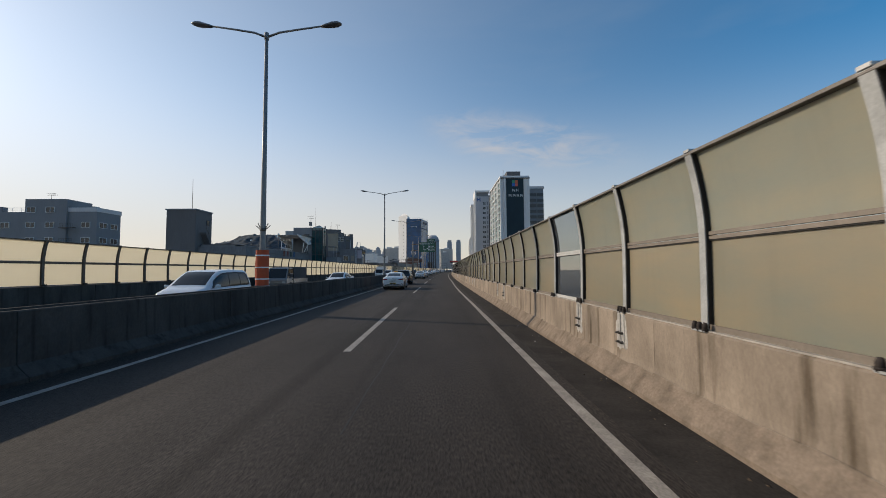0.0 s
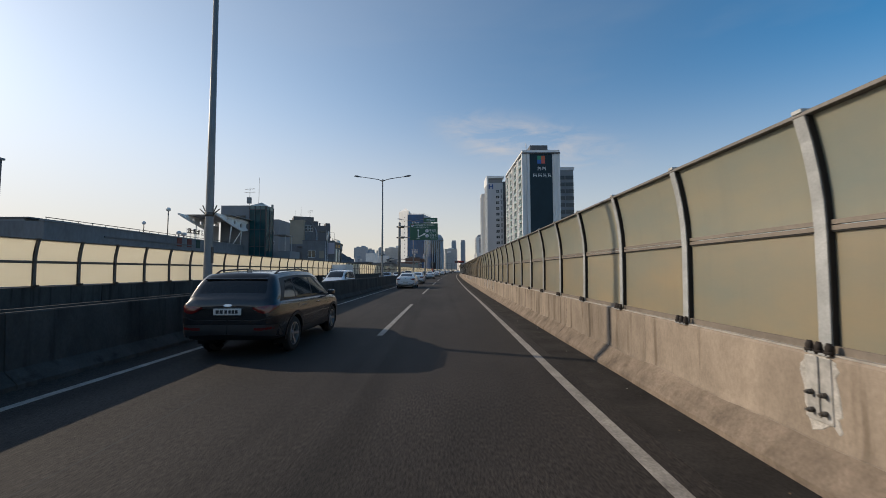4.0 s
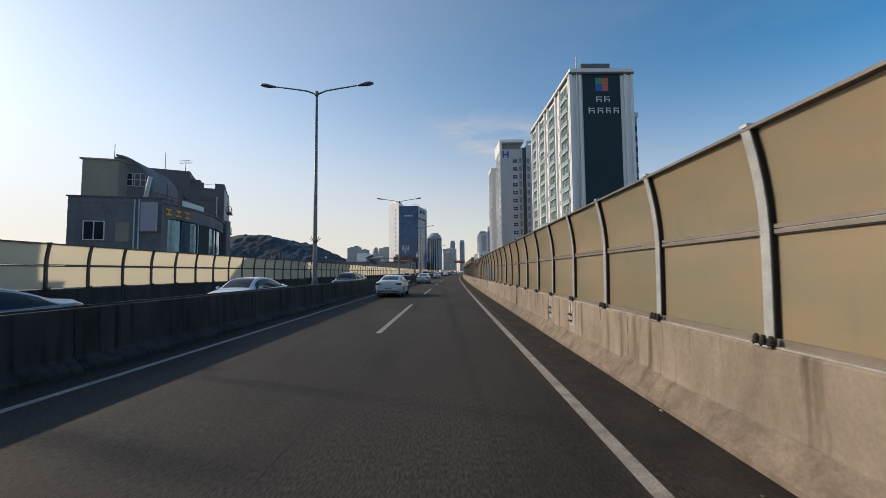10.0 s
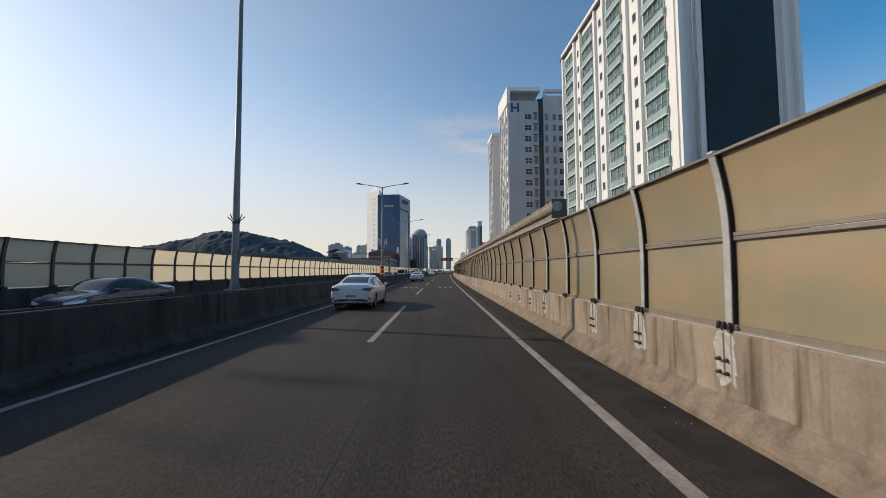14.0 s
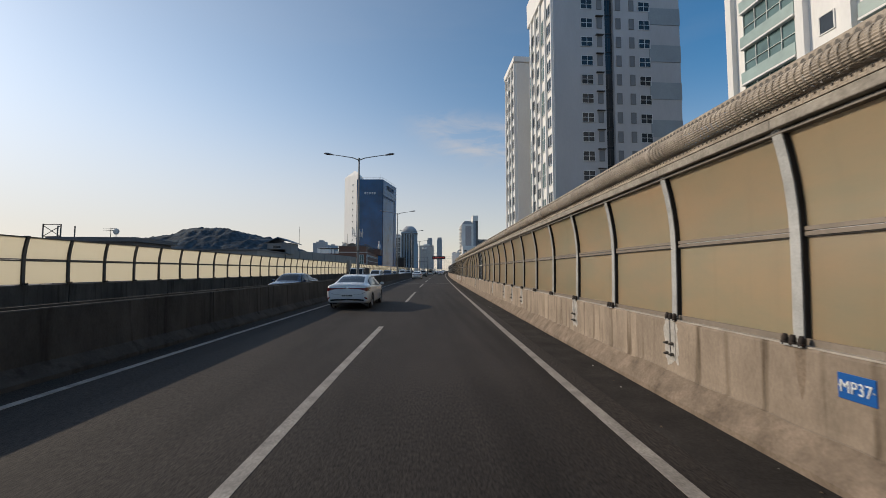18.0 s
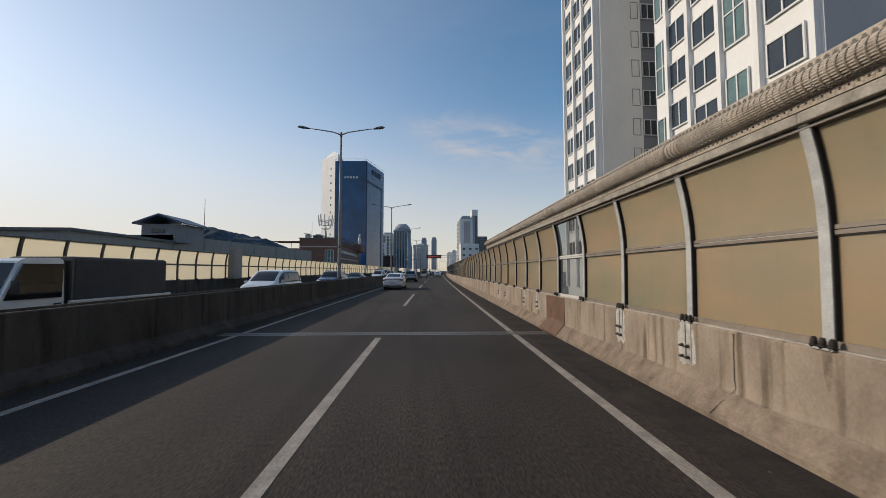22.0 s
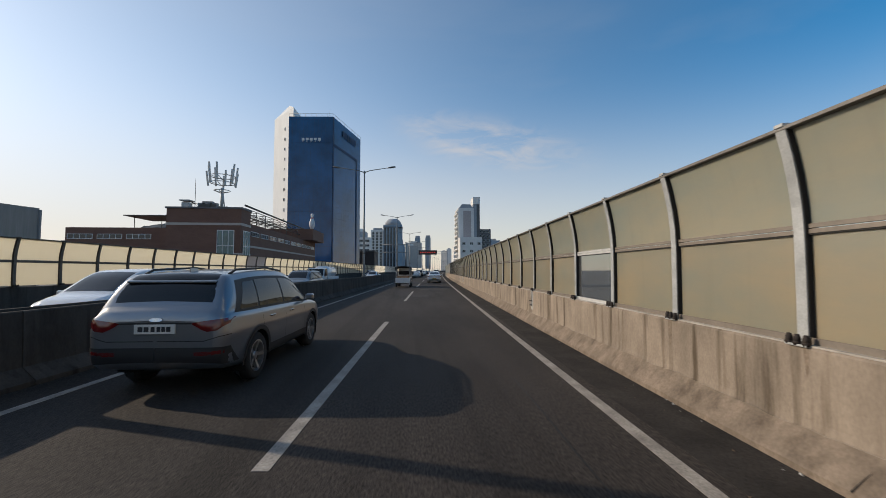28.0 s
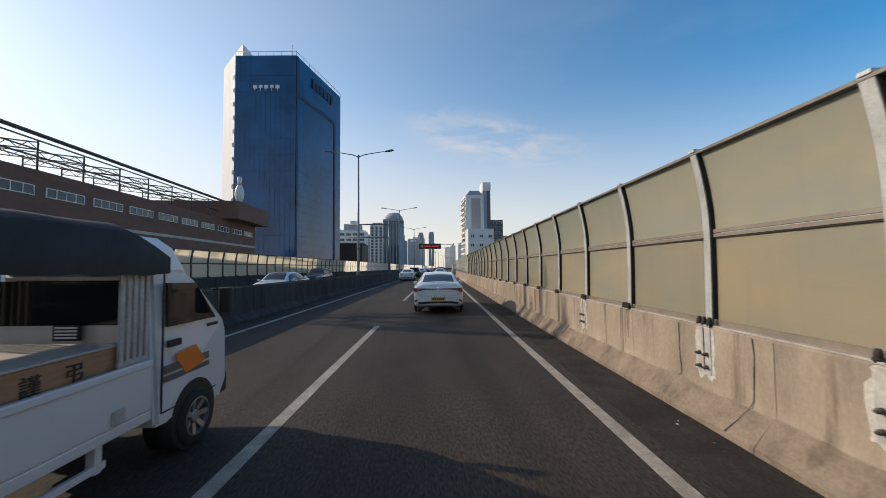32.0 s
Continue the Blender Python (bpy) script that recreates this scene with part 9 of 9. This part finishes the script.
# ------------------------------------------------------------------ steel plates under some posts
PLATE_MAT = surface("galvanised_post_plate", (0.50, 0.48, 0.45), rough=0.55, metal=0.35, grain=0.15, grain_scale=18, stain=0.3, stain_scale=7)
MORTAR = surface("mortar_smear", (0.50, 0.47, 0.43), rough=0.95, grain=0.2, grain_scale=30, stain=0.25, stain_scale=9, bump=0.6)
bm = bmesh.new()
box(bm, -0.076, -0.105, 0.46, -0.0605, 0.105, 0.97, 0.006)
box(bm, -0.090, -0.012, 0.50, -0.0785, 0.012, 0.97)
plate_mesh = mesh_of("post_plate", bm, PLATE_MAT)
bm = bmesh.new()
tube(bm, [(-0.078, 0, 0), (-0.094, 0, 0)], 0.024, 6)
tube(bm, [(-0.094, 0, 0), (-0.135, 0, 0)], [0.013, 0.012], 8)
tube(bm, [(-0.096, 0, 0), (-0.114, 0, 0)], 0.021, 6)
bolt_mesh = mesh_of("bolt", bm, STEEL_DARK)


def smear(seed):
    rng_ = random.Random(seed)
    bm = bmesh.new()
    out = []
    for k in range(28):
        q = 2 * math.pi * k / 28
        r = 1 + 0.16 * rng_.uniform(-1, 1)
        c, d = math.cos(q), math.sin(q)
        out.append((0.150 * math.copysign(abs(c) ** 0.5, c) * r, 0.70 + 0.29 * math.copysign(abs(d) ** 0.5, d) * (r if d < 0 else 0.97)))
    a = [bm.verts.new((-0.0655, y, z)) for y, z in out]
    b = [bm.verts.new((-0.0595, y * 1.05, 0.7 + (z - 0.7) * (1.03 if z < 0.7 else 0.99))) for y, z in out]
    bm.faces.new(a), bm.faces.new(b[::-1])
    for k in range(28):
        bm.faces.new((a[k], a[(k + 1) % 28], b[(k + 1) % 28], b[k]))
    return mesh_of("mortar", bm, MORTAR)


SMEARS = [smear(k) for k in range(4)]
PLATED = [-14, -13, -8, -7, 0, 1, 3, 5, 17, 18, 19, 20, 26, 28, 31, 33, 34, 38, 39, 49, 50, 57, 58, 59, 61, 62, 63, 64, 72, 74, 75, 77, 78, 81,
          83, 86, 87, 88, 90, 95, 102, 103, 106, 107, 109, 110, 128, 135, 150, 151, 153]
for k in PLATED:
    m = on_line(POST0 + PITCH * k, W_LAT)
    p_ = part("post_plate", plate_mesh, None, barrier, "bolted steel plate below a post", m)
    for dy in (-0.055, 0.055):
        for z in (0.54, 0.68):
            part("bolt", bolt_mesh, None, p_, at=pose(0, dy, z))
    part("mortar", SMEARS[k % 4], None, barrier, at=m)

# ------------------------------------------------------------------ cracks and dark runs on the barrier
CRACK = surface("dark_crack", (0.022, 0.018, 0.015), rough=0.95, grain=0.2, stain=0.3)
RUN = surface("dirt_run", (0.215, 0.165, 0.122), rough=0.95, grain=0.25, grain_scale=35, stain=0.35, stain_scale=8)
rng = random.Random(5)


def crack(seed):
    """A thin ragged crack from the top of the barrier down over its toe."""
    q_ = random.Random(seed)
    face = [(-0.0625, 0.96), (-0.0625, 0.80), (-0.0625, 0.62), (-0.0625, 0.46), (-0.064, 0.37), (-0.092, 0.285), (-0.185, 0.18), (-0.2845, 0.065)]
    bm = bmesh.new()
    y, rows = 0.0, []
    for i, (x, z) in enumerate(face):
        y += q_.uniform(-0.025, 0.025) + (0.03 if i > 4 else 0)
        w = q_.uniform(0.003, 0.007)
        rows.append([bm.verts.new((x - 0.004, y - w, z)), bm.verts.new((x - 0.004, y + w, z))])
    for a, b in zip(rows, rows[1:]):
        bm.faces.new((a[0], a[1], b[1], b[0]))
    return mesh_of("crack", bm, CRACK)


def dirt_run(seed):
    q_ = random.Random(seed)
    bm = bmesh.new()
    h, w = q_.uniform(0.18, 0.45), q_.uniform(0.02, 0.055)
    a = [(-w, 0.972), (w, 0.972), (w * 0.9, 0.97 - h * 0.4), (w * 0.5, 0.97 - h * 0.8), (w * 0.1, 0.97 - h), (-w * 0.4, 0.97 - h * 0.85), (-w * 0.8, 0.97 - h * 0.5)]
    bm.faces.new([bm.verts.new((-0.0612, y, z)) for y, z in a])
    return mesh_of("dirt_run", bm, RUN)


CRACKS, RUNS = [crack(k) for k in range(4)], [dirt_run(k) for k in range(6)]
for k in range(-12, 160):
    if rng.random() < 0.20:
        part("crack", CRACKS[k % 4], None, barrier, at=on_line(POST0 + PITCH * k + rng.uniform(0.3, 1.4), W_LAT))
    if k not in PLATED and rng.random() < 0.75:
        part("dirt_run", RUNS[k % 6], None, barrier, at=on_line(POST0 + PITCH * k + rng.uniform(-0.09, 0.09), W_LAT))

# ------------------------------------------------------------------ kilometre plates on the barrier
PLATE_BLUE = surface("blue_enamel_plate", (0.012, 0.10, 0.36), rough=0.3, grain=0.02, stain=0.06, stain_scale=8)
for s, txt in ((83.70, "MP39"), (172.17, "MP37")):
    t = thing("marker_plate", on_line(s, W_LAT - 0.06, 0.66, -90), "blue enamel marker plate with white lettering on the barrier", "sign", group="marker plates")
    bm = bmesh.new()
    box(bm, -0.135, -0.008, 0.0, 0.135, 0.004, 0.20, 0.003)
    part("plate", bm, PLATE_BLUE, t)
    sized_text(txt, 0.225, 0.095, SIGN_PAINT, t, 0, -0.010, 0.10)
    for x in (-0.12, 0.12):
        bm = bmesh.new()
        tube(bm, [(x, -0.008, 0.1), (x, -0.013, 0.1)], 0.008, 8)
        part("screw", bm, STEEL, t)
t = thing("marker_plate", on_line(82.85, W_LAT - 0.06, 0.82, -90), "tiny blue plate with a white line on the barrier", "sign", group="marker plates")
bm = bmesh.new()
box(bm, -0.07, -0.006, 0.0, 0.07, 0.004, 0.055, 0.002)
part("plate", bm, PLATE_BLUE, t)
bm = bmesh.new()
box(bm, -0.055, -0.008, 0.02, 0.055, -0.006, 0.034)
part("lettering", bm, SIGN_PAINT, t)
bm = bmesh.new()
box(bm, 0.062, 0.60, 1.50, 0.071, 0.78, 1.74, 0.002)
paper = thing("paper_notice", on_line(POST0 + PITCH * -4, W_LAT), "white paper sheet stuck on a lower panel", "notice")
part("sheet", bm, SIGN_PAINT, paper)

# ------------------------------------------------------------------ wrapped banners on two lamps
for s in (14.9, 170.6):
    t = thing("wrapped_banner", on_line(s, LAMP_LAT, 1.11), "orange cloth wrapped round a street lamp foot", "banner", group="wrapped banners")
    bm = bmesh.new()
    n = 24
    rings = []
    for j in range(9):
        z = 0.0 + 1.35 * j / 8
        rings.append([bm.verts.new(((0.235 + 0.012 * noise.noise((k * 0.9, j * 0.8, s))) * math.cos(2 * math.pi * k / n), (0.235 + 0.012 * noise.noise((k * 0.9, j * 0.8, s))) * math.sin(2 * math.pi * k / n), z)) for k in range(n)])
    for a, b in zip(rings, rings[1:]):
        for k in range(n):
            bm.faces.new((a[k], a[(k + 1) % n], b[(k + 1) % n], b[k])).smooth = True
    part("cloth", bm, ORANGE, t)
    for z in (0.22, 0.66, 1.12):
        bm = bmesh.new()
        tube(bm, [(0, 0, z), (0, 0, z + 0.05)], 0.25, 20, caps=False)
        part("reflective_band", bm, SIGN_PAINT, t)

# ------------------------------------------------------------------ expansion joint and cabinet
JOINT = surface("worn_steel_joint", (0.17, 0.155, 0.14), rough=0.5, metal=0.5, grain=0.2, stain=0.3, stain_scale=5)
ej = thing("expansion_joint", on_line(217.0, 0, 0), "steel finger expansion joint across the carriageway", "expansion joint", kind="structure")
for sgn in (-1, 1):
    bm = bmesh.new()
    y0, y1 = sorted((sgn * 0.10, sgn * 0.24))
    box(bm, -5.8, y0, 0.0005, 2.78, y1, 0.007)
    part("edge_plate", bm, JOINT, ej)
bm = bmesh.new()
box(bm, -5.8, -0.10, 0.0005, 2.78, 0.10, 0.003)
part("gap_seal", bm, SEAL, ej)
bm = bmesh.new()
for k in range(107):
    x = -5.78 + 0.08 * k
    y0, y1 = (-0.10, 0.07) if k % 2 else (-0.07, 0.10)
    box(bm, x, y0, 0.003, x + 0.048, y1, 0.0075)
part("fingers", bm, JOINT, ej)["kind"] = "stuff"
COVER = surface("rust_brown_cover_plate", (0.135, 0.075, 0.045), rough=0.75, metal=0.1, grain=0.2, stain=0.3, stain_scale=4)
bm = bmesh.new()
prism(bm, [(x - 0.012, z + 0.0) for x, z in barrier_outline()[:5]] + [(0.015, B_TOP - 0.02), (0.015, 0.0)], -0.75, 0.75)
part("cover_plate", bm, COVER, ej, "rust brown cover plate on the barrier", pose(W_LAT - 0.06, 0.1, 0))
cb = thing("roadside_cabinet", on_line(236.4, O_LAT + 0.05, 1.09), "grey steel cabinet on the far barrier", "cabinet")
bm = bmesh.new()
box(bm, -0.06, -0.6, 0.0, 0.40, 0.6, 2.35, 0.015)
part("casing", bm, SHEET, cb)
bm = bmesh.new()
box(bm, 0.0, -0.602, 0.1, 0.34, -0.55, 2.25)
part("door", bm, POLE, cb)

# ------------------------------------------------------------------ message gantry far ahead
VM = thing("message_gantry", pose(0, 0, 0), "black electronic message board with red glowing rows on a gantry", "traffic sign")
bm = bmesh.new()
box(bm, 15.5, 474.8, 10.4, 25.9, 475.6, 12.9, 0.05)
bd = part("board", bm, TRIM, VM)
LED = plain("red_message_light", (0.3, 0.02, 0.02), 0.5, emit=(1.0, 0.08, 0.05), strength=0.4)
for k in range(7):
    bm = bmesh.new()
    box(bm, 16.3 + 1.32 * k, 474.75, 11.35, 17.1 + 1.32 * k, 474.8, 11.95)
    part("lettering", bm, LED, bd)
pr = line(478, 3.9)
pl_ = line(478, -6.5)
for x in (pl_.x, pr.x):
    bm = bmesh.new()
    tube(bm, [(x, 476.2, -1.2 if x == pr.x else 1.08), (x, 476.2, 13.2)], 0.25, 12)
    part("post", bm, STEEL, VM)
for z in (10.9, 12.4):
    bm = bmesh.new()
    tube(bm, [(min(pl_.x, 15.5), 476.0, z), (max(pr.x, 25.9), 476.0, z)], 0.14, 10)
    part("beam", bm, STEEL, VM)

# ------------------------------------------------------------------ cantilever over the oncoming lanes
CG = thing("sign_cantilever", on_line(345, M_LAT - 0.35, 0.96), "grey cantilever pole with two arms over the oncoming lanes", "traffic sign")
bm = bmesh.new()
tube(bm, [(0, 0, 0), (0, 0, 7.0)], [0.17, 0.14], 14)
part("pole", bm, POLE, CG)
for z in (4.75, 6.45):
    bm = bmesh.new()
    tube(bm, [(0.3, 0, z), (-5.3, 0, z)], 0.10, 10)
    part("arm", bm, POLE, CG)

# ------------------------------------------------------------------ litter and grit in the gutter
LEAFY = [surface("dry_litter", (0.10, 0.07, 0.045), rough=0.9), surface("pale_litter", (0.40, 0.38, 0.35), rough=0.9)]
rng = random.Random(21)
bm = bmesh.new()
for k in range(900):
    s = rng.uniform(-2, 300)
    p = line(s, 2.82 - abs(rng.gauss(0, 0.22)))
    r = rng.uniform(0.006, 0.022)
    q = rng.uniform(0, 6.28)
    vs = [bm.verts.new((p.x + r * math.cos(q + a) * f, p.y + r * math.sin(q + a), 0.004 + h)) for a, f, h in ((0, 1, 0), (2.1, 1.3, 0), (4.2, 0.8, 0), (1.0, 0.3, r * 0.7))]
    mi = 1 if rng.random() < 0.22 else 0
    for f in ((0, 1, 3), (1, 2, 3), (2, 0, 3), (0, 2, 1)):
        bm.faces.new([vs[i] for i in f]).material_index = mi
tagged(part("gutter_litter", bm, LEAFY), "grit and scraps scattered along the gutter", "litter", kind="stuff")
